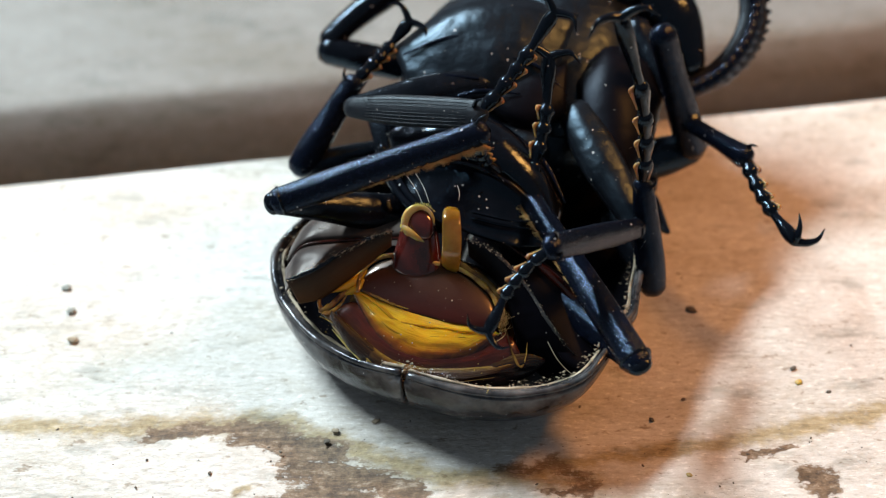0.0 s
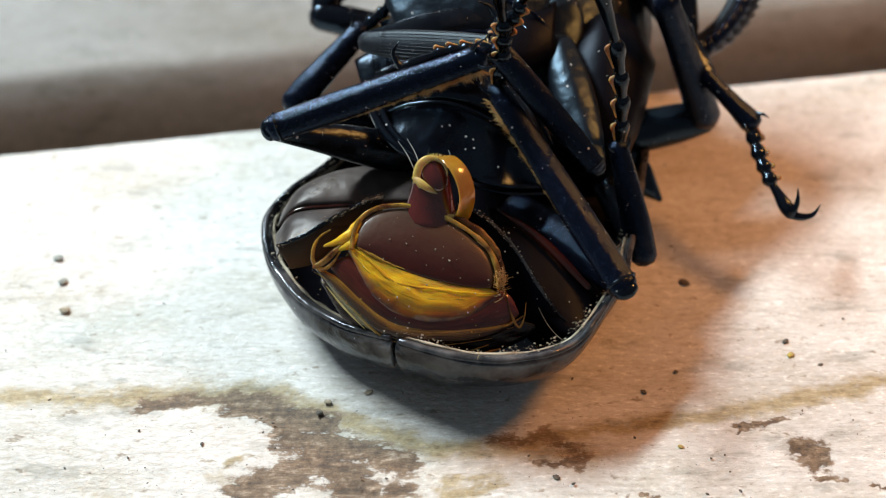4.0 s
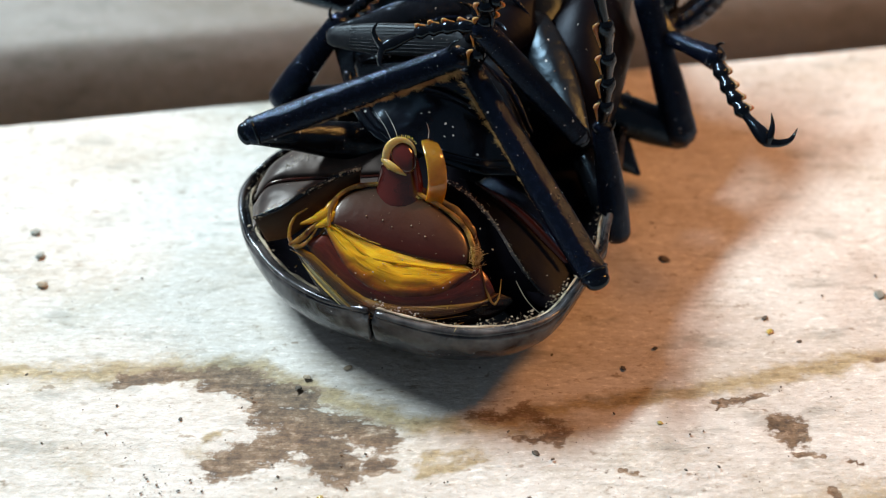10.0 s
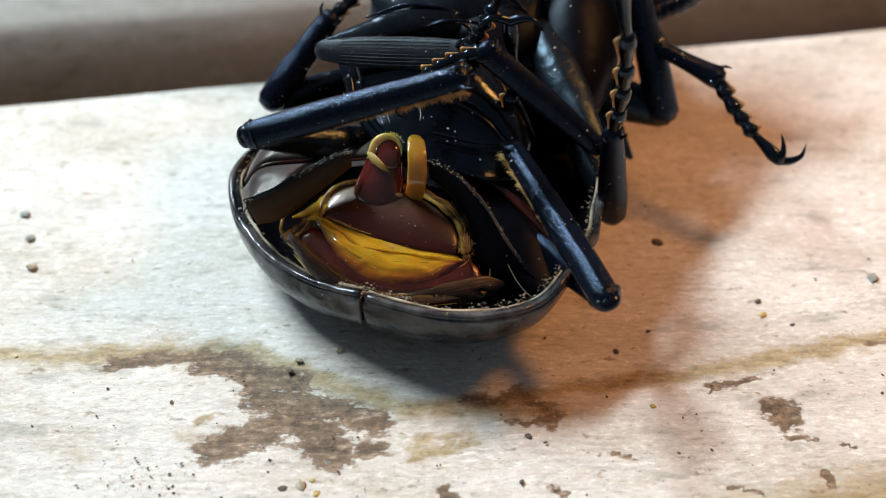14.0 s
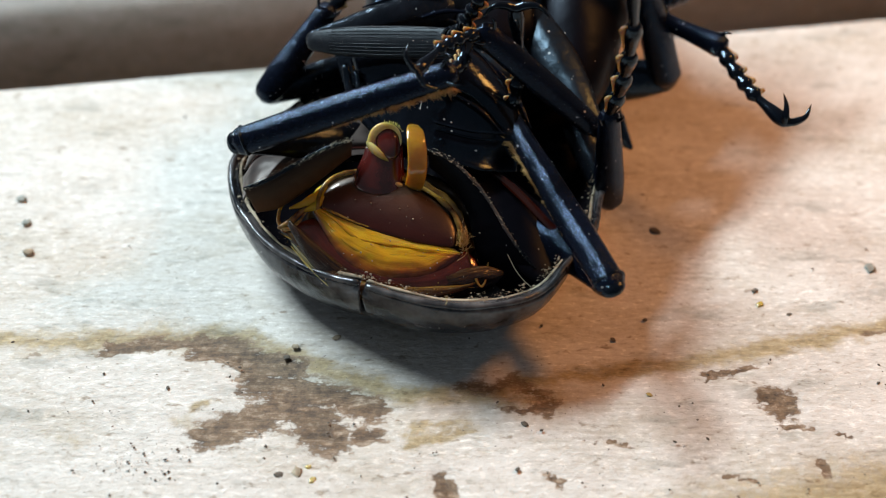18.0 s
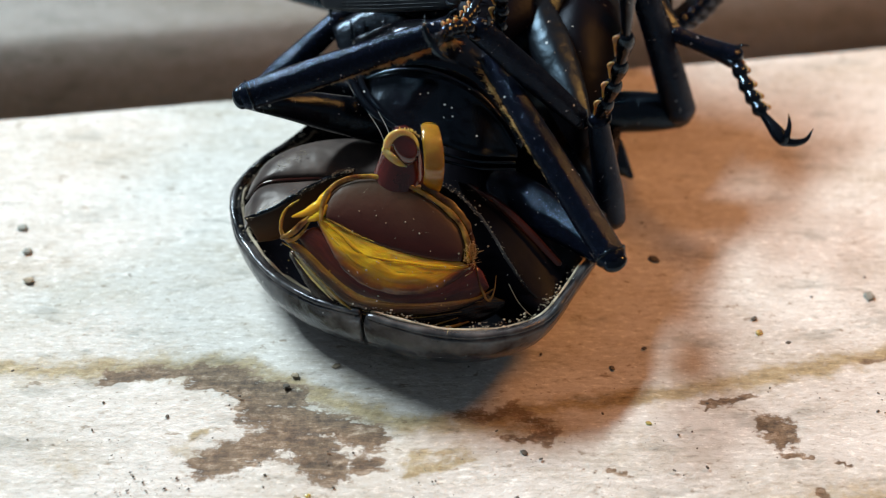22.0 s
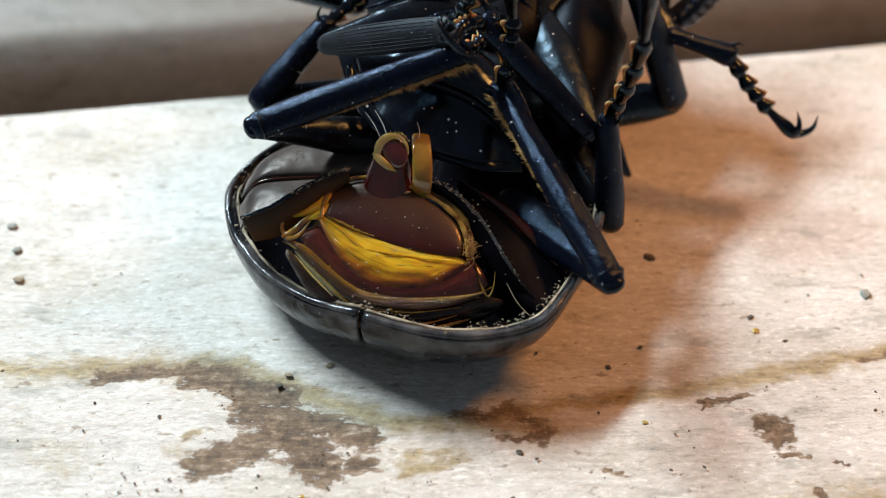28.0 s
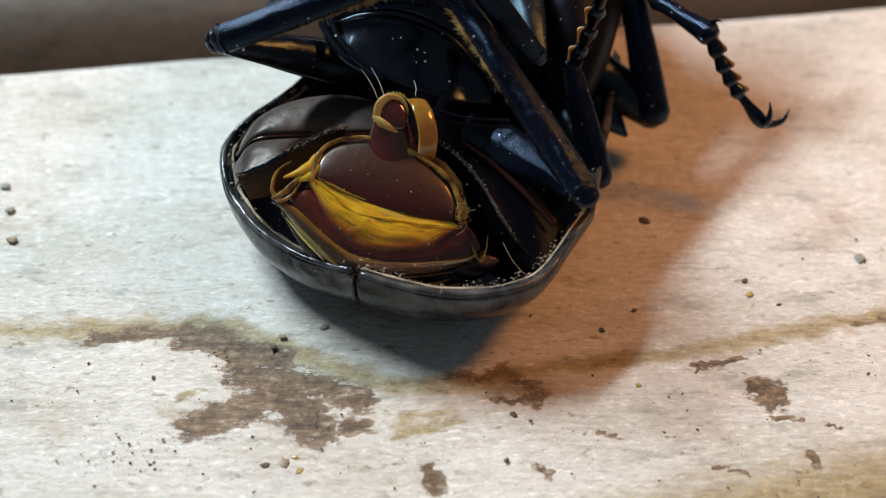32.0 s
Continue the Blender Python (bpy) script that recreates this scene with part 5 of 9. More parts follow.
def aim(ax, ay, az, bx, by, bz, twist=0):
    """The pose of a limb from joint a to joint b (millimetres), its x towards the open side, turned by twist degrees about its length."""
    p, q = Vector((ax, ay, az)) / 1000, Vector((bx, by, bz)) / 1000
    z = (q - p).normalized()
    n = Vector(NRM)
    x = (n - z * n.dot(z)).normalized()
    y = z.cross(x)
    return Matrix.Translation(p) @ Matrix((x, y, z)).transposed().to_4x4() @ pose(0, 0, 0, 0, 0, twist)


def motions():
    walk(lower, [(0, still(-1.69, -0.33, -0.37)), (0.5, still(-1.78, -0.28, -0.31)), (1, still(-1.83, -0.17, -0.19)), (1.5, still(-1.83, -0.21, -0.23)), (2, still(-1.87, -0.17, -0.19)), (2.5, still(-1.81, -0.12, -0.13)), (3, still(-1.78, -0.11, -0.12)), (3.5, still(-1.81, -0.09, -0.10)), (5.5, still(-1.75, -0.06, -0.07)), (6, still(-1.76, -0.02, -0.02)), (7, still(-1.84, 0.01, 0.01)), (8, still(-1.96, 0.00, 0.00)), (8.5, still(-1.96, 0.04, 0.04)), (9, still(-2.00, 0.00, 0.00)), (9.5, still(-1.97, 0.02, 0.03)), (10, still(-1.96, 0.03, 0.03)), (11, still(-2.05, 0.07, 0.08)), (11.5, still(-2.00, 0.07, 0.08)), (12, still(-1.89, -0.10, -0.11)), (12.5, still(-1.93, -0.00, -0.00)), (13, still(-1.96, 0.02, 0.02)), (14, still(-2.03, -0.00, -0.00)), (14.5, still(-1.96, -0.11, -0.13)), (16.5, still(-1.91, -0.17, -0.19)), (17, still(-1.90, -0.18, -0.19)), (18, still(-1.89, -0.09, -0.10)), (19, still(-1.88, -0.11, -0.12)), (19.5, still(-1.91, -0.06, -0.07)), (20, still(-1.91, 0.03, 0.03)), (20.5, still(-1.90, 0.02, 0.03)), (21, still(-1.76, -0.10, -0.11)), (22, still(-1.77, -0.13, -0.14)), (22.5, still(-1.76, -0.05, -0.06)), (23, still(-1.67, -0.02, -0.02)), (24, still(-1.73, -0.00, -0.00)), (25, still(-1.65, -0.06, -0.07)), (25.5, still(-1.48, -0.16, -0.18)), (27.5, still(-1.59, -0.14, -0.15)), (28, still(-1.59, -0.17, -0.18)), (28.5, still(-1.60, -0.13, -0.15)), (29, still(-1.61, -0.11, -0.12)), (30, still(-1.55, -0.09, -0.10)), (31, still(-1.49, 0.01, 0.01)), (32, still(-1.51, -0.02, -0.03))])
    walk(upper, [(0, still(3.08, -1.08, 7.77)), (0.5, still(2.39, -0.63, 8.27)), (1, still(2.05, -0.57, 8.33)), (1.5, still(2.99, -0.78, 8.11)), (2, still(3.11, -0.60, 8.30)), (2.5, still(2.96, -0.04, 8.92)), (3, still(2.97, 0.17, 9.16)), (3.5, still(2.88, 0.28, 9.28)), (5.5, still(2.07, 0.32, 9.32)), (6, still(2.05, 0.06, 9.04)), (7, still(1.93, -0.22, 8.72)), (8, still(2.24, 0.11, 9.09)), (8.5, still(2.21, 0.31, 9.31)), (9, still(2.53, 0.44, 9.45)), (9.5, still(2.86, 0.11, 9.09)), (10, still(2.58, -0.23, 8.71)), (11, still(2.39, -0.51, 8.40)), (11.5, still(2.73, -0.76, 8.12)), (12, still(3.13, -1.03, 7.82)), (12.5, still(2.90, -1.05, 7.80)), (13, still(2.94, -1.06, 7.79)), (14, still(3.20, -1.22, 7.61)), (14.5, still(3.22, -1.29, 7.53)), (16.5, still(3.39, -1.34, 7.48)), (17, still(3.33, -1.10, 7.75)), (18, still(3.07, -1.38, 7.43)), (19, still(2.98, -1.01, 7.85)), (19.5, still(3.29, -0.56, 8.35)), (20, still(3.34, -0.15, 8.80)), (20.5, still(3.35, 0.16, 9.14)), (21, still(3.32, 0.38, 9.39)), (22, still(3.14, 0.51, 9.54)), (22.5, still(3.64, -0.01, 8.96)), (23, still(3.33, -0.49, 8.42)), (24, still(3.08, -0.43, 8.49)), (25, still(3.57, 0.05, 9.02)), (25.5, still(3.85, -0.22, 8.73)), (27.5, still(3.46, -0.72, 8.17)), (28, still(3.76, -0.25, 8.69)), (28.5, still(3.96, -0.09, 8.87)), (29, still(3.68, 0.04, 9.01)), (30, still(4.18, 0.46, 9.47)), (31, still(2.98, 0.87, 9.93)), (32, still(2.03, 1.08, 10.16))])
    walk(MOVING["hind_tibia_a"], [(0, aim(-14.91, -4.73, 5.21, -2.10, -1.84, 8.32)), (0.5, aim(-15.27, -4.30, 5.68, -2.60, -3.11, 9.31)), (1, aim(-15.29, -4.54, 5.42, -2.85, -3.21, 9.62)), (1.5, aim(-15.16, -4.59, 5.36, -2.58, -3.08, 9.22)), (2, aim(-15.03, -4.52, 5.45, -2.43, -2.73, 9.26)), (2.5, aim(-14.74, -4.02, 6.00, -1.80, -0.23, 8.34)), (3, aim(-14.27, -3.88, 6.15, -1.43, -1.79, 9.32)), (3.5, aim(-14.23, -4.06, 5.95, -1.52, -2.06, 9.47)), (5.5, aim(-14.22, -4.40, 5.57, -1.60, -1.33, 9.16)), (6, aim(-14.27, -4.50, 5.46, -1.63, -1.30, 8.96)), (7, aim(-14.08, -4.83, 5.10, -1.74, -2.38, 9.49)), (8, aim(-14.10, -4.78, 5.16, -1.50, -0.44, 8.23)), (8.5, aim(-14.22, -4.58, 5.38, -1.44, -0.52, 8.09)), (9, aim(-14.22, -4.33, 5.65, -1.39, -1.24, 8.63)), (9.5, aim(-14.34, -4.53, 5.42, -1.78, -2.84, 9.35)), (10, aim(-14.28, -4.96, 4.96, -1.53, -0.81, 7.70)), (11, aim(-14.07, -5.28, 4.59, -1.48, -0.85, 7.64)), (11.5, aim(-14.22, -5.51, 4.34, -1.58, -1.14, 7.31)), (12, aim(-14.40, -5.37, 4.50, -1.56, -1.33, 7.03)), (12.5, aim(-14.56, -5.22, 4.66, -1.62, -1.34, 6.91)), (13, aim(-14.54, -4.98, 4.93, -1.73, -3.19, 8.20)), (14, aim(-14.42, -4.87, 5.05, -1.84, -4.15, 8.83)), (14.5, aim(-14.37, -5.04, 4.86, -1.85, -4.13, 8.81)), (16.5, aim(-14.58, -5.44, 4.42, -1.93, -3.80, 8.13)), (17, aim(-14.59, -5.28, 4.59, -2.12, -4.99, 8.53)), (18, aim(-14.74, -5.55, 4.29, -2.29, -4.28, 8.47)), (19, aim(-14.67, -5.43, 4.43, -2.04, -2.49, 8.01)), (19.5, aim(-14.35, -5.07, 4.83, -2.26, -4.43, 9.68)), (20, aim(-14.41, -4.68, 5.27, -2.19, -4.09, 9.83)), (20.5, aim(-14.39, -4.35, 5.63, -1.89, -3.34, 9.63)), (21, aim(-14.47, -4.34, 5.64, -1.61, -0.54, 8.23)), (22, aim(-14.52, -4.37, 5.60, -1.70, -0.47, 8.27)), (22.5, aim(-14.30, -4.55, 5.41, -2.00, -3.38, 9.90)), (23, aim(-14.21, -4.81, 5.12, -1.43, -0.82, 7.86)), (24, aim(-14.12, -4.93, 4.98, -1.45, -0.75, 7.96)), (25, aim(-14.04, -4.51, 5.45, -1.22, -0.72, 8.15)), (25.5, aim(-13.97, -4.81, 5.12, -1.21, -0.92, 8.00)), (27.5, aim(-13.92, -5.26, 4.62, -1.29, -1.06, 7.71)), (28, aim(-13.98, -4.94, 4.97, -1.25, -0.99, 7.89)), (28.5, aim(-14.07, -4.82, 5.10, -1.55, -2.79, 9.10)), (29, aim(-14.34, -4.87, 5.05, -1.56, -0.96, 7.84)), (30, aim(-14.30, -4.44, 5.53, -1.33, -0.96, 7.90)), (31, aim(-14.37, -4.26, 5.73, -2.02, -3.63, 10.04)), (32, aim(-14.22, -4.41, 5.56, -2.31, -4.20, 10.68))])
    walk(MOVING["hind_tarsus_a"], [(0, aim(-2.10, -1.84, 8.32, -0.79, -0.28, 3.98)), (0.5, aim(-2.60, -3.11, 9.31, -1.37, -1.43, 4.99)), (1, aim(-2.85, -3.21, 9.62, -1.66, -1.49, 5.30)), (1.5, aim(-2.58, -3.08, 9.22, -1.32, -1.42, 4.90)), (2, aim(-2.43, -2.73, 9.26, -1.15, -1.06, 4.95)), (2.5, aim(-1.80, -0.23, 8.34, -0.23, 3.48, 5.73)), (3, aim(-1.43, -1.79, 9.32, 0.24, 2.71, 9.14)), (3.5, aim(-1.52, -2.06, 9.47, 0.14, 2.44, 9.28)), (5.5, aim(-1.60, -1.33, 9.16, 0.03, 3.18, 9.00)), (6, aim(-1.63, -1.30, 8.96, 0.00, 3.21, 8.78)), (7, aim(-1.74, -2.38, 9.49, -0.14, 2.14, 9.23)), (8, aim(-1.50, -0.44, 8.23, 0.26, 4.02, 8.16)), (8.5, aim(-1.44, -0.52, 8.09, 0.45, 3.89, 8.11)), (9, aim(-1.39, -1.24, 8.63, 0.28, 3.25, 8.48)), (9.5, aim(-1.78, -2.84, 9.35, -0.14, 1.67, 9.11)), (10, aim(-1.53, -0.81, 7.70, 0.19, 3.67, 7.53)), (11, aim(-1.48, -0.85, 7.64, 0.20, 3.64, 7.42)), (11.5, aim(-1.58, -1.14, 7.31, 0.23, 3.30, 7.14)), (12, aim(-1.56, -1.33, 7.03, 0.20, 3.13, 6.78)), (12.5, aim(-1.62, -1.34, 6.91, 0.24, 3.08, 6.72)), (13, aim(-1.73, -3.19, 8.20, -0.07, 1.30, 7.82)), (14, aim(-1.84, -4.15, 8.83, -0.20, 0.34, 8.39)), (14.5, aim(-1.85, -4.13, 8.81, -0.21, 0.35, 8.37)), (16.5, aim(-1.93, -3.80, 8.13, -0.27, 0.68, 7.69)), (17, aim(-2.12, -4.99, 8.53, -0.49, -0.50, 8.05)), (18, aim(-2.29, -4.28, 8.47, -0.68, 0.22, 8.00)), (19, aim(-2.04, -2.49, 8.01, -0.39, 2.00, 7.67)), (19.5, aim(-2.26, -4.43, 9.68, -0.65, 0.07, 9.30)), (20, aim(-2.19, -4.09, 9.83, -0.57, 0.42, 9.51)), (20.5, aim(-1.89, -3.34, 9.63, -0.24, 1.16, 9.37)), (21, aim(-1.61, -0.54, 8.23, 0.22, 3.90, 8.20)), (22, aim(-1.70, -0.47, 8.27, 0.01, 4.02, 8.17)), (22.5, aim(-2.00, -3.38, 9.90, -0.35, 1.13, 9.63)), (23, aim(-1.43, -0.82, 7.86, 0.38, 3.62, 7.72)), (24, aim(-1.45, -0.75, 7.96, 0.36, 3.69, 7.85)), (25, aim(-1.22, -0.72, 8.15, 0.65, 3.70, 8.09)), (25.5, aim(-1.21, -0.92, 8.00, 0.70, 3.48, 7.94)), (27.5, aim(-1.29, -1.06, 7.71, 0.65, 3.33, 7.63)), (28, aim(-1.25, -0.99, 7.89, 0.66, 3.41, 7.82)), (28.5, aim(-1.55, -2.79, 9.10, 0.15, 1.69, 8.85)), (29, aim(-1.56, -0.96, 7.84, 0.33, 3.45, 7.78)), (30, aim(-1.33, -0.96, 7.90, 0.45, 3.49, 7.78)), (31, aim(-2.02, -3.63, 10.04, -0.41, 0.89, 9.82)), (32, aim(-2.31, -4.20, 10.68, -0.78, 0.34, 10.44))])
    walk(MOVING["hind_femur_a"], [(0, aim(-15.09, -3.78, 4.47, -4.86, 0.93, -0.75)), (0.5, aim(-15.46, -3.34, 4.96, -5.17, 0.86, -0.57)), (1, aim(-15.49, -3.58, 4.69, -5.16, 0.85, -0.59)), (1.5, aim(-15.35, -3.64, 4.63, -5.05, 0.87, -0.64)), (2, aim(-15.21, -3.56, 4.72, -4.96, 0.92, -0.67)), (2.5, aim(-14.92, -3.04, 5.29, -4.82, 1.02, -0.69)), (3, aim(-14.44, -2.90, 5.45, -4.53, 1.14, -0.85)), (3.5, aim(-14.40, -3.08, 5.25, -4.48, 1.17, -0.88)), (5.5, aim(-14.40, -3.43, 4.86, -4.44, 1.20, -0.93)), (6, aim(-14.45, -3.53, 4.74, -4.46, 1.18, -0.93)), (7, aim(-14.26, -3.87, 4.37, -4.31, 1.25, -1.02)), (8, aim(-14.28, -3.81, 4.44, -4.33, 1.25, -0.99)), (8.5, aim(-14.40, -3.60, 4.67, -4.42, 1.21, -0.93)), (9, aim(-14.40, -3.35, 4.95, -4.44, 1.20, -0.91)), (9.5, aim(-14.51, -3.56, 4.71, -4.48, 1.16, -0.89)), (10, aim(-14.45, -4.00, 4.23, -4.42, 1.18, -0.95)), (11, aim(-14.25, -4.33, 3.86, -4.29, 1.25, -1.03)), (11.5, aim(-14.39, -4.57, 3.60, -4.38, 1.18, -0.99)), (12, aim(-14.57, -4.43, 3.75, -4.49, 1.10, -0.94)), (12.5, aim(-14.74, -4.28, 3.92, -4.60, 1.04, -0.89)), (13, aim(-14.71, -4.04, 4.19, -4.59, 1.05, -0.89)), (14, aim(-14.59, -3.93, 4.30, -4.51, 1.08, -0.93)), (14.5, aim(-14.54, -4.10, 4.12, -4.47, 1.10, -0.96)), (16.5, aim(-14.75, -4.50, 3.67, -4.60, 1.02, -0.90)), (17, aim(-14.76, -4.34, 3.85, -4.61, 1.03, -0.88)), (18, aim(-14.91, -4.62, 3.54, -4.72, 0.95, -0.86)), (19, aim(-14.85, -4.49, 3.68, -4.68, 1.00, -0.86)), (19.5, aim(-14.51, -4.12, 4.09, -4.45, 1.14, -0.93)), (20, aim(-14.58, -3.71, 4.54, -4.51, 1.13, -0.88)), (20.5, aim(-14.56, -3.37, 4.92, -4.53, 1.13, -0.85)), (21, aim(-14.64, -3.36, 4.94, -4.58, 1.12, -0.81)), (22, aim(-14.69, -3.40, 4.90, -4.62, 1.11, -0.79)), (22.5, aim(-14.46, -3.58, 4.69, -4.44, 1.16, -0.90)), (23, aim(-14.38, -3.86, 4.39, -4.37, 1.18, -0.97)), (24, aim(-14.29, -3.98, 4.25, -4.31, 1.22, -1.01)), (25, aim(-14.20, -3.54, 4.73, -4.28, 1.24, -0.99)), (25.5, aim(-14.12, -3.85, 4.39, -4.20, 1.27, -1.04)), (27.5, aim(-14.07, -4.31, 3.88, -4.16, 1.29, -1.08)), (28, aim(-14.13, -3.98, 4.25, -4.20, 1.27, -1.04)), (28.5, aim(-14.22, -3.86, 4.38, -4.26, 1.24, -1.00)), (29, aim(-14.50, -3.91, 4.33, -4.44, 1.16, -0.90)), (30, aim(-14.45, -3.46, 4.82, -4.43, 1.17, -0.87)), (31, aim(-14.54, -3.27, 5.04, -4.53, 1.17, -0.82)), (32, aim(-14.41, -3.42, 4.86, -4.44, 1.24, -0.89))])
    walk(MOVING["hind_tibia_r"], [(0, aim(7.07, -14.66, 0.75, 0.99, -0.51, 2.63)), (0.5, aim(7.50, -14.53, 0.90, 1.16, -0.83, 4.46)), (1, aim(7.68, -13.23, -0.04, 1.13, -0.60, 6.14)), (1.5, aim(7.59, -13.94, 0.36, 1.42, -0.84, 5.91)), (2, aim(7.63, -13.88, 0.42, 1.41, -0.77, 5.89)), (2.5, aim(7.83, -13.41, 0.06, 0.48, -0.98, 5.72)), (3, aim(7.62, -12.70, -0.35, -0.03, -0.74, 5.90)), (3.5, aim(7.48, -12.70, -0.06, -0.12, -0.63, 6.03)), (5.5, aim(6.95, -12.37, 0.01, -0.24, -0.24, 6.47)), (6, aim(6.89, -12.24, -0.14, -0.30, -0.23, 6.55)), (7, aim(6.31, -13.30, 0.77, -0.24, -0.43, 6.43)), (8, aim(6.61, -12.70, 0.24, -0.18, -0.23, 6.48)), (8.5, aim(6.59, -12.99, 0.82, 0.01, -0.21, 6.64)), (9, aim(7.26, -11.38, -0.68, -0.13, 0.04, 6.78)), (9.5, aim(7.97, -9.54, -3.12, -0.48, -2.09, 7.54)), (10, aim(7.05, -11.99, -0.77, -0.40, -0.40, 6.34)), (11, aim(6.76, -12.47, -0.40, -0.50, -0.52, 6.30)), (11.5, aim(6.65, -14.23, 1.23, 0.09, -0.92, 5.74)), (12, aim(7.08, -14.42, 1.03, 0.66, -0.83, 4.86)), (12.5, aim(6.95, -14.41, 1.03, 0.85, -0.51, 4.23)), (13, aim(7.06, -14.54, 0.89, 0.73, -0.71, 3.97)), (14, aim(7.13, -14.73, 0.68, 1.49, -0.33, 1.84)), (14.5, aim(7.16, -14.69, 0.72, 1.65, -0.23, 1.83)), (16.5, aim(7.39, -14.51, 0.93, 2.28, 0.13, 1.36)), (17, aim(7.72, -14.40, 1.05, 2.15, -0.04, 2.87)), (18, aim(7.67, -14.48, 0.96, 2.18, -0.02, 2.10)), (19, aim(7.46, -14.54, 0.89, 1.15, -0.62, 3.56)), (19.5, aim(7.70, -14.46, 0.98, 1.20, -0.81, 4.46)), (20, aim(7.90, -14.38, 1.06, 1.51, -0.92, 5.36)), (20.5, aim(7.87, -14.17, 1.00, 1.17, -1.00, 5.71)), (21, aim(7.91, -13.37, 0.39, 0.88, -0.71, 5.95)), (22, aim(7.93, -13.18, 0.31, 0.73, -0.71, 6.09)), (22.5, aim(8.12, -13.18, -0.59, 0.27, -1.21, 5.39)), (23, aim(7.08, -14.87, 0.52, 0.65, -1.28, 4.31)), (24, aim(6.82, -14.71, 0.70, 0.20, -1.37, 5.05)), (25, aim(7.28, -13.85, 0.16, 0.58, -1.02, 5.73)), (25.5, aim(7.15, -14.57, 0.86, 0.58, -1.27, 5.41)), (27.5, aim(6.94, -14.53, 0.90, 0.95, -0.63, 4.31)), (28, aim(7.20, -14.39, 1.05, 1.15, -0.67, 5.01)), (28.5, aim(7.94, -14.17, 1.00, 1.03, -1.06, 5.58)), (29, aim(8.01, -14.14, 1.34, 1.42, -0.82, 5.78)), (30, aim(9.37, -9.50, -3.08, 0.33, -2.08, 7.11)), (31, aim(9.20, -9.26, -2.81, 0.27, -0.46, 6.33)), (32, aim(7.80, -13.35, 1.31, 0.46, -0.61, 6.25))])
    walk(MOVING["hind_tarsus_r"], [(0, aim(0.99, -0.51, 2.63, 2.53, 4.01, 10.26)), (0.5, aim(1.16, -0.83, 4.46, 2.04, -0.22, 13.39)), (1, aim(1.13, -0.60, 6.14, 1.53, -1.82, 15.05)), (1.5, aim(1.42, -0.84, 5.91, 1.37, -2.25, 14.80)), (2, aim(1.41, -0.77, 5.89, 1.01, -2.44, 14.72)), (2.5, aim(0.48, -0.98, 5.72, 0.01, -2.73, 14.54)), (3, aim(-0.03, -0.74, 5.90, -0.40, -2.53, 14.72)), (3.5, aim(-0.12, -0.63, 6.03, -0.41, -2.43, 14.85)), (5.5, aim(-0.24, -0.24, 6.47, -0.18, -1.98, 15.30)), (6, aim(-0.30, -0.23, 6.55, -0.17, -1.90, 15.39)), (7, aim(-0.24, -0.43, 6.43, 0.02, -1.94, 15.30)), (8, aim(-0.18, -0.23, 6.48, 0.18, -1.73, 15.35)), (8.5, aim(0.01, -0.21, 6.64, 0.42, -1.74, 15.50)), (9, aim(-0.13, 0.04, 6.78, 0.32, -1.49, 15.63)), (9.5, aim(-0.48, -2.09, 7.54, -0.20, -3.46, 16.43)), (10, aim(-0.40, -0.40, 6.34, 0.03, -1.78, 15.22)), (11, aim(-0.50, -0.52, 6.30, -0.09, -1.91, 15.18)), (11.5, aim(0.09, -0.92, 5.74, 0.41, -2.20, 14.65)), (12, aim(0.66, -0.83, 4.86, 0.89, -1.91, 13.79)), (12.5, aim(0.85, -0.51, 4.23, 1.07, -1.50, 13.17)), (13, aim(0.73, -0.71, 3.97, 0.94, -1.68, 12.91)), (14, aim(1.49, -0.33, 1.84, 1.61, -0.92, 10.82)), (14.5, aim(1.65, -0.23, 1.83, 1.74, -0.84, 10.81)), (16.5, aim(2.28, 0.13, 1.36, 2.22, -0.51, 10.33)), (17, aim(2.15, -0.04, 2.87, 2.05, -1.05, 11.82)), (18, aim(2.18, -0.02, 2.10, 2.13, -0.83, 11.06)), (19, aim(1.15, -0.62, 3.56, 1.18, -1.78, 12.49)), (19.5, aim(1.20, -0.81, 4.46, 1.20, -2.23, 13.35)), (20, aim(1.51, -0.92, 5.36, 1.46, -2.59, 14.21)), (20.5, aim(1.17, -1.00, 5.71, 1.15, -2.80, 14.52)), (21, aim(0.88, -0.71, 5.95, 0.90, -2.60, 14.75)), (22, aim(0.73, -0.71, 6.09, 0.79, -2.65, 14.87)), (22.5, aim(0.27, -1.21, 5.39, 0.33, -2.92, 14.23)), (23, aim(0.65, -1.28, 4.31, 0.73, -2.69, 13.20)), (24, aim(0.20, -1.37, 5.05, 0.36, -2.94, 13.91)), (25, aim(0.58, -1.02, 5.73, 0.67, -2.80, 14.55)), (25.5, aim(0.58, -1.27, 5.41, 0.65, -2.95, 14.25)), (27.5, aim(0.95, -0.63, 4.31, 1.07, -1.99, 13.21)), (28, aim(1.15, -0.67, 5.01, 1.23, -2.25, 13.87)), (28.5, aim(1.03, -1.06, 5.58, 1.08, -2.79, 14.42)), (29, aim(1.42, -0.82, 5.78, 1.46, -2.61, 14.60)), (30, aim(0.33, -2.08, 7.11, 0.26, -3.94, 15.92)), (31, aim(0.27, -0.46, 6.33, 0.47, -2.50, 15.09)), (32, aim(0.46, -0.61, 6.25, 0.73, -2.67, 15.00))])
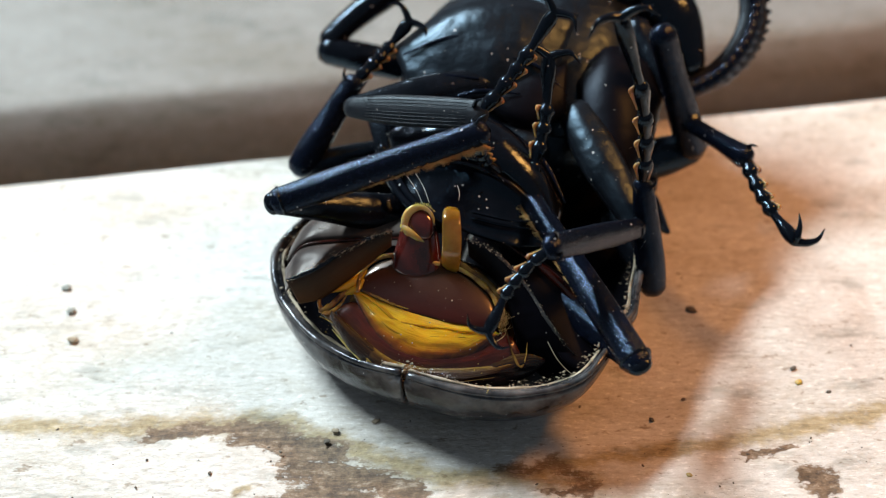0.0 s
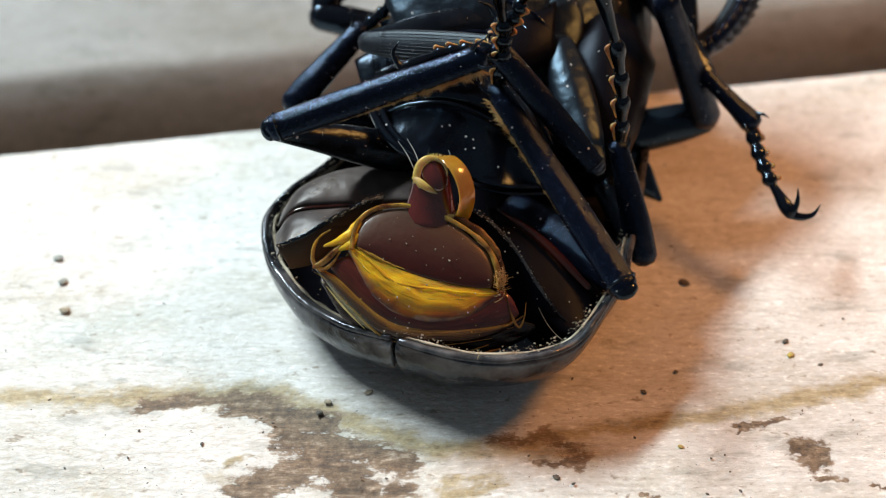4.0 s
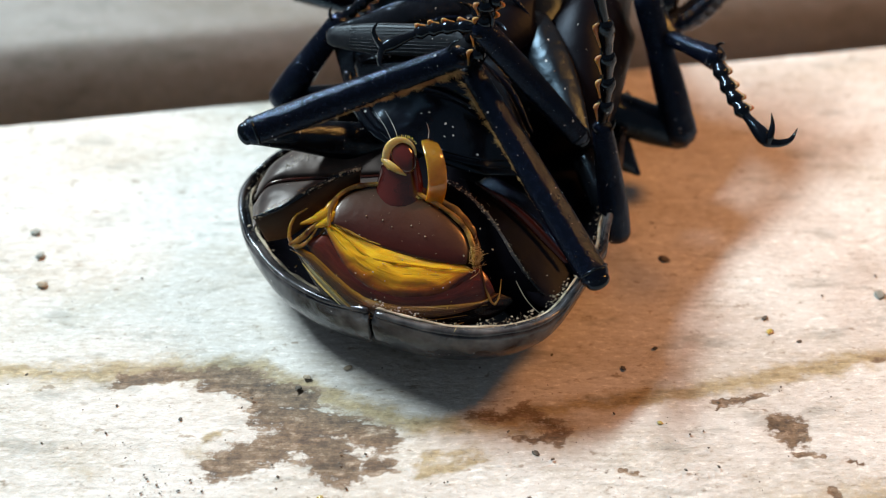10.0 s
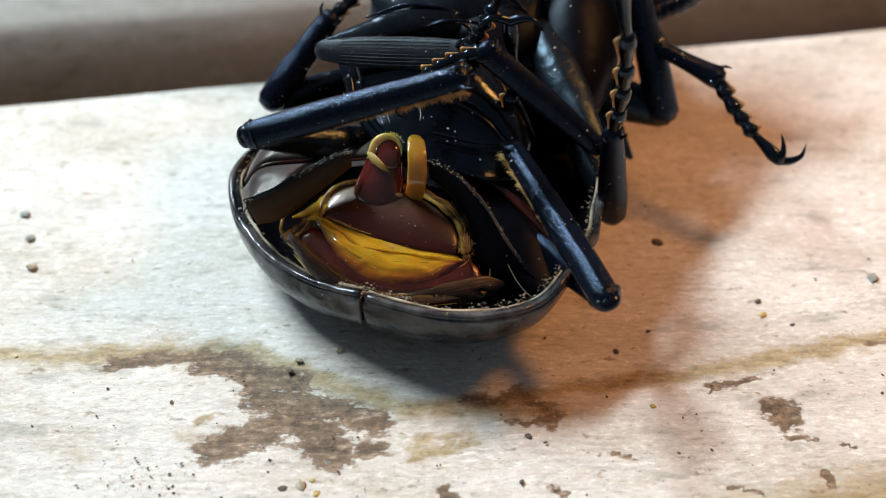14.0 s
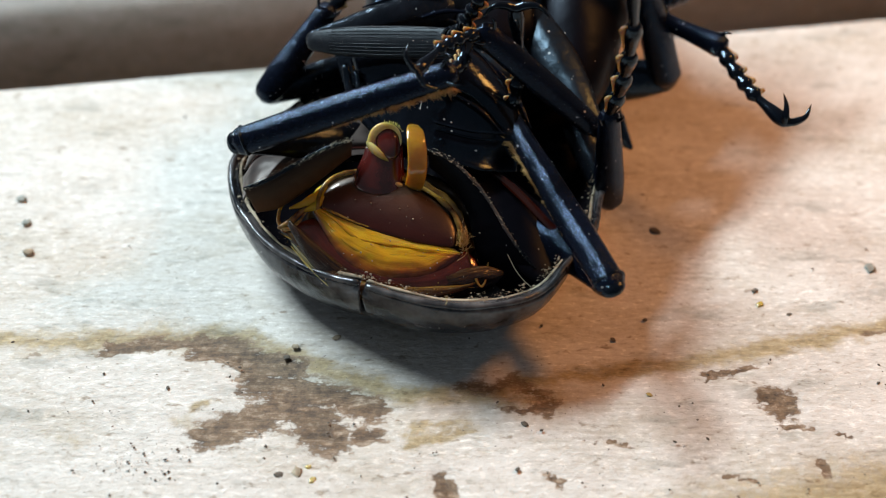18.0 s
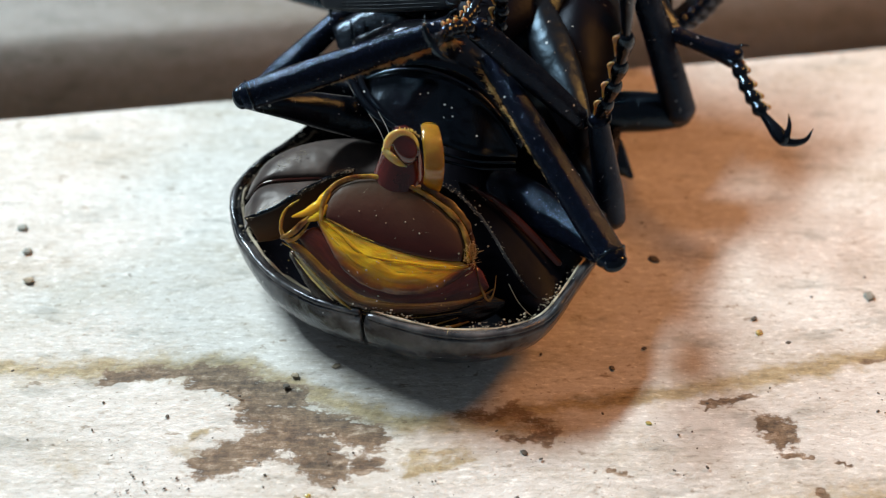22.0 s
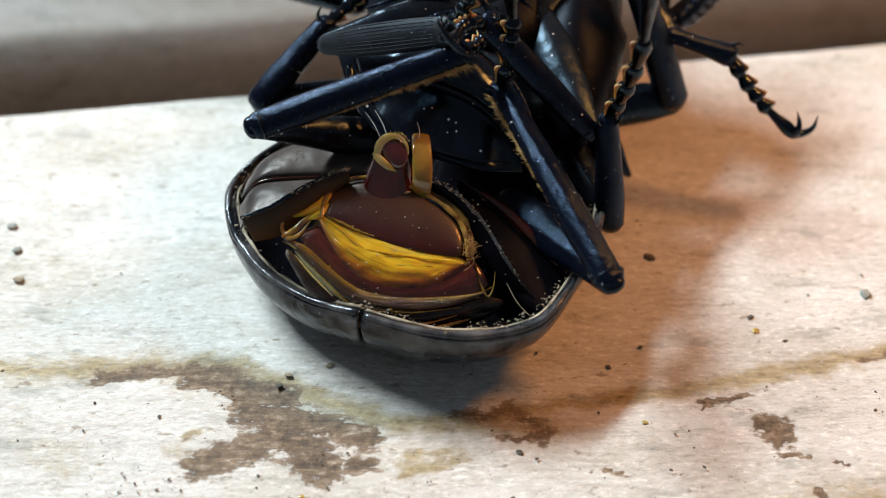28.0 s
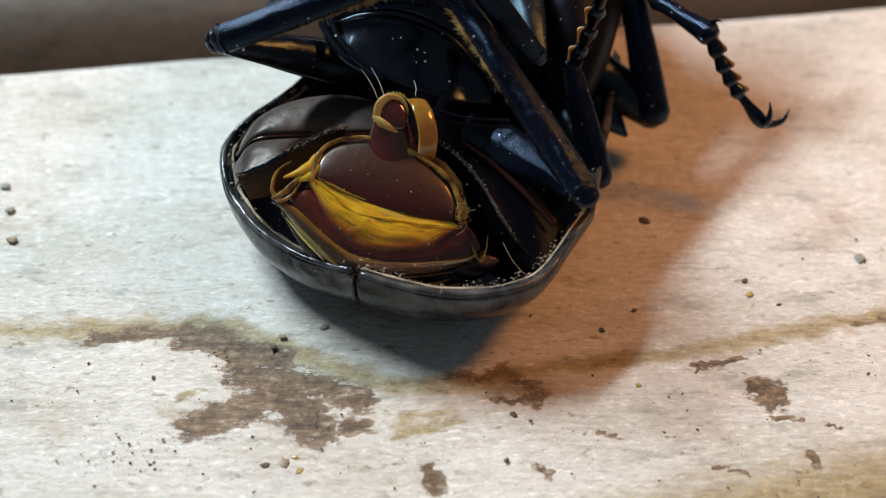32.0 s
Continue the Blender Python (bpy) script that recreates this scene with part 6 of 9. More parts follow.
    walk(MOVING["hind_femur_r"], [(0, aim(7.53, -12.26, -1.66, 2.01, -3.40, -2.59)), (0.5, aim(7.95, -12.11, -1.49, 2.13, -3.45, -2.53)), (1, aim(8.11, -10.79, -2.42, 1.66, -2.54, -2.75)), (1.5, aim(8.07, -11.52, -2.04, 1.96, -3.03, -2.68)), (2, aim(8.12, -11.45, -1.96, 1.96, -3.00, -2.66)), (2.5, aim(8.32, -10.95, -2.30, 1.84, -2.71, -2.71)), (3, aim(8.09, -10.22, -2.69, 1.43, -2.13, -2.77)), (3.5, aim(7.94, -10.22, -2.38, 1.36, -2.07, -2.73)), (5.5, aim(7.35, -9.88, -2.31, 0.94, -1.60, -2.75)), (6, aim(7.29, -9.75, -2.46, 0.85, -1.49, -2.77)), (7, aim(6.69, -10.83, -1.57, 1.12, -2.02, -2.68)), (8, aim(7.00, -10.22, -2.09, 0.97, -1.68, -2.74)), (8.5, aim(6.98, -10.49, -1.49, 1.11, -1.89, -2.67)), (9, aim(7.69, -8.87, -2.98, 0.61, -1.14, -2.77)), (9.5, aim(8.43, -7.07, -5.46, 0.37, -0.96, -2.69)), (10, aim(7.47, -9.53, -3.12, 0.83, -1.43, -2.80)), (11, aim(7.16, -10.03, -2.77, 0.92, -1.61, -2.80)), (11.5, aim(7.08, -11.80, -1.15, 1.68, -2.93, -2.54)), (12, aim(7.54, -12.00, -1.38, 1.93, -3.23, -2.55)), (12.5, aim(7.40, -12.00, -1.37, 1.87, -3.18, -2.56)), (13, aim(7.51, -12.13, -1.52, 1.95, -3.31, -2.57)), (14, aim(7.60, -12.34, -1.75, 2.06, -3.49, -2.61)), (14.5, aim(7.63, -12.30, -1.71, 2.06, -3.47, -2.60)), (16.5, aim(7.88, -12.11, -1.50, 2.11, -3.43, -2.56)), (17, aim(8.23, -11.99, -1.36, 2.23, -3.47, -2.52)), (18, aim(8.16, -12.09, -1.47, 2.23, -3.51, -2.55)), (19, aim(7.93, -12.13, -1.51, 2.14, -3.46, -2.55)), (19.5, aim(8.20, -12.03, -1.40, 2.24, -3.47, -2.51)), (20, aim(8.41, -11.93, -1.29, 2.31, -3.48, -2.47)), (20.5, aim(8.38, -11.70, -1.33, 2.22, -3.30, -2.48)), (21, aim(8.41, -10.89, -1.93, 1.89, -2.71, -2.63)), (22, aim(8.43, -10.68, -2.00, 1.81, -2.58, -2.65)), (22.5, aim(8.64, -10.73, -2.95, 1.92, -2.68, -2.81)), (23, aim(7.55, -12.46, -1.88, 2.09, -3.54, -2.61)), (24, aim(7.27, -12.28, -1.69, 1.91, -3.32, -2.59)), (25, aim(7.77, -11.40, -2.20, 1.79, -2.80, -2.69)), (25.5, aim(7.65, -12.12, -1.51, 2.04, -3.33, -2.54)), (27.5, aim(7.42, -12.10, -1.49, 1.92, -3.24, -2.56)), (28, aim(7.70, -11.94, -1.31, 2.00, -3.23, -2.51)), (28.5, aim(8.48, -11.71, -1.35, 2.27, -3.34, -2.49)), (29, aim(8.54, -11.66, -1.00, 2.31, -3.36, -2.41)), (30, aim(9.94, -7.01, -5.39, 1.33, -1.56, -2.95)), (31, aim(9.71, -6.74, -5.10, 1.00, -1.36, -2.85)), (32, aim(8.25, -10.81, -0.95, 1.82, -2.67, -2.45))])
    walk(MOVING["mid_tibia_b"], [(0, aim(-10.79, 4.29, 6.26, -2.13, 0.32, 8.29)), (0.5, aim(-9.99, 4.56, 6.55, -1.94, -0.35, 8.97)), (1, aim(-9.66, 4.98, 7.03, -2.19, -0.66, 9.71)), (1.5, aim(-10.00, 4.97, 7.02, -2.21, -0.25, 9.61)), (2, aim(-10.06, 5.00, 7.05, -1.90, 0.28, 9.47)), (2.5, aim(-9.40, 4.94, 6.98, -0.88, 0.75, 9.17)), (3, aim(-9.13, 4.81, 6.83, -0.67, 0.52, 9.03)), (3.5, aim(-9.04, 4.52, 6.52, -0.61, 0.16, 8.71)), (5.5, aim(-8.75, 4.87, 6.91, -0.45, 0.24, 8.99)), (6, aim(-8.93, 5.19, 7.25, -0.65, 0.50, 9.31)), (7, aim(-9.32, 5.18, 7.25, -0.84, 0.84, 9.25)), (8, aim(-9.61, 4.54, 6.54, -0.95, 0.53, 8.51)), (8.5, aim(-9.46, 4.37, 6.35, -0.72, 0.52, 8.28)), (9, aim(-9.65, 4.27, 6.23, -0.83, 0.59, 8.12)), (9.5, aim(-9.95, 4.20, 6.15, -1.08, 0.64, 8.01)), (10, aim(-9.64, 4.13, 6.09, -0.71, 0.72, 7.90)), (11, aim(-10.04, 4.29, 6.26, -0.96, 1.20, 7.91)), (11.5, aim(-9.96, 4.11, 6.06, -0.84, 1.13, 7.67)), (12, aim(-9.94, 3.95, 5.88, -0.76, 1.09, 7.45)), (12.5, aim(-9.93, 3.93, 5.86, -0.69, 1.27, 7.33)), (13, aim(-10.21, 3.91, 5.84, -0.88, 1.45, 7.19)), (14, aim(-10.48, 3.65, 5.55, -1.24, 0.99, 7.11)), (14.5, aim(-10.75, 3.50, 5.38, -1.55, 0.78, 7.02)), (16.5, aim(-10.91, 3.35, 5.22, -1.88, 0.32, 7.20)), (17, aim(-10.77, 3.54, 5.42, -1.78, 0.41, 7.46)), (18, aim(-10.80, 3.61, 5.51, -1.88, 0.38, 7.68)), (19, aim(-10.82, 3.52, 5.41, -1.97, 0.17, 7.70)), (19.5, aim(-10.71, 3.61, 5.50, -1.97, 0.08, 7.94)), (20, aim(-10.59, 4.16, 6.11, -1.94, 0.46, 8.65)), (20.5, aim(-10.42, 4.50, 6.49, -1.87, 0.66, 9.13)), (21, aim(-10.12, 4.80, 6.83, -1.67, 0.82, 9.58)), (22, aim(-9.97, 4.94, 6.98, -1.69, 0.78, 9.97)), (22.5, aim(-10.30, 4.56, 6.56, -2.11, 0.36, 9.75)), (23, aim(-9.81, 4.16, 6.11, -1.72, -0.08, 9.49)), (24, aim(-9.87, 4.25, 6.22, -1.93, -0.09, 9.81)), (25, aim(-9.98, 3.69, 5.60, -2.23, -0.78, 9.43)), (25.5, aim(-10.06, 3.46, 5.33, -2.41, -1.05, 9.33)), (27.5, aim(-10.16, 3.69, 5.59, -2.27, -0.50, 9.47)), (28, aim(-10.33, 3.48, 5.36, -2.40, -0.66, 9.20)), (28.5, aim(-10.25, 3.55, 5.44, -2.34, -0.63, 9.28)), (29, aim(-10.11, 3.58, 5.47, -2.19, -0.60, 9.29)), (30, aim(-10.05, 3.60, 5.50, -2.17, -0.65, 9.31)), (31, aim(-9.45, 3.76, 5.67, -1.53, -0.49, 9.41)), (32, aim(-9.34, 3.85, 5.77, -1.36, -0.34, 9.45))])
    walk(MOVING["mid_tarsus_b"], [(0, aim(-2.13, 0.32, 8.29, 2.65, 3.11, 14.07)), (0.5, aim(-1.94, -0.35, 8.97, 3.46, 2.15, 14.32)), (1, aim(-2.19, -0.66, 9.71, 3.55, 0.02, 15.23)), (1.5, aim(-2.21, -0.25, 9.61, 2.49, -1.28, 16.01)), (2, aim(-1.90, 0.28, 9.47, 1.85, -1.67, 16.26)), (2.5, aim(-0.88, 0.75, 9.17, 1.90, -1.89, 16.19)), (3, aim(-0.67, 0.52, 9.03, 1.99, -2.24, 16.05)), (3.5, aim(-0.61, 0.16, 8.71, 1.95, -2.67, 15.74)), (5.5, aim(-0.45, 0.24, 8.99, 1.78, -2.96, 15.98)), (6, aim(-0.65, 0.50, 9.31, 1.50, -2.78, 16.28)), (7, aim(-0.84, 0.84, 9.25, 1.40, -2.34, 16.24)), (8, aim(-0.95, 0.53, 8.51, 1.33, -2.56, 15.52)), (8.5, aim(-0.72, 0.52, 8.28, 1.57, -2.55, 15.30)), (9, aim(-0.83, 0.59, 8.12, 1.47, -2.47, 15.15)), (9.5, aim(-1.08, 0.64, 8.01, 1.25, -2.33, 15.06)), (10, aim(-0.71, 0.72, 7.90, 1.64, -2.18, 14.98)), (11, aim(-0.96, 1.20, 7.91, 1.49, -1.59, 14.99)), (11.5, aim(-0.84, 1.13, 7.67, 1.61, -1.58, 14.79)), (12, aim(-0.76, 1.09, 7.45, 1.67, -1.54, 14.61)), (12.5, aim(-0.69, 1.27, 7.33, 1.79, -1.32, 14.49)), (13, aim(-0.88, 1.45, 7.19, 1.64, -1.09, 14.35)), (14, aim(-1.24, 0.99, 7.11, 1.29, -1.51, 14.28)), (14.5, aim(-1.55, 0.78, 7.02, 1.00, -1.69, 14.19)), (16.5, aim(-1.88, 0.32, 7.20, 0.66, -2.17, 14.37)), (17, aim(-1.78, 0.41, 7.46, 0.75, -2.15, 14.61)), (18, aim(-1.88, 0.38, 7.68, 0.68, -2.16, 14.83)), (19, aim(-1.97, 0.17, 7.70, 0.59, -2.43, 14.82)), (19.5, aim(-1.97, 0.08, 7.94, 0.56, -2.63, 15.03)), (20, aim(-1.94, 0.46, 8.65, 0.57, -2.40, 15.68)), (20.5, aim(-1.87, 0.66, 9.13, 0.62, -2.31, 16.12)), (21, aim(-1.67, 0.82, 9.58, 0.80, -2.25, 16.54)), (22, aim(-1.69, 0.78, 9.97, 0.78, -2.37, 16.90)), (22.5, aim(-2.11, 0.36, 9.75, 0.35, -2.68, 16.73)), (23, aim(-1.72, -0.08, 9.49, 0.73, -3.02, 16.52)), (24, aim(-1.93, -0.09, 9.81, 0.55, -3.07, 16.80)), (25, aim(-2.23, -0.78, 9.43, 0.23, -3.79, 16.43)), (25.5, aim(-2.41, -1.05, 9.33, 0.03, -4.01, 16.35)), (27.5, aim(-2.27, -0.50, 9.47, 0.21, -3.39, 16.50)), (28, aim(-2.40, -0.66, 9.20, 0.06, -3.60, 16.22)), (28.5, aim(-2.34, -0.63, 9.28, 0.10, -3.60, 16.29)), (29, aim(-2.19, -0.60, 9.29, 0.26, -3.59, 16.29)), (30, aim(-2.17, -0.65, 9.31, 0.24, -3.73, 16.30)), (31, aim(-1.53, -0.49, 9.41, 0.92, -3.62, 16.35)), (32, aim(-1.36, -0.34, 9.45, 1.16, -3.48, 16.36))])
    walk(MOVING["mid_femur_b"], [(0, aim(-10.83, 4.71, 5.98, -1.39, 7.24, 6.10)), (0.5, aim(-10.03, 4.98, 6.28, -0.58, 7.48, 6.14)), (1, aim(-9.71, 5.41, 6.76, -0.19, 7.59, 6.13)), (1.5, aim(-10.04, 5.40, 6.74, -0.51, 7.50, 6.14)), (2, aim(-10.10, 5.43, 6.78, -0.56, 7.49, 6.16)), (2.5, aim(-9.43, 5.37, 6.71, 0.06, 7.66, 6.14)), (3, aim(-9.17, 5.24, 6.57, 0.28, 7.74, 6.15)), (3.5, aim(-9.07, 4.95, 6.25, 0.29, 7.77, 6.18)), (5.5, aim(-8.79, 5.31, 6.64, 0.64, 7.86, 6.13)), (6, aim(-8.97, 5.62, 6.99, 0.53, 7.78, 6.09)), (7, aim(-9.36, 5.61, 6.98, 0.16, 7.68, 6.11)), (8, aim(-9.65, 4.97, 6.27, -0.23, 7.61, 6.17)), (8.5, aim(-9.50, 4.80, 6.08, -0.14, 7.65, 6.18)), (9, aim(-9.69, 4.70, 5.96, -0.35, 7.59, 6.19)), (9.5, aim(-9.99, 4.62, 5.88, -0.64, 7.48, 6.16)), (10, aim(-9.68, 4.56, 5.81, -0.37, 7.55, 6.16)), (11, aim(-10.09, 4.72, 5.98, -0.70, 7.45, 6.14)), (11.5, aim(-10.01, 4.53, 5.78, -0.67, 7.44, 6.12)), (12, aim(-9.98, 4.37, 5.60, -0.69, 7.41, 6.10)), (12.5, aim(-9.98, 4.35, 5.58, -0.70, 7.41, 6.10)), (13, aim(-10.25, 4.33, 5.56, -0.95, 7.33, 6.08)), (14, aim(-10.52, 4.07, 5.26, -1.28, 7.19, 6.03)), (14.5, aim(-10.80, 3.91, 5.09, -1.58, 7.08, 5.98)), (16.5, aim(-10.96, 3.77, 4.93, -1.78, 7.00, 5.94)), (17, aim(-10.82, 3.95, 5.14, -1.59, 7.09, 6.00)), (18, aim(-10.85, 4.03, 5.22, -1.59, 7.09, 6.00)), (19, aim(-10.87, 3.94, 5.13, -1.64, 7.08, 6.00)), (19.5, aim(-10.75, 4.03, 5.22, -1.52, 7.14, 6.03)), (20, aim(-10.63, 4.58, 5.84, -1.24, 7.30, 6.13)), (20.5, aim(-10.47, 4.92, 6.22, -1.00, 7.40, 6.18)), (21, aim(-10.16, 5.23, 6.56, -0.65, 7.51, 6.20)), (22, aim(-10.01, 5.37, 6.71, -0.49, 7.55, 6.20)), (22.5, aim(-10.34, 4.99, 6.29, -0.86, 7.43, 6.17)), (23, aim(-9.85, 4.58, 5.84, -0.51, 7.49, 6.14)), (24, aim(-9.91, 4.68, 5.94, -0.54, 7.49, 6.14)), (25, aim(-10.01, 4.12, 5.32, -0.83, 7.39, 6.12)), (25.5, aim(-10.10, 3.88, 5.06, -0.99, 7.30, 6.08)), (27.5, aim(-10.20, 4.10, 5.31, -0.98, 7.31, 6.08)), (28, aim(-10.37, 3.90, 5.08, -1.22, 7.22, 6.06)), (28.5, aim(-10.29, 3.98, 5.16, -1.12, 7.27, 6.08)), (29, aim(-10.15, 4.00, 5.19, -0.99, 7.32, 6.10)), (30, aim(-10.08, 4.03, 5.22, -0.93, 7.35, 6.12)), (31, aim(-9.49, 4.19, 5.40, -0.35, 7.60, 6.20)), (32, aim(-9.39, 4.28, 5.50, -0.24, 7.66, 6.23))])
    walk(MOVING["mid_tibia_m"], [(0, aim(8.24, -3.23, 1.64, 2.03, -10.08, 5.78)), (0.5, aim(7.72, -3.26, 1.60, 0.66, -8.71, 6.42)), (1, aim(7.59, -3.27, 1.60, 0.40, -7.66, 7.24)), (1.5, aim(8.43, -3.14, 1.74, 1.40, -9.33, 5.60)), (2, aim(8.25, -3.22, 1.66, 1.08, -8.89, 6.04)), (2.5, aim(6.93, -3.45, 1.39, 0.52, 1.03, 7.84)), (3, aim(6.41, -3.41, 1.44, 0.17, 1.08, 8.05)), (3.5, aim(6.45, -3.21, 1.67, 0.03, 0.15, 8.75)), (5.5, aim(6.00, -3.09, 1.80, -0.23, -1.70, 9.68)), (6, aim(6.13, -3.22, 1.65, -0.19, -1.84, 9.45)), (7, aim(6.33, -3.13, 1.76, 0.13, 0.35, 8.97)), (8, aim(6.24, -2.76, 2.16, -0.09, -1.44, 9.96)), (8.5, aim(6.07, -2.77, 2.15, -0.01, -2.08, 10.24)), (9, aim(6.25, -2.83, 2.09, -0.22, -1.32, 9.74)), (9.5, aim(6.92, -2.52, 2.43, -0.32, 0.42, 8.88)), (10, aim(6.68, -2.41, 2.55, 0.08, -1.15, 10.14)), (11, aim(6.42, -2.37, 2.60, -0.13, -1.47, 10.28)), (11.5, aim(6.83, -2.17, 2.82, -0.06, -2.06, 10.25)), (12, aim(7.15, -2.23, 2.75, -0.02, -2.12, 9.91)), (12.5, aim(7.09, -2.37, 2.60, 0.22, -2.81, 10.03)), (13, aim(7.25, -2.44, 2.52, 0.21, -2.96, 9.79)), (14, aim(7.50, -2.52, 2.43, 0.16, -1.97, 9.39)), (14.5, aim(7.47, -2.49, 2.46, 0.22, -1.97, 9.52)), (16.5, aim(7.76, -2.07, 2.93, 0.36, -2.36, 9.85)), (17, aim(7.50, -1.75, 3.28, 0.22, -3.26, 10.17)), (18, aim(7.56, -2.05, 2.95, 0.22, -1.81, 9.93)), (19, aim(7.36, -2.08, 2.92, -0.03, -2.35, 9.86)), (19.5, aim(7.37, -2.12, 2.88, -0.06, -2.47, 9.76)), (20, aim(7.21, -2.31, 2.67, -0.26, -2.48, 9.51)), (20.5, aim(6.94, -2.49, 2.47, -0.42, -2.23, 9.42)), (21, aim(6.74, -2.55, 2.40, -0.55, -1.84, 9.40)), (22, aim(6.77, -2.40, 2.57, -0.23, -3.06, 9.87)), (22.5, aim(7.40, -2.32, 2.65, -0.45, 1.38, 7.87)), (23, aim(7.06, -2.24, 2.74, -0.12, 0.10, 9.49)), (24, aim(6.91, -2.31, 2.66, 0.24, -1.63, 10.26)), (25, aim(6.89, -2.36, 2.61, -0.09, -2.84, 9.94)), (25.5, aim(7.14, -2.26, 2.72, -0.24, -1.86, 9.65)), (27.5, aim(6.81, -2.34, 2.63, 0.39, -0.15, 10.16)), (28, aim(7.01, -2.28, 2.70, 0.11, -0.86, 9.98)), (28.5, aim(7.02, -2.22, 2.76, -0.00, -0.68, 9.90)), (29, aim(6.71, -2.21, 2.78, 0.29, -1.63, 10.60)), (30, aim(6.95, -2.01, 3.00, -0.05, -1.30, 10.29)), (31, aim(6.13, -2.11, 2.89, -0.15, -2.17, 10.83)), (32, aim(5.58, -2.07, 2.94, -0.46, -1.98, 11.07))])
    walk(MOVING["mid_tarsus_m"], [(0, aim(2.03, -10.08, 5.78, -1.75, -13.48, 2.23)), (0.5, aim(0.66, -8.71, 6.42, -3.36, -13.41, 6.13)), (1, aim(0.40, -7.66, 7.24, -4.72, -10.05, 4.70)), (1.5, aim(1.40, -9.33, 5.60, -2.53, -13.58, 3.37)), (2, aim(1.08, -8.89, 6.04, -3.53, -11.73, 3.02)), (2.5, aim(0.52, 1.03, 7.84, -5.43, -0.13, 6.54)), (3, aim(0.17, 1.08, 8.05, -5.85, 0.05, 6.92)), (3.5, aim(0.03, 0.15, 8.75, -6.02, -0.79, 7.79)), (5.5, aim(-0.23, -1.70, 9.68, -5.82, -4.19, 10.65)), (6, aim(-0.19, -1.84, 9.45, -5.95, -3.61, 10.91)), (7, aim(0.13, 0.35, 8.97, -5.69, -1.41, 10.18)), (8, aim(-0.09, -1.44, 9.96, -5.65, -3.84, 11.32)), (8.5, aim(-0.01, -2.08, 10.24, -5.46, -4.69, 11.61)), (9, aim(-0.22, -1.32, 9.74, -5.70, -3.94, 10.99)), (9.5, aim(-0.32, 0.42, 8.88, -6.30, -1.22, 8.99)), (10, aim(0.08, -1.15, 10.14, -6.00, -2.03, 9.29)), (11, aim(-0.13, -1.47, 10.28, -6.09, -3.19, 10.16)), (11.5, aim(-0.06, -2.06, 10.25, -5.69, -4.52, 9.44)), (12, aim(-0.02, -2.12, 9.91, -5.40, -4.07, 7.51)), (12.5, aim(0.22, -2.81, 10.03, -5.24, -4.70, 7.77)), (13, aim(0.21, -2.96, 9.79, -5.32, -4.79, 7.66)), (14, aim(0.16, -1.97, 9.39, -5.33, -3.81, 7.18)), (14.5, aim(0.22, -1.97, 9.52, -5.26, -3.83, 7.27)), (16.5, aim(0.36, -2.36, 9.85, -4.75, -5.65, 8.62)), (17, aim(0.22, -3.26, 10.17, -4.44, -7.33, 9.80)), (18, aim(0.22, -1.81, 9.93, -3.77, -6.53, 10.46)), (19, aim(-0.03, -2.35, 9.86, -3.25, -7.48, 11.16)), (19.5, aim(-0.06, -2.47, 9.76, -3.32, -7.59, 11.02)), (20, aim(-0.26, -2.48, 9.51, -3.48, -7.49, 11.24)), (20.5, aim(-0.42, -2.23, 9.42, -3.42, -7.33, 11.28)), (21, aim(-0.55, -1.84, 9.40, -3.31, -7.02, 11.37)), (22, aim(-0.23, -3.06, 9.87, -2.92, -8.19, 12.10)), (22.5, aim(-0.45, 1.38, 7.87, -3.29, -3.65, 10.12)), (23, aim(-0.12, 0.10, 9.49, -2.86, -4.91, 11.90)), (24, aim(0.24, -1.63, 10.26, -2.38, -6.71, 12.68)), (25, aim(-0.09, -2.84, 9.94, -2.61, -7.96, 12.35)), (25.5, aim(-0.24, -1.86, 9.65, -2.76, -7.00, 12.03)), (27.5, aim(0.39, -0.15, 10.16, -1.94, -5.48, 12.29)), (28, aim(0.11, -0.86, 9.98, -2.16, -6.24, 12.06)), (28.5, aim(-0.00, -0.68, 9.90, -2.30, -6.07, 11.92)), (29, aim(0.29, -1.63, 10.60, -2.00, -7.04, 12.58)), (30, aim(-0.05, -1.30, 10.29, -2.40, -6.73, 12.14)), (31, aim(-0.15, -2.17, 10.83, -2.31, -7.67, 12.70)), (32, aim(-0.46, -1.98, 11.07, -2.44, -7.55, 12.93))])
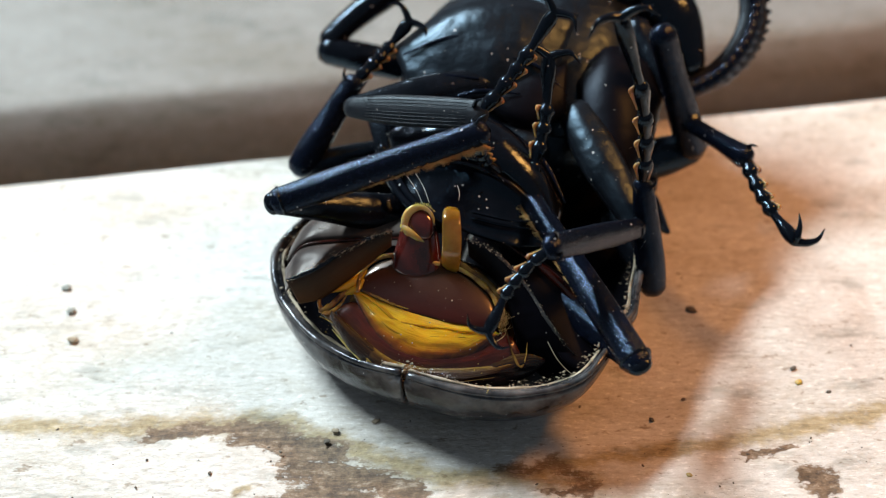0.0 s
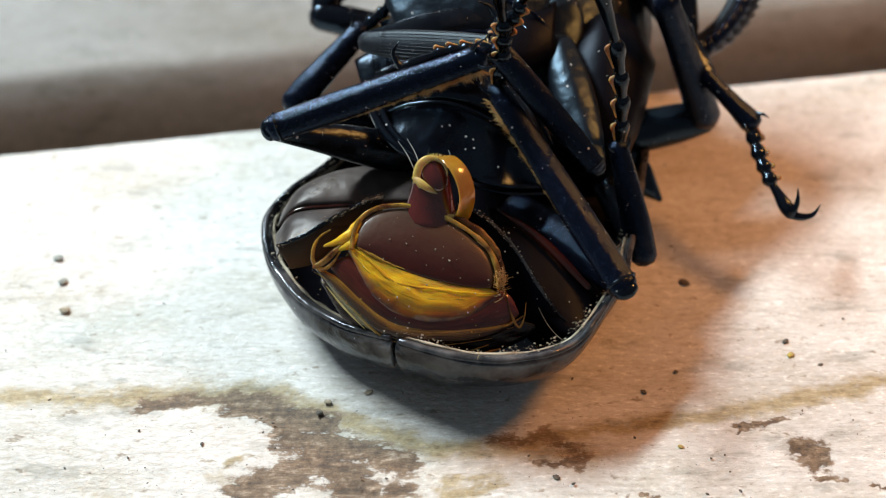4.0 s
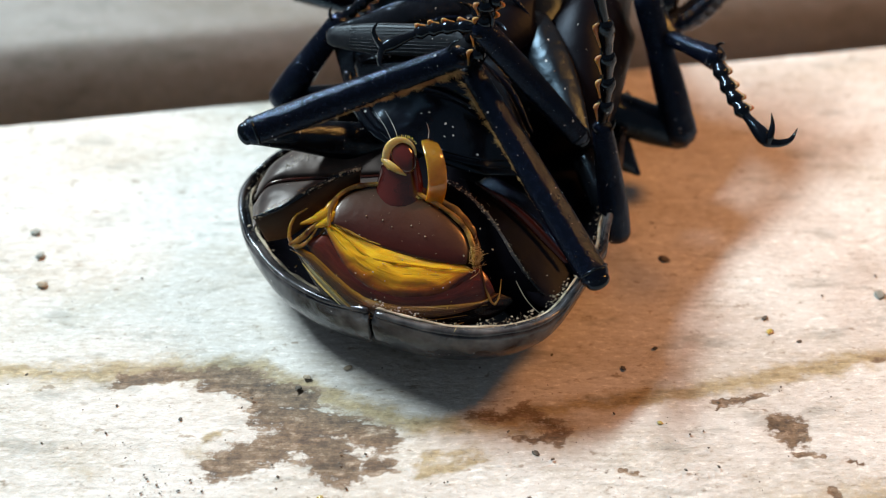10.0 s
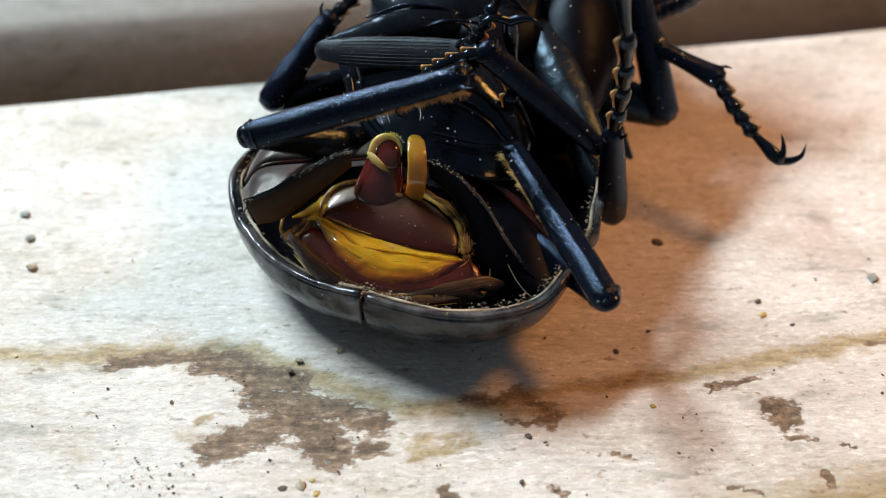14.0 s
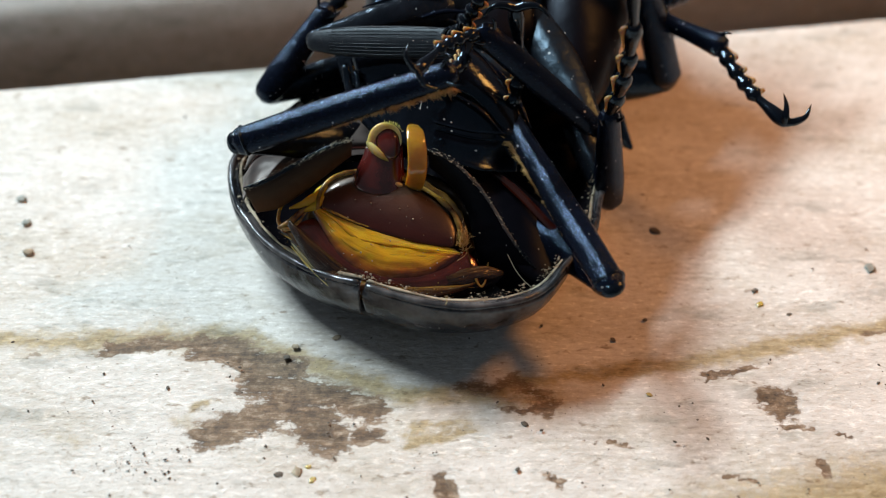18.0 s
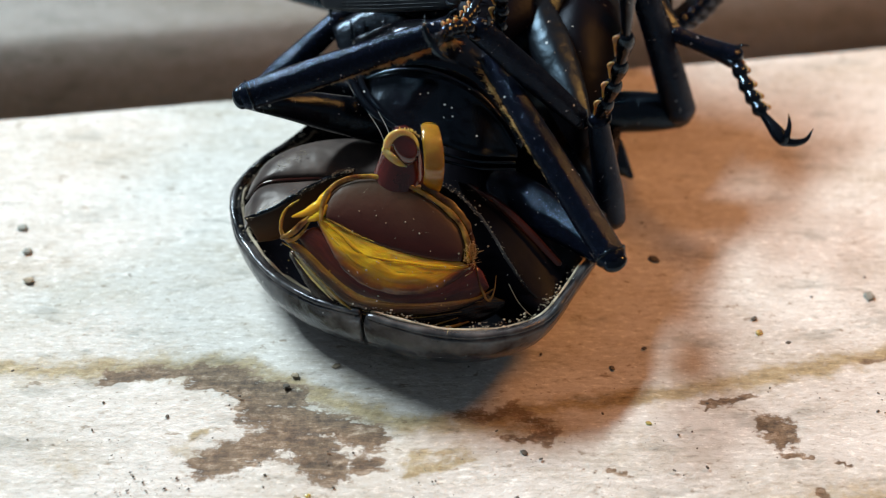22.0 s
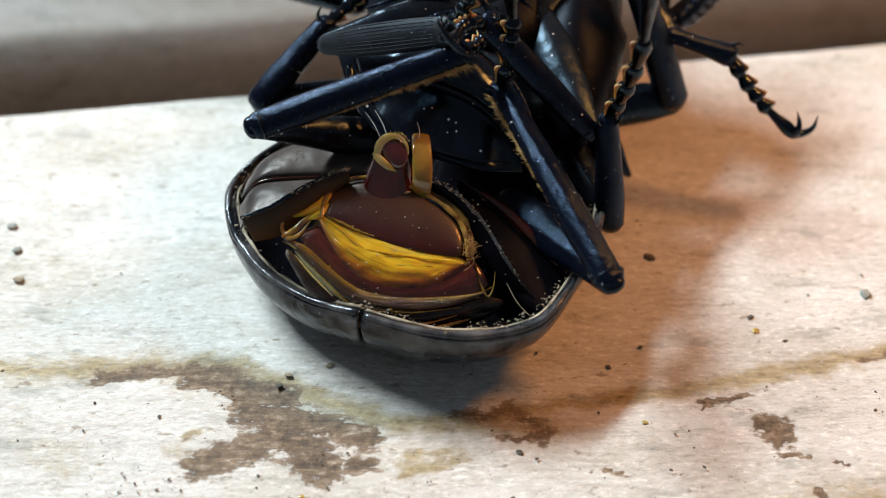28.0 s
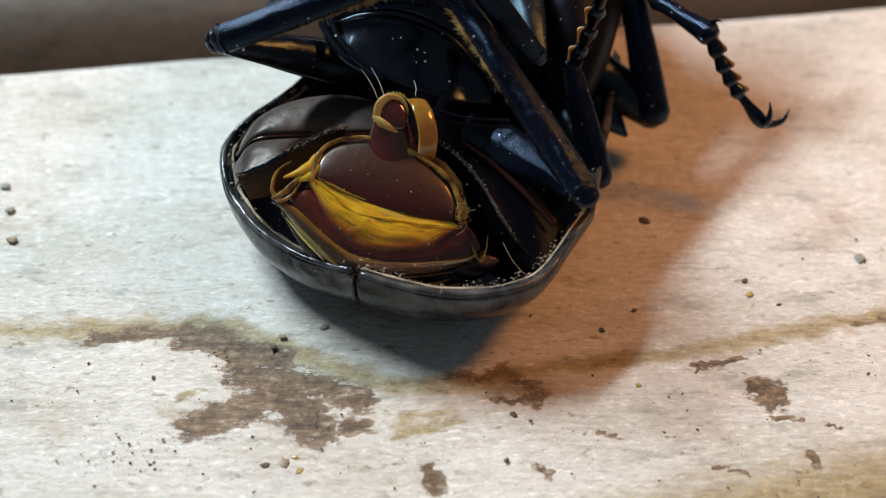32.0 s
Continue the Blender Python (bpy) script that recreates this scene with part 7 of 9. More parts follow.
    walk(MOVING["mid_femur_m"], [(0, aim(8.38, -2.46, 1.01, 4.60, 6.13, 4.46)), (0.5, aim(7.85, -2.48, 0.98, 4.48, 6.24, 4.52)), (1, aim(7.70, -2.48, 0.98, 4.44, 6.27, 4.53)), (1.5, aim(8.57, -2.36, 1.11, 4.60, 6.17, 4.49)), (2, aim(8.38, -2.43, 1.03, 4.60, 6.15, 4.49)), (2.5, aim(7.05, -2.67, 0.77, 4.45, 6.23, 4.52)), (3, aim(6.52, -2.62, 0.83, 4.37, 6.39, 4.59)), (3.5, aim(6.56, -2.42, 1.05, 4.31, 6.61, 4.70)), (5.5, aim(6.09, -2.29, 1.19, 4.21, 6.84, 4.80)), (6, aim(6.23, -2.43, 1.03, 4.25, 6.65, 4.71)), (7, aim(6.44, -2.34, 1.14, 4.23, 6.73, 4.73)), (8, aim(6.34, -1.97, 1.55, 4.14, 7.18, 4.92)), (8.5, aim(6.17, -1.97, 1.55, 4.14, 7.21, 4.94)), (9, aim(6.36, -2.03, 1.48, 4.17, 7.11, 4.91)), (9.5, aim(7.04, -1.72, 1.82, 4.12, 7.31, 4.96)), (10, aim(6.79, -1.61, 1.94, 4.05, 7.50, 5.01)), (11, aim(6.53, -1.57, 1.99, 4.02, 7.61, 5.04)), (11.5, aim(6.95, -1.38, 2.21, 3.96, 7.73, 5.05)), (12, aim(7.28, -1.44, 2.13, 4.01, 7.56, 4.99)), (12.5, aim(7.21, -1.58, 1.98, 4.06, 7.43, 4.95)), (13, aim(7.38, -1.65, 1.90, 4.10, 7.30, 4.91)), (14, aim(7.63, -1.74, 1.80, 4.17, 7.13, 4.85)), (14.5, aim(7.60, -1.71, 1.84, 4.15, 7.17, 4.86)), (16.5, aim(7.89, -1.28, 2.31, 3.99, 7.53, 4.96)), (17, aim(7.63, -0.96, 2.67, 3.82, 7.96, 5.07)), (18, aim(7.69, -1.26, 2.33, 3.95, 7.62, 4.99)), (19, aim(7.48, -1.29, 2.30, 3.95, 7.66, 5.02)), (19.5, aim(7.50, -1.32, 2.27, 3.99, 7.62, 5.03)), (20, aim(7.33, -1.51, 2.06, 4.07, 7.47, 5.00)), (20.5, aim(7.07, -1.69, 1.86, 4.13, 7.35, 4.98)), (21, aim(6.87, -1.74, 1.80, 4.14, 7.33, 4.98)), (22, aim(6.89, -1.59, 1.97, 4.08, 7.50, 5.04)), (22.5, aim(7.54, -1.52, 2.05, 4.11, 7.40, 4.98)), (23, aim(7.19, -1.45, 2.13, 4.03, 7.59, 5.02)), (24, aim(7.03, -1.52, 2.05, 4.04, 7.55, 5.02)), (25, aim(7.02, -1.56, 2.01, 4.09, 7.51, 5.03)), (25.5, aim(7.28, -1.47, 2.11, 4.07, 7.54, 5.02)), (27.5, aim(6.93, -1.55, 2.02, 4.06, 7.55, 5.01)), (28, aim(7.14, -1.48, 2.09, 4.07, 7.57, 5.03)), (28.5, aim(7.15, -1.42, 2.16, 4.06, 7.63, 5.05)), (29, aim(6.83, -1.41, 2.17, 4.03, 7.74, 5.09)), (30, aim(7.08, -1.20, 2.40, 3.98, 7.90, 5.14)), (31, aim(6.24, -1.30, 2.30, 3.99, 8.00, 5.20)), (32, aim(5.67, -1.25, 2.35, 3.97, 8.16, 5.26))])
    walk(MOVING["tibia_d"], [(0, aim(-10.11, 4.90, 8.43, -6.17, 8.29, 13.38)), (0.5, aim(-9.78, 5.69, 9.31, -5.63, 8.98, 14.16)), (1, aim(-9.74, 5.66, 9.27, -5.70, 8.97, 14.19)), (1.5, aim(-9.93, 5.31, 8.88, -5.72, 8.57, 13.70)), (2, aim(-9.81, 5.60, 9.21, -5.37, 8.78, 13.87)), (2.5, aim(-9.88, 6.35, 10.04, -4.93, 9.33, 14.30)), (3, aim(-9.93, 6.44, 10.14, -4.91, 9.38, 14.34)), (3.5, aim(-9.96, 6.35, 10.04, -4.97, 9.32, 14.27)), (5.5, aim(-10.22, 6.05, 9.71, -5.41, 9.12, 14.06)), (6, aim(-10.27, 5.94, 9.58, -5.58, 9.05, 14.04)), (7, aim(-10.04, 5.71, 9.33, -5.56, 8.90, 13.93)), (8, aim(-9.68, 5.81, 9.44, -5.23, 9.05, 14.05)), (8.5, aim(-9.55, 5.83, 9.46, -5.04, 8.24, 14.50)), (9, aim(-9.39, 5.92, 9.56, -4.86, 7.91, 14.77)), (9.5, aim(-9.33, 5.50, 9.09, -4.87, 7.42, 14.38)), (10, aim(-9.26, 5.09, 8.65, -4.87, 6.96, 14.02)), (11, aim(-9.54, 4.27, 7.73, -5.62, 7.74, 12.65)), (11.5, aim(-9.44, 4.16, 7.61, -5.28, 7.55, 12.38)), (12, aim(-9.39, 4.21, 7.67, -5.01, 7.53, 12.28)), (12.5, aim(-9.40, 4.18, 7.63, -5.10, 7.52, 12.30)), (13, aim(-9.42, 4.21, 7.66, -5.21, 7.58, 12.40)), (14, aim(-9.31, 4.22, 7.68, -5.05, 7.58, 12.39)), (14.5, aim(-9.39, 4.27, 7.73, -5.10, 7.62, 12.42)), (16.5, aim(-9.49, 4.07, 7.51, -5.10, 7.42, 12.10)), (17, aim(-9.48, 4.12, 7.57, -5.11, 7.49, 12.17)), (18, aim(-9.53, 4.02, 7.45, -5.26, 7.42, 12.12)), (19, aim(-9.76, 3.98, 7.41, -5.36, 7.34, 11.99)), (19.5, aim(-9.71, 4.61, 8.11, -4.86, 7.78, 12.36)), (20, aim(-9.68, 4.94, 8.48, -4.55, 6.57, 13.24)), (20.5, aim(-9.68, 5.41, 9.00, -4.42, 6.27, 13.81)), (21, aim(-9.81, 6.00, 9.65, -4.43, 6.27, 14.40)), (22, aim(-9.85, 5.54, 9.15, -4.66, 8.50, 13.14)), (22.5, aim(-9.89, 5.23, 8.80, -4.88, 8.27, 12.94)), (23, aim(-10.01, 4.96, 8.49, -5.16, 8.07, 12.78)), (24, aim(-9.84, 4.76, 8.27, -5.03, 7.89, 12.58)), (25, aim(-9.70, 4.94, 8.47, -4.82, 8.04, 12.73)), (25.5, aim(-9.76, 5.10, 8.65, -4.81, 8.13, 12.87)), (27.5, aim(-9.80, 4.94, 8.48, -5.05, 8.08, 12.85)), (28, aim(-9.84, 4.94, 8.47, -5.15, 8.09, 12.91)), (28.5, aim(-9.78, 5.04, 8.59, -5.14, 8.20, 13.07)), (29, aim(-9.71, 5.17, 8.73, -5.11, 8.33, 13.24)), (30, aim(-9.66, 5.43, 9.02, -4.98, 8.55, 13.48)), (31, aim(-10.02, 5.44, 9.03, -5.27, 8.54, 13.43)), (32, aim(-10.30, 5.57, 9.18, -5.48, 8.65, 13.52))])
    walk(MOVING["femur_d"], [(0, aim(-10.18, 5.30, 8.13, -4.59, 6.97, 7.88)), (0.5, aim(-9.85, 6.10, 9.02, -4.20, 7.01, 7.81)), (1, aim(-9.81, 6.07, 8.98, -4.17, 6.90, 7.70)), (1.5, aim(-10.00, 5.71, 8.59, -4.34, 6.90, 7.76)), (2, aim(-9.87, 6.01, 8.91, -4.23, 6.88, 7.72)), (2.5, aim(-9.95, 6.77, 9.76, -4.46, 6.86, 7.76)), (3, aim(-10.00, 6.85, 9.85, -4.54, 6.86, 7.78)), (3.5, aim(-10.02, 6.77, 9.76, -4.54, 6.83, 7.76)), (5.5, aim(-10.29, 6.46, 9.42, -4.71, 6.78, 7.73)), (6, aim(-10.34, 6.35, 9.29, -4.74, 6.72, 7.68)), (7, aim(-10.11, 6.12, 9.04, -4.48, 6.70, 7.59)), (8, aim(-9.74, 6.22, 9.15, -4.15, 6.72, 7.55)), (8.5, aim(-9.61, 6.24, 9.17, -4.04, 6.70, 7.48)), (9, aim(-9.45, 6.33, 9.27, -3.90, 6.75, 7.49)), (9.5, aim(-9.39, 5.91, 8.80, -3.78, 6.74, 7.43)), (10, aim(-9.32, 5.50, 8.35, -3.69, 6.78, 7.42)), (11, aim(-9.60, 4.68, 7.44, -4.08, 6.59, 7.41)), (11.5, aim(-9.50, 4.56, 7.31, -4.04, 6.62, 7.41)), (12, aim(-9.46, 4.61, 7.37, -4.05, 6.83, 7.60)), (12.5, aim(-9.47, 4.58, 7.33, -4.04, 6.72, 7.49)), (13, aim(-9.48, 4.61, 7.36, -4.03, 6.69, 7.47)), (14, aim(-9.37, 4.63, 7.38, -3.92, 6.73, 7.49)), (14.5, aim(-9.45, 4.67, 7.43, -4.02, 6.83, 7.61)), (16.5, aim(-9.55, 4.47, 7.21, -4.22, 6.82, 7.67)), (17, aim(-9.54, 4.53, 7.27, -4.19, 6.84, 7.67)), (18, aim(-9.59, 4.42, 7.15, -4.24, 6.73, 7.57)), (19, aim(-9.82, 4.39, 7.11, -4.47, 6.67, 7.58)), (19.5, aim(-9.77, 5.02, 7.82, -4.20, 6.74, 7.57)), (20, aim(-9.74, 5.35, 8.18, -4.10, 6.69, 7.48)), (20.5, aim(-9.74, 5.82, 8.70, -4.10, 6.71, 7.49)), (21, aim(-9.87, 6.41, 9.36, -4.30, 6.83, 7.65)), (22, aim(-9.91, 5.95, 8.85, -4.26, 6.85, 7.66)), (22.5, aim(-9.95, 5.64, 8.50, -4.30, 6.77, 7.58)), (23, aim(-10.07, 5.36, 8.20, -4.43, 6.72, 7.54)), (24, aim(-9.91, 5.16, 7.98, -4.30, 6.71, 7.50)), (25, aim(-9.76, 5.34, 8.18, -4.15, 6.83, 7.55)), (25.5, aim(-9.82, 5.51, 8.36, -4.21, 6.96, 7.64)), (27.5, aim(-9.86, 5.35, 8.18, -4.26, 6.90, 7.64)), (28, aim(-9.90, 5.34, 8.18, -4.30, 6.91, 7.68)), (28.5, aim(-9.84, 5.45, 8.30, -4.22, 6.90, 7.63)), (29, aim(-9.78, 5.57, 8.43, -4.15, 6.89, 7.59)), (30, aim(-9.72, 5.84, 8.73, -4.10, 6.88, 7.54)), (31, aim(-10.09, 5.85, 8.74, -4.45, 6.73, 7.49)), (32, aim(-10.37, 5.98, 8.89, -4.72, 6.72, 7.59))])
    walk(MOVING["tarsus_d"], [(0, aim(-6.17, 8.29, 13.38, -2.82, 10.11, 16.36)), (0.5, aim(-5.63, 8.98, 14.16, -2.20, 10.73, 17.08)), (1, aim(-5.70, 8.97, 14.19, -2.28, 10.74, 17.12)), (1.5, aim(-5.72, 8.57, 13.70, -2.34, 10.34, 16.66)), (2, aim(-5.37, 8.78, 13.87, -1.92, 10.52, 16.78)), (2.5, aim(-4.93, 9.33, 14.30, -1.38, 11.02, 17.12)), (3, aim(-4.91, 9.38, 14.34, -1.36, 11.07, 17.15)), (3.5, aim(-4.97, 9.32, 14.27, -1.43, 11.01, 17.09)), (5.5, aim(-5.41, 9.12, 14.06, -1.87, 10.84, 16.88)), (6, aim(-5.58, 9.05, 14.04, -2.06, 10.77, 16.87)), (7, aim(-5.56, 8.90, 13.93, -2.06, 10.64, 16.79)), (8, aim(-5.23, 9.05, 14.05, -1.67, 10.78, 16.83)), (8.5, aim(-5.04, 8.24, 14.50, -1.47, 9.97, 17.28)), (9, aim(-4.86, 7.91, 14.77, -1.29, 9.25, 17.75)), (9.5, aim(-4.87, 7.42, 14.38, -1.31, 8.74, 17.37)), (10, aim(-4.87, 6.96, 14.02, -1.31, 8.27, 17.02)), (11, aim(-5.62, 7.74, 12.65, -2.18, 9.56, 15.51)), (11.5, aim(-5.28, 7.55, 12.38, -1.83, 9.37, 15.23)), (12, aim(-5.01, 7.53, 12.28, -1.54, 9.33, 15.13)), (12.5, aim(-5.10, 7.52, 12.30, -1.64, 9.32, 15.16)), (13, aim(-5.21, 7.58, 12.40, -1.75, 9.39, 15.26)), (14, aim(-5.05, 7.58, 12.39, -1.60, 9.38, 15.25)), (14.5, aim(-5.10, 7.62, 12.42, -1.65, 9.43, 15.27)), (16.5, aim(-5.10, 7.42, 12.10, -1.62, 9.24, 14.92)), (17, aim(-5.11, 7.49, 12.17, -1.62, 9.30, 14.98)), (18, aim(-5.26, 7.42, 12.12, -1.78, 9.23, 14.94)), (19, aim(-5.36, 7.34, 11.99, -1.88, 9.17, 14.80)), (19.5, aim(-4.86, 7.78, 12.36, -1.31, 9.57, 15.11)), (20, aim(-4.55, 6.57, 13.24, -1.00, 8.04, 16.16)), (20.5, aim(-4.42, 6.27, 13.81, -0.92, 8.59, 16.21)), (21, aim(-4.43, 6.27, 14.40, -0.95, 8.69, 16.72)), (22, aim(-4.66, 8.50, 13.14, -1.10, 10.24, 15.91)), (22.5, aim(-4.88, 8.27, 12.94, -1.33, 10.01, 15.73)), (23, aim(-5.16, 8.07, 12.78, -1.63, 9.82, 15.58)), (24, aim(-5.03, 7.89, 12.58, -1.50, 9.66, 15.38)), (25, aim(-4.82, 8.04, 12.73, -1.28, 9.79, 15.52)), (25.5, aim(-4.81, 8.13, 12.87, -1.28, 9.87, 15.69)), (27.5, aim(-5.05, 8.08, 12.85, -1.54, 9.83, 15.68)), (28, aim(-5.15, 8.09, 12.91, -1.66, 9.84, 15.75)), (28.5, aim(-5.14, 8.20, 13.07, -1.65, 9.95, 15.92)), (29, aim(-5.11, 8.33, 13.24, -1.63, 10.07, 16.10)), (30, aim(-4.98, 8.55, 13.48, -1.48, 10.28, 16.33)), (31, aim(-5.27, 8.54, 13.43, -1.75, 10.27, 16.27)), (32, aim(-5.48, 8.65, 13.52, -1.95, 10.38, 16.34))])
    walk(MOVING["tibia_f"], [(0, aim(14.45, -3.95, 4.58, 13.32, -2.33, 12.13)), (0.5, aim(14.21, -4.10, 4.42, 12.86, -1.41, 11.62)), (1, aim(14.19, -4.27, 4.22, 12.62, -1.41, 11.31)), (1.5, aim(15.10, -3.88, 4.65, 14.20, 0.83, 10.81)), (2, aim(15.07, -3.94, 4.60, 14.17, 0.77, 10.76)), (2.5, aim(14.44, -4.24, 4.26, 13.20, -0.39, 10.94)), (3, aim(14.39, -4.23, 4.27, 12.82, -0.89, 11.15)), (3.5, aim(14.51, -4.06, 4.45, 12.74, -0.71, 11.28)), (5.5, aim(14.03, -4.28, 4.21, 11.96, 0.42, 10.08)), (6, aim(14.05, -4.33, 4.15, 11.79, -1.21, 10.94)), (7, aim(14.04, -4.35, 4.14, 11.83, -1.75, 11.16)), (8, aim(14.01, -4.24, 4.26, 12.19, -0.96, 11.11)), (8.5, aim(14.00, -4.27, 4.23, 12.10, -0.14, 10.57)), (9, aim(14.03, -4.23, 4.27, 12.43, -0.33, 10.84)), (9.5, aim(14.07, -4.25, 4.25, 13.24, -1.56, 11.53)), (10, aim(14.13, -4.24, 4.25, 12.69, -1.70, 11.49)), (11, aim(14.01, -4.22, 4.29, 12.30, -3.01, 11.80)), (11.5, aim(14.18, -4.23, 4.27, 12.89, -3.47, 11.93)), (12, aim(14.30, -4.08, 4.44, 13.26, -3.82, 12.17)), (12.5, aim(14.24, -4.19, 4.32, 12.95, -3.94, 12.01)), (13, aim(14.16, -4.23, 4.27, 13.10, -4.20, 12.00)), (14, aim(14.32, -4.12, 4.39, 13.46, -5.00, 12.10)), (14.5, aim(14.27, -3.95, 4.58, 13.31, -5.11, 12.24)), (16.5, aim(14.31, -3.64, 4.92, 13.65, -4.80, 12.61)), (17, aim(14.23, -3.62, 4.95, 13.44, -3.61, 12.71)), (18, aim(14.10, -3.87, 4.67, 13.22, -4.61, 12.39)), (19, aim(14.07, -3.75, 4.80, 12.96, -3.54, 12.53)), (19.5, aim(14.25, -3.69, 4.87, 13.30, -2.91, 12.58)), (20, aim(14.41, -3.68, 4.88, 13.36, -2.88, 12.57)), (20.5, aim(14.38, -3.68, 4.88, 13.15, -2.97, 12.56)), (21, aim(14.23, -3.56, 5.02, 12.78, -2.97, 12.66)), (22, aim(14.27, -3.44, 5.15, 12.66, -2.25, 12.69)), (22.5, aim(14.13, -3.78, 4.76, 13.55, -2.99, 12.51)), (23, aim(13.91, -4.09, 4.43, 12.77, -4.21, 12.15)), (24, aim(13.87, -4.03, 4.49, 12.58, -3.90, 12.19)), (25, aim(14.03, -3.82, 4.72, 12.94, -3.30, 12.43)), (25.5, aim(14.04, -3.76, 4.79, 13.12, -3.42, 12.53)), (27.5, aim(14.16, -3.63, 4.94, 12.81, -4.14, 12.61)), (28, aim(14.25, -3.65, 4.92, 13.40, -2.25, 12.55)), (28.5, aim(14.28, -3.61, 4.96, 13.72, -0.97, 12.29)), (29, aim(14.32, -3.55, 5.02, 13.29, -0.63, 12.18)), (30, aim(14.44, -3.62, 4.95, 13.91, 0.89, 11.29)), (31, aim(14.02, -3.68, 4.88, 12.72, 0.89, 11.06)), (32, aim(13.73, -3.51, 5.07, 11.63, 1.05, 11.05))])
    walk(MOVING["femur_f"], [(0, aim(14.57, -3.35, 4.05, 12.40, 1.98, 6.12)), (0.5, aim(14.32, -3.50, 3.88, 12.47, 1.91, 6.05)), (1, aim(14.31, -3.68, 3.69, 12.54, 1.74, 5.91)), (1.5, aim(15.22, -3.29, 4.12, 12.54, 1.89, 6.00)), (2, aim(15.19, -3.34, 4.06, 12.58, 1.86, 5.96)), (2.5, aim(14.55, -3.64, 3.73, 12.53, 1.72, 5.86)), (3, aim(14.51, -3.63, 3.74, 12.49, 1.74, 5.86)), (3.5, aim(14.62, -3.47, 3.92, 12.46, 1.90, 5.92)), (5.5, aim(14.15, -3.69, 3.68, 12.42, 1.77, 5.84)), (6, aim(14.17, -3.74, 3.62, 12.43, 1.71, 5.79)), (7, aim(14.15, -3.75, 3.60, 12.50, 1.73, 5.78)), (8, aim(14.12, -3.64, 3.73, 12.56, 1.89, 5.84)), (8.5, aim(14.12, -3.67, 3.69, 12.57, 1.86, 5.81)), (9, aim(14.14, -3.63, 3.74, 12.60, 1.90, 5.85)), (9.5, aim(14.18, -3.65, 3.72, 12.58, 1.87, 5.82)), (10, aim(14.24, -3.65, 3.72, 12.57, 1.86, 5.81)), (11, aim(14.12, -3.62, 3.75, 12.62, 1.95, 5.81)), (11.5, aim(14.30, -3.63, 3.74, 12.59, 1.87, 5.79)), (12, aim(14.42, -3.48, 3.91, 12.51, 1.97, 5.95)), (12.5, aim(14.35, -3.59, 3.79, 12.54, 1.88, 5.85)), (13, aim(14.28, -3.63, 3.74, 12.57, 1.86, 5.82)), (14, aim(14.43, -3.52, 3.86, 12.61, 1.96, 5.87)), (14.5, aim(14.39, -3.35, 4.05, 12.52, 2.14, 6.02)), (16.5, aim(14.43, -3.04, 4.39, 12.38, 2.45, 6.16)), (17, aim(14.35, -3.02, 4.42, 12.35, 2.49, 6.18)), (18, aim(14.21, -3.27, 4.14, 12.41, 2.26, 6.04)), (19, aim(14.18, -3.15, 4.28, 12.36, 2.40, 6.10)), (19.5, aim(14.37, -3.09, 4.34, 12.35, 2.42, 6.06)), (20, aim(14.52, -3.08, 4.35, 12.31, 2.39, 5.97)), (20.5, aim(14.50, -3.08, 4.36, 12.29, 2.40, 5.98)), (21, aim(14.35, -2.95, 4.49, 12.15, 2.52, 6.11)), (22, aim(14.39, -2.84, 4.62, 12.13, 2.64, 6.16)), (22.5, aim(14.24, -3.18, 4.24, 12.23, 2.31, 6.03)), (23, aim(14.02, -3.49, 3.90, 12.25, 2.01, 5.91)), (24, aim(13.98, -3.43, 3.96, 12.27, 2.11, 5.92)), (25, aim(14.14, -3.22, 4.19, 12.14, 2.27, 6.02)), (25.5, aim(14.16, -3.16, 4.26, 12.01, 2.26, 6.10)), (27.5, aim(14.28, -3.02, 4.41, 12.05, 2.41, 6.12)), (28, aim(14.36, -3.05, 4.39, 12.08, 2.35, 6.13)), (28.5, aim(14.40, -3.01, 4.43, 12.05, 2.39, 6.11)), (29, aim(14.44, -2.95, 4.49, 12.02, 2.44, 6.10)), (30, aim(14.56, -3.02, 4.42, 12.01, 2.30, 6.04)), (31, aim(14.13, -3.08, 4.35, 11.90, 2.38, 5.99)), (32, aim(13.84, -2.90, 4.55, 11.85, 2.68, 6.08))])
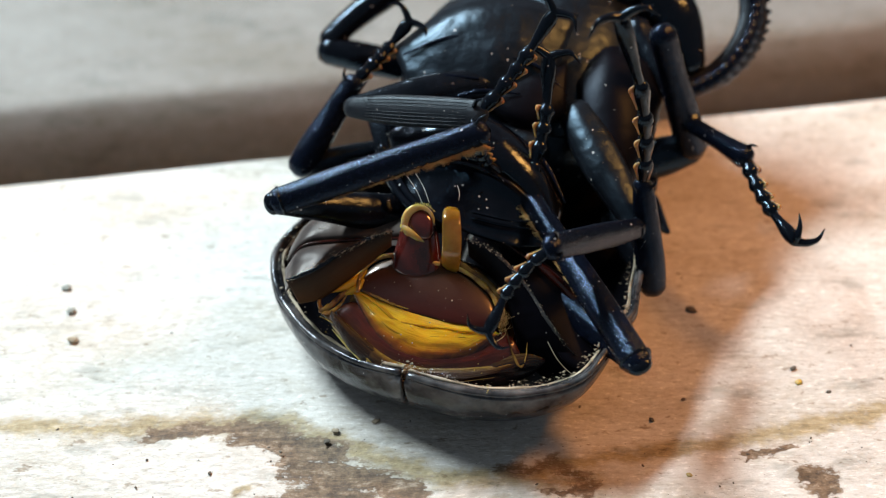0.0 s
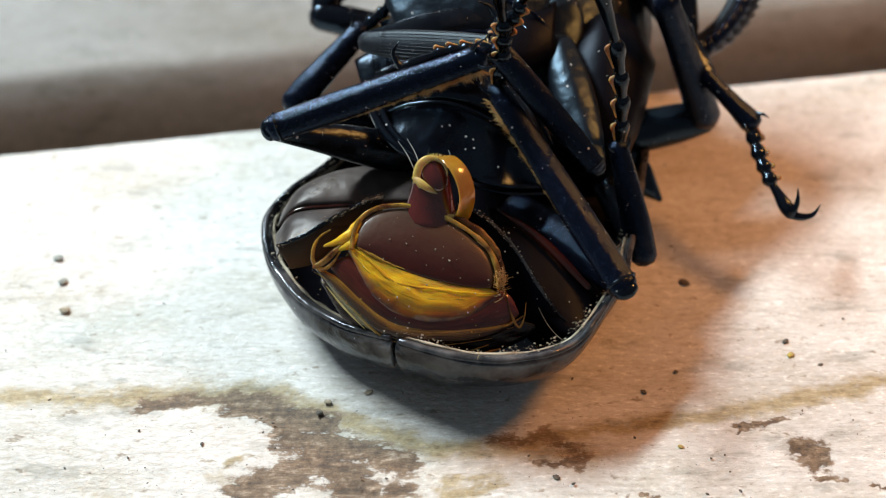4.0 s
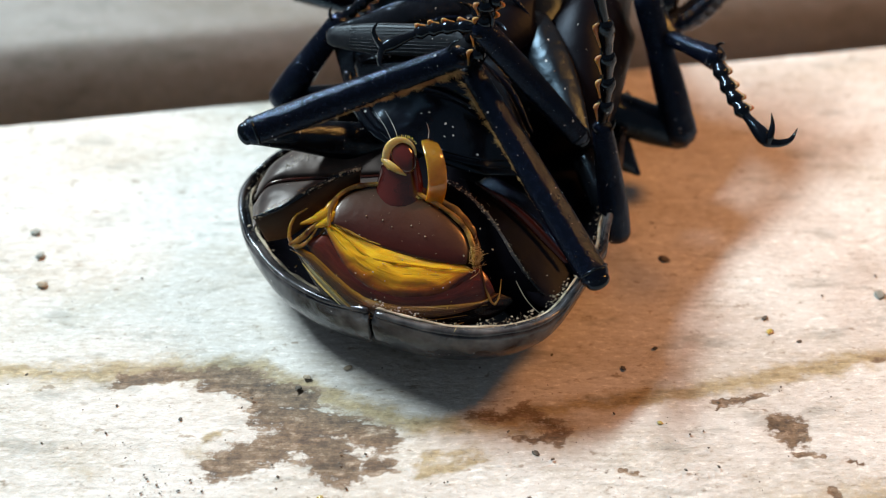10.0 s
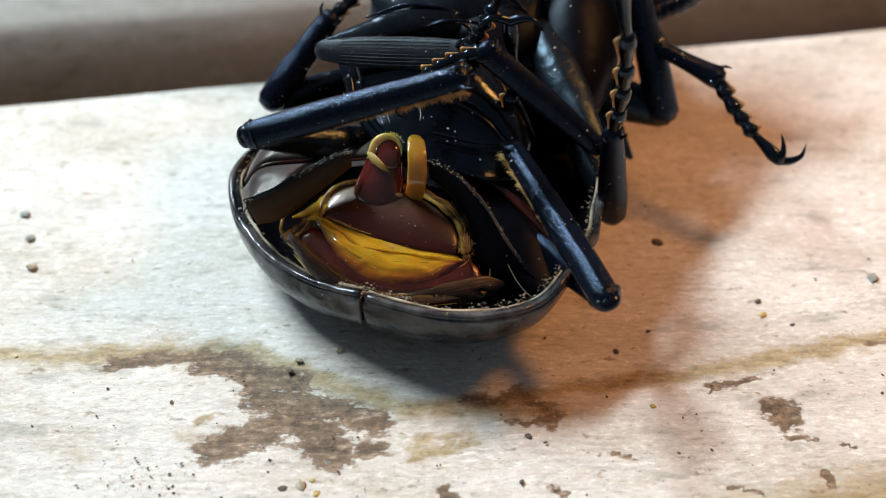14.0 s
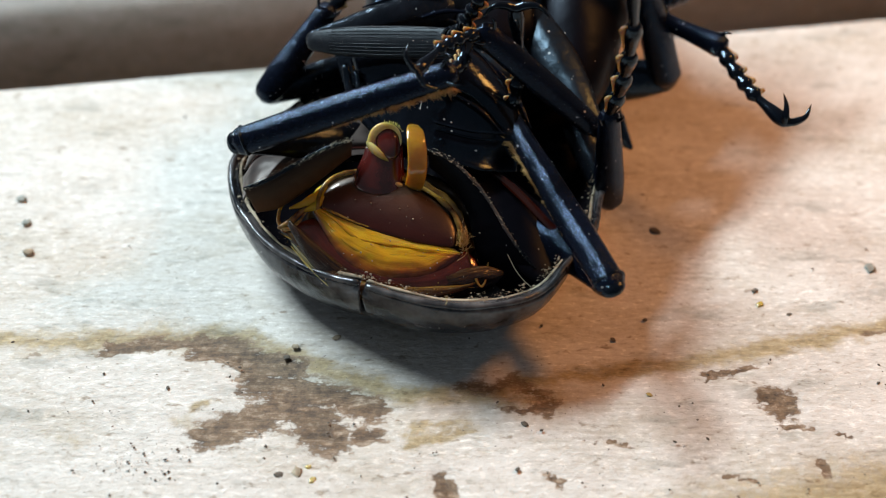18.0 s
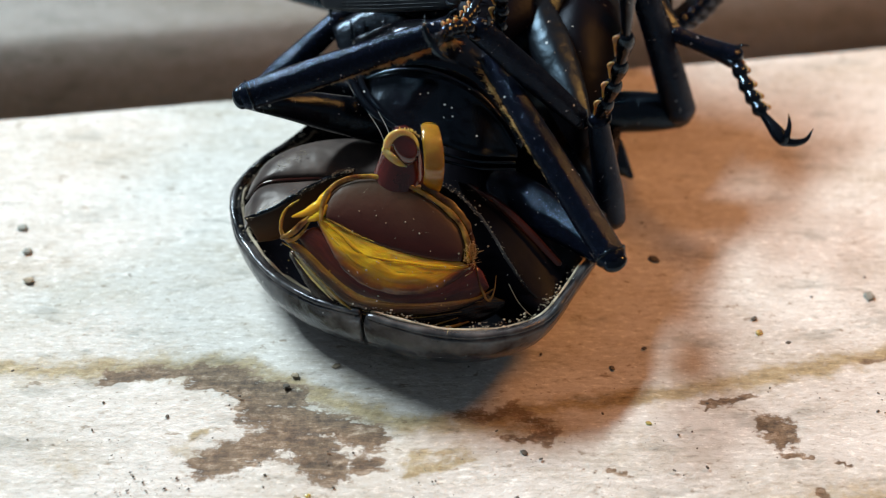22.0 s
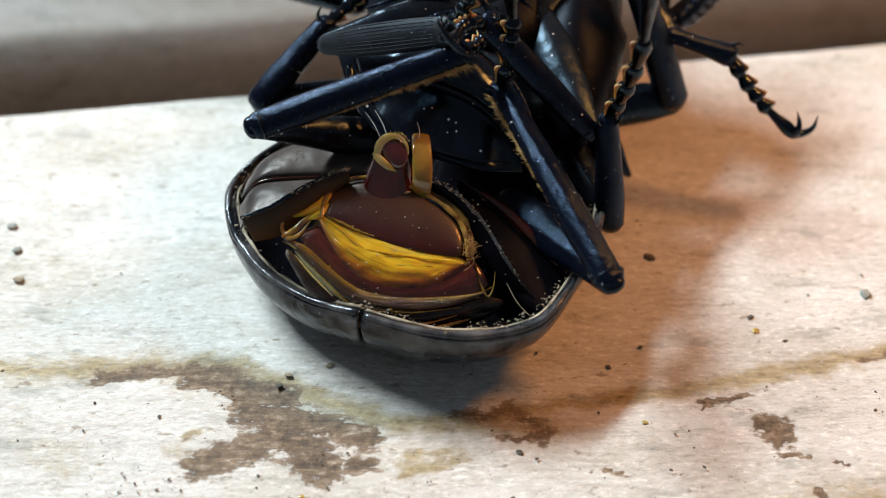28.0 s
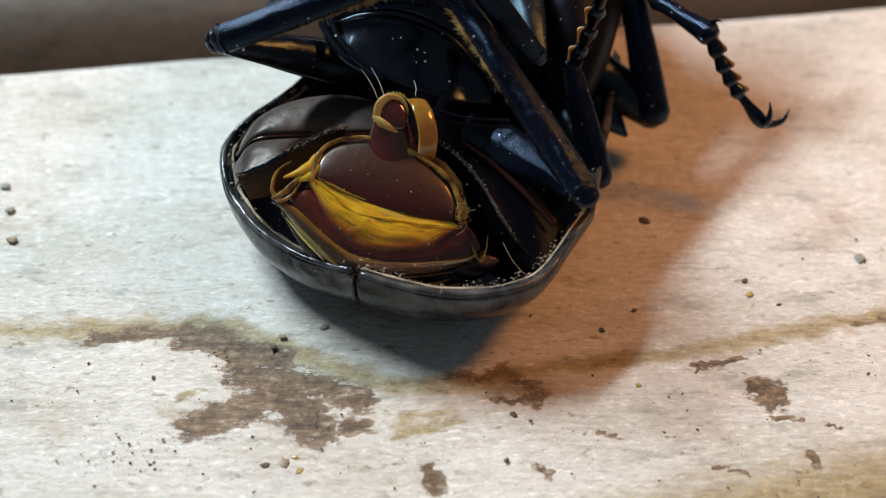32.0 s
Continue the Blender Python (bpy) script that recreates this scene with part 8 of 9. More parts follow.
    walk(MOVING["tarsus_f"], [(0, aim(13.32, -2.33, 12.13, 10.79, -3.80, 25.31)), (0.5, aim(12.86, -1.41, 11.62, 10.39, -2.67, 24.83)), (1, aim(12.62, -1.41, 11.31, 10.17, -2.56, 24.53)), (1.5, aim(14.20, 0.83, 10.81, 11.58, 0.10, 24.04)), (2, aim(14.17, 0.77, 10.76, 11.54, 0.19, 23.99)), (2.5, aim(13.20, -0.39, 10.94, 10.64, -1.24, 24.17)), (3, aim(12.82, -0.89, 11.15, 10.26, -1.79, 24.37)), (3.5, aim(12.74, -0.71, 11.28, 10.18, -1.60, 24.50)), (5.5, aim(11.96, 0.42, 10.08, 9.62, 0.28, 23.38)), (6, aim(11.79, -1.21, 10.94, 9.47, -1.85, 24.23)), (7, aim(11.83, -1.75, 11.16, 9.58, -2.41, 24.46)), (8, aim(12.19, -0.96, 11.11, 9.97, -1.45, 24.41)), (8.5, aim(12.10, -0.14, 10.57, 9.94, -0.36, 23.90)), (9, aim(12.43, -0.33, 10.84, 10.27, -0.58, 24.17)), (9.5, aim(13.24, -1.56, 11.53, 11.07, -2.30, 24.84)), (10, aim(12.69, -1.70, 11.49, 10.70, -2.62, 24.81)), (11, aim(12.30, -3.01, 11.80, 10.57, -4.45, 25.12)), (11.5, aim(12.89, -3.47, 11.93, 11.19, -5.10, 25.22)), (12, aim(13.26, -3.82, 12.17, 11.61, -5.63, 25.45)), (12.5, aim(12.95, -3.94, 12.01, 11.45, -5.88, 25.29)), (13, aim(13.10, -4.20, 12.00, 11.70, -6.28, 25.27)), (14, aim(13.46, -5.00, 12.10, 12.23, -7.39, 25.33)), (14.5, aim(13.31, -5.11, 12.24, 12.19, -7.62, 25.45)), (16.5, aim(13.65, -4.80, 12.61, 12.91, -7.86, 25.74)), (17, aim(13.44, -3.61, 12.71, 12.88, -6.81, 25.82)), (18, aim(13.22, -4.61, 12.39, 12.77, -7.89, 25.48)), (19, aim(12.96, -3.54, 12.53, 12.67, -6.98, 25.58)), (19.5, aim(13.30, -2.91, 12.58, 13.05, -6.44, 25.60)), (20, aim(13.36, -2.88, 12.57, 13.15, -6.50, 25.58)), (20.5, aim(13.15, -2.97, 12.56, 13.02, -6.66, 25.55)), (21, aim(12.78, -2.97, 12.66, 12.73, -6.72, 25.64)), (22, aim(12.66, -2.25, 12.69, 12.76, -6.12, 25.63)), (22.5, aim(13.55, -2.99, 12.51, 13.56, -6.90, 25.43)), (23, aim(12.77, -4.21, 12.15, 12.91, -8.10, 25.08)), (24, aim(12.58, -3.90, 12.19, 12.87, -7.92, 25.07)), (25, aim(12.94, -3.30, 12.43, 13.28, -7.50, 25.26)), (25.5, aim(13.12, -3.42, 12.53, 13.46, -7.67, 25.34)), (27.5, aim(12.81, -4.14, 12.61, 13.39, -8.63, 25.33)), (28, aim(13.40, -2.25, 12.55, 14.03, -6.80, 25.24)), (28.5, aim(13.72, -0.97, 12.29, 14.37, -5.48, 24.99)), (29, aim(13.29, -0.63, 12.18, 14.02, -5.12, 24.90)), (30, aim(13.91, 0.89, 11.29, 14.80, -1.21, 24.60)), (31, aim(12.72, 0.89, 11.06, 13.60, -1.89, 24.24)), (32, aim(11.63, 1.05, 11.05, 12.59, -2.25, 24.10))])
    walk(MOVING["tibia_s"], [(0, aim(18.42, 7.70, 7.80, 15.26, 7.41, 17.65)), (0.5, aim(18.70, 7.77, 7.88, 15.43, 7.35, 17.69)), (1, aim(18.94, 7.80, 7.92, 15.55, 7.25, 17.67)), (1.5, aim(19.23, 8.00, 8.14, 15.68, 7.31, 17.83)), (2, aim(19.57, 8.13, 8.28, 15.85, 7.30, 17.90)), (2.5, aim(19.82, 7.99, 8.13, 15.96, 7.36, 17.70)), (3, aim(20.10, 7.90, 8.02, 16.11, 7.48, 17.56)), (3.5, aim(20.13, 8.16, 8.31, 16.10, 7.38, 17.81)), (5.5, aim(18.06, 3.62, 3.27, 16.14, 9.27, 11.71)), (6, aim(17.75, 3.35, 2.97, 15.99, 9.01, 11.45)), (7, aim(17.89, 3.39, 3.01, 16.09, 9.04, 11.49)), (8, aim(19.26, 4.62, 4.38, 16.75, 10.22, 12.71)), (8.5, aim(19.41, 4.87, 4.66, 16.78, 10.45, 12.97)), (9, aim(19.59, 5.20, 5.02, 16.84, 10.68, 13.35)), (9.5, aim(19.66, 5.32, 5.16, 16.65, 9.64, 14.07)), (10, aim(19.73, 5.47, 5.33, 16.59, 9.24, 14.43)), (11, aim(19.56, 5.43, 5.28, 16.52, 9.01, 14.49)), (11.5, aim(19.64, 5.77, 5.66, 16.40, 8.47, 15.10)), (12, aim(19.67, 6.28, 6.23, 16.26, 8.28, 15.78)), (12.5, aim(19.50, 6.07, 6.00, 16.21, 8.22, 15.57)), (13, aim(19.31, 5.94, 5.85, 16.16, 8.24, 15.42)), (14, aim(18.92, 5.75, 5.64, 16.04, 8.35, 15.22)), (14.5, aim(18.89, 6.00, 5.92, 15.95, 8.29, 15.57)), (16.5, aim(19.00, 6.64, 6.62, 15.84, 7.85, 16.40)), (17, aim(19.58, 7.26, 7.32, 16.01, 7.64, 17.02)), (18, aim(19.03, 7.04, 7.07, 15.74, 7.47, 16.87)), (19, aim(19.30, 7.41, 7.48, 15.82, 7.40, 17.22)), (19.5, aim(19.71, 7.12, 7.16, 16.09, 7.59, 16.84)), (20, aim(20.09, 6.79, 6.80, 16.34, 7.77, 16.39)), (20.5, aim(20.09, 6.52, 6.49, 16.40, 7.99, 16.04)), (21, aim(19.97, 6.36, 6.32, 16.34, 8.38, 15.79)), (22, aim(20.13, 6.73, 6.72, 16.35, 8.16, 16.24)), (22.5, aim(20.00, 6.89, 6.91, 16.22, 7.87, 16.48)), (23, aim(19.80, 7.10, 7.14, 16.02, 7.65, 16.75)), (24, aim(19.60, 6.72, 6.72, 16.01, 7.76, 16.36)), (25, aim(19.87, 6.51, 6.48, 16.19, 8.16, 16.01)), (25.5, aim(19.83, 7.00, 7.03, 16.00, 8.01, 16.58)), (27.5, aim(19.58, 7.00, 7.03, 15.91, 7.84, 16.66)), (28, aim(19.67, 7.28, 7.34, 15.90, 7.75, 16.96)), (28.5, aim(19.79, 7.46, 7.54, 15.93, 7.65, 17.14)), (29, aim(19.92, 7.66, 7.76, 15.97, 7.57, 17.32)), (30, aim(19.94, 7.77, 7.88, 15.93, 7.52, 17.41)), (31, aim(19.33, 5.50, 5.36, 16.15, 9.27, 14.46)), (32, aim(18.61, 4.54, 4.30, 16.21, 10.14, 12.65))])
    walk(MOVING["femur_s"], [(0, aim(18.54, 8.27, 7.39, 13.48, 7.09, 6.46)), (0.5, aim(18.83, 8.35, 7.48, 13.81, 7.07, 6.42)), (1, aim(19.07, 8.37, 7.51, 14.11, 7.01, 6.34)), (1.5, aim(19.37, 8.58, 7.73, 14.45, 7.14, 6.45)), (2, aim(19.70, 8.71, 7.88, 14.83, 7.20, 6.50)), (2.5, aim(19.96, 8.57, 7.72, 15.00, 7.21, 6.49)), (3, aim(20.23, 8.47, 7.62, 15.21, 7.25, 6.53)), (3.5, aim(20.27, 8.74, 7.91, 15.37, 7.30, 6.58)), (5.5, aim(18.18, 4.16, 2.83, 14.95, 6.82, 6.05)), (6, aim(17.87, 3.89, 2.53, 14.97, 6.71, 5.92)), (7, aim(18.01, 3.93, 2.57, 15.03, 6.71, 5.93)), (8, aim(19.39, 5.17, 3.95, 14.97, 6.95, 6.22)), (8.5, aim(19.54, 5.43, 4.23, 14.90, 6.95, 6.22)), (9, aim(19.73, 5.75, 4.60, 14.88, 7.01, 6.29)), (9.5, aim(19.79, 5.88, 4.74, 14.85, 6.98, 6.26)), (10, aim(19.87, 6.03, 4.90, 14.85, 6.98, 6.26)), (11, aim(19.69, 5.98, 4.85, 14.70, 6.98, 6.27)), (11.5, aim(19.78, 6.33, 5.24, 14.64, 6.97, 6.26)), (12, aim(19.81, 6.84, 5.81, 14.57, 7.12, 6.42)), (12.5, aim(19.63, 6.64, 5.58, 14.42, 7.04, 6.35)), (13, aim(19.44, 6.50, 5.42, 14.28, 7.05, 6.37)), (14, aim(19.05, 6.31, 5.21, 14.00, 7.16, 6.53)), (14.5, aim(19.02, 6.56, 5.50, 13.90, 7.25, 6.62)), (16.5, aim(19.13, 7.20, 6.21, 13.86, 7.18, 6.54)), (17, aim(19.71, 7.83, 6.91, 14.49, 7.14, 6.46)), (18, aim(19.16, 7.61, 6.66, 13.92, 7.00, 6.34)), (19, aim(19.43, 7.98, 7.07, 14.28, 7.03, 6.35)), (19.5, aim(19.84, 7.69, 6.75, 14.62, 7.05, 6.35)), (20, aim(20.23, 7.36, 6.38, 14.96, 6.99, 6.26)), (20.5, aim(20.23, 7.09, 6.08, 14.95, 6.99, 6.26)), (21, aim(20.11, 6.93, 5.90, 14.85, 7.10, 6.38)), (22, aim(20.27, 7.29, 6.31, 15.00, 7.14, 6.42)), (22.5, aim(20.14, 7.46, 6.49, 14.88, 7.08, 6.35)), (23, aim(19.94, 7.67, 6.72, 14.71, 7.05, 6.32)), (24, aim(19.74, 7.29, 6.30, 14.46, 7.00, 6.29)), (25, aim(20.01, 7.08, 6.07, 14.73, 7.07, 6.34)), (25.5, aim(19.97, 7.57, 6.62, 14.70, 7.19, 6.48)), (27.5, aim(19.71, 7.57, 6.61, 14.45, 7.14, 6.44)), (28, aim(19.80, 7.85, 6.93, 14.58, 7.19, 6.48)), (28.5, aim(19.93, 8.04, 7.13, 14.76, 7.18, 6.47)), (29, aim(20.05, 8.23, 7.35, 14.94, 7.21, 6.49)), (30, aim(20.08, 8.34, 7.47, 15.01, 7.22, 6.50)), (31, aim(19.46, 6.06, 4.94, 14.44, 6.99, 6.27)), (32, aim(18.74, 5.09, 3.86, 14.45, 7.01, 6.28))])
    walk(MOVING["femur_c"], [(0, aim(17.99, 6.77, 10.50, 15.72, 11.53, 12.79)), (0.5, aim(18.74, 6.93, 10.68, 16.48, 11.70, 12.97)), (1, aim(19.06, 6.75, 10.49, 16.81, 11.52, 12.78)), (1.5, aim(19.44, 7.02, 10.79, 17.19, 11.80, 13.08)), (2, aim(19.58, 7.01, 10.78, 17.34, 11.79, 13.07)), (2.5, aim(19.63, 6.99, 10.75, 17.39, 11.77, 13.05)), (3, aim(19.74, 7.08, 10.85, 17.50, 11.86, 13.15)), (3.5, aim(19.65, 7.53, 11.35, 17.42, 12.30, 13.65)), (5.5, aim(18.51, 7.45, 11.26, 16.25, 12.22, 13.56)), (6, aim(18.19, 6.89, 10.64, 15.92, 11.66, 12.93)), (7, aim(18.18, 6.99, 10.75, 15.91, 11.75, 13.04)), (8, aim(18.00, 7.77, 11.62, 15.73, 12.53, 13.92)), (8.5, aim(18.00, 7.75, 11.59, 15.73, 12.51, 13.89)), (9, aim(18.04, 7.79, 11.65, 15.77, 12.56, 13.95)), (9.5, aim(18.17, 7.93, 11.80, 15.91, 12.70, 14.10)), (10, aim(18.32, 8.09, 11.97, 16.06, 12.86, 14.28)), (11, aim(18.30, 7.77, 11.62, 16.04, 12.54, 13.93)), (11.5, aim(18.42, 7.73, 11.57, 16.16, 12.49, 13.88)), (12, aim(18.48, 7.85, 11.71, 16.23, 12.62, 14.01)), (12.5, aim(18.44, 7.58, 11.41, 16.18, 12.35, 13.71)), (13, aim(18.39, 7.38, 11.19, 16.13, 12.15, 13.48)), (14, aim(18.07, 6.81, 10.55, 15.80, 11.58, 12.84)), (14.5, aim(18.07, 7.05, 10.82, 15.80, 11.82, 13.11)), (16.5, aim(18.28, 7.64, 11.48, 16.02, 12.41, 13.77)), (17, aim(18.61, 8.21, 12.11, 16.36, 12.98, 14.42)), (18, aim(18.19, 7.66, 11.49, 15.92, 12.42, 13.79)), (19, aim(18.56, 7.87, 11.73, 16.31, 12.64, 14.03)), (19.5, aim(18.97, 7.89, 11.75, 16.72, 12.66, 14.06)), (20, aim(19.35, 7.86, 11.72, 17.11, 12.64, 14.03)), (20.5, aim(19.29, 7.91, 11.78, 17.05, 12.69, 14.09)), (21, aim(19.10, 8.08, 11.97, 16.87, 12.86, 14.28)), (22, aim(19.03, 8.42, 12.34, 16.79, 13.19, 14.65)), (22.5, aim(18.84, 8.21, 12.11, 16.59, 12.98, 14.42)), (23, aim(18.57, 8.04, 11.92, 16.32, 12.81, 14.22)), (24, aim(18.60, 7.70, 11.54, 16.35, 12.47, 13.84)), (25, aim(18.95, 8.24, 12.14, 16.71, 13.01, 14.45)), (25.5, aim(18.67, 8.49, 12.42, 16.43, 13.26, 14.73)), (27.5, aim(18.64, 8.07, 11.95, 16.39, 12.84, 14.26)), (28, aim(18.77, 8.30, 12.21, 16.53, 13.07, 14.52)), (28.5, aim(18.85, 8.34, 12.25, 16.61, 13.11, 14.56)), (29, aim(18.93, 8.39, 12.30, 16.69, 13.16, 14.61)), (30, aim(18.82, 8.38, 12.29, 16.59, 13.15, 14.61)), (31, aim(18.77, 7.92, 11.78, 16.52, 12.69, 14.09)), (32, aim(18.48, 7.80, 11.65, 16.23, 12.57, 13.95))])
    walk(MOVING["tibia_c"], [(0, aim(17.96, 6.60, 10.62, 21.20, 3.38, 10.09)), (0.5, aim(18.70, 6.76, 10.80, 21.49, 3.27, 9.68)), (1, aim(19.03, 6.58, 10.60, 22.12, 5.23, 7.47)), (1.5, aim(19.40, 6.86, 10.90, 22.28, 4.23, 8.46)), (2, aim(19.54, 6.85, 10.89, 22.37, 4.20, 8.42)), (2.5, aim(19.59, 6.82, 10.86, 22.50, 4.20, 8.44)), (3, aim(19.70, 6.91, 10.97, 22.76, 4.65, 8.39)), (3.5, aim(19.62, 7.36, 11.46, 22.68, 4.82, 9.15)), (5.5, aim(18.47, 7.28, 11.37, 21.72, 4.83, 9.22)), (6, aim(18.15, 6.72, 10.76, 21.79, 5.81, 8.10)), (7, aim(18.14, 6.82, 10.86, 21.62, 4.48, 8.98)), (8, aim(17.96, 7.60, 11.73, 21.26, 4.45, 11.16)), (8.5, aim(17.97, 7.58, 11.70, 20.72, 3.95, 12.35)), (9, aim(18.00, 7.63, 11.76, 20.31, 4.02, 13.44)), (9.5, aim(18.13, 7.76, 11.91, 20.73, 4.25, 13.36)), (10, aim(18.28, 7.92, 12.08, 20.88, 4.21, 12.85)), (11, aim(18.26, 7.60, 11.73, 22.19, 7.62, 9.34)), (11.5, aim(18.38, 7.56, 11.68, 22.41, 5.66, 10.54)), (12, aim(18.45, 7.68, 11.82, 22.42, 5.71, 10.58)), (12.5, aim(18.41, 7.41, 11.52, 22.32, 5.39, 10.19)), (13, aim(18.36, 7.21, 11.30, 22.36, 5.26, 10.12)), (14, aim(18.04, 6.64, 10.67, 22.03, 4.68, 9.48)), (14.5, aim(18.04, 6.89, 10.94, 21.95, 4.85, 9.61)), (16.5, aim(18.24, 7.47, 11.59, 22.36, 5.66, 10.65)), (17, aim(18.57, 8.04, 12.22, 22.75, 6.72, 10.81)), (18, aim(18.15, 7.49, 11.60, 21.87, 4.80, 11.30)), (19, aim(18.53, 7.70, 11.84, 22.62, 7.11, 9.83)), (19.5, aim(18.93, 7.72, 11.86, 23.11, 7.61, 9.94)), (20, aim(19.31, 7.69, 11.83, 23.53, 8.02, 10.03)), (20.5, aim(19.25, 7.74, 11.89, 23.57, 7.53, 10.32)), (21, aim(19.07, 7.91, 12.08, 23.36, 6.91, 10.76)), (22, aim(18.99, 8.25, 12.45, 23.22, 6.65, 11.62)), (22.5, aim(18.80, 8.04, 12.22, 23.02, 6.35, 11.51)), (23, aim(18.53, 7.87, 12.03, 22.57, 5.96, 10.93)), (24, aim(18.57, 7.53, 11.65, 22.60, 5.60, 10.54)), (25, aim(18.91, 8.07, 12.25, 22.91, 6.12, 11.09)), (25.5, aim(18.63, 8.32, 12.53, 22.65, 6.40, 11.39)), (27.5, aim(18.60, 7.90, 12.06, 22.72, 6.08, 11.14)), (28, aim(18.73, 8.13, 12.32, 23.09, 7.13, 11.23)), (28.5, aim(18.81, 8.16, 12.36, 23.18, 7.36, 11.16)), (29, aim(18.89, 8.22, 12.41, 23.14, 7.33, 10.90)), (30, aim(18.78, 8.21, 12.40, 22.95, 7.32, 10.66)), (31, aim(18.73, 7.75, 11.89, 22.75, 7.45, 9.67)), (32, aim(18.44, 7.63, 11.76, 21.21, 3.96, 11.79))])
    walk(MOVING["tarsus_c"], [(0, aim(21.20, 3.38, 10.09, 23.75, -3.20, 7.87)), (0.5, aim(21.49, 3.27, 9.68, 23.24, -3.46, 7.18)), (1, aim(22.12, 5.23, 7.47, 23.77, -1.46, 4.77)), (1.5, aim(22.28, 4.23, 8.46, 24.16, -2.42, 5.82)), (2, aim(22.37, 4.20, 8.42, 24.76, -1.84, 4.86)), (2.5, aim(22.50, 4.20, 8.44, 24.58, -2.11, 5.20)), (3, aim(22.76, 4.65, 8.39, 24.71, -1.76, 5.23)), (3.5, aim(22.68, 4.82, 9.15, 24.78, -1.50, 5.93)), (5.5, aim(21.72, 4.83, 9.22, 24.61, -0.47, 4.94)), (6, aim(21.79, 5.81, 8.10, 24.89, 0.90, 3.52)), (7, aim(21.62, 4.48, 8.98, 24.26, -1.82, 6.12)), (8, aim(21.26, 4.45, 11.16, 23.89, -2.10, 8.94)), (8.5, aim(20.72, 3.95, 12.35, 23.67, -2.08, 9.23)), (9, aim(20.31, 4.02, 13.44, 21.99, -3.12, 12.51)), (9.5, aim(20.73, 4.25, 13.36, 24.12, -1.91, 11.07)), (10, aim(20.88, 4.21, 12.85, 23.64, -2.28, 10.60)), (11, aim(22.19, 7.62, 9.34, 24.78, 0.95, 7.43)), (11.5, aim(22.41, 5.66, 10.54, 25.06, -1.12, 9.22)), (12, aim(22.42, 5.71, 10.58, 25.71, -0.63, 8.65)), (12.5, aim(22.32, 5.39, 10.19, 25.74, -0.55, 7.41)), (13, aim(22.36, 5.26, 10.12, 26.61, 0.62, 6.23)), (14, aim(22.03, 4.68, 9.48, 25.99, -0.76, 6.39)), (14.5, aim(21.95, 4.85, 9.61, 25.79, -0.76, 6.70)), (16.5, aim(22.36, 5.66, 10.65, 26.13, -0.35, 8.54)), (17, aim(22.75, 6.72, 10.81, 26.34, 0.78, 8.25)), (18, aim(21.87, 4.80, 11.30, 25.52, -1.38, 9.48)), (19, aim(22.62, 7.11, 9.83, 26.21, 1.15, 7.29)), (19.5, aim(23.11, 7.61, 9.94, 26.93, 1.96, 7.06)), (20, aim(23.53, 8.02, 10.03, 27.54, 3.32, 5.95)), (20.5, aim(23.57, 7.53, 10.32, 27.14, 2.04, 6.88)), (21, aim(23.36, 6.91, 10.76, 26.47, 1.05, 7.48)), (22, aim(23.22, 6.65, 11.62, 25.93, 0.25, 9.09)), (22.5, aim(23.02, 6.35, 11.51, 27.41, 1.79, 7.69)), (23, aim(22.57, 5.96, 10.93, 27.05, 1.39, 7.22)), (24, aim(22.60, 5.60, 10.54, 26.87, 0.95, 6.68)), (25, aim(22.91, 6.12, 11.09, 27.09, 1.47, 7.13)), (25.5, aim(22.65, 6.40, 11.39, 27.03, 1.81, 7.58)), (27.5, aim(22.72, 6.08, 11.14, 26.42, 0.32, 8.33)), (28, aim(23.09, 7.13, 11.23, 28.01, 4.18, 6.56)), (28.5, aim(23.18, 7.36, 11.16, 28.27, 4.36, 6.71)), (29, aim(23.14, 7.33, 10.90, 27.82, 3.93, 6.28)), (30, aim(22.95, 7.32, 10.66, 27.81, 3.91, 6.25)), (31, aim(22.75, 7.45, 9.67, 26.80, 2.78, 5.60)), (32, aim(21.21, 3.96, 11.79, 25.36, 0.92, 6.47))])
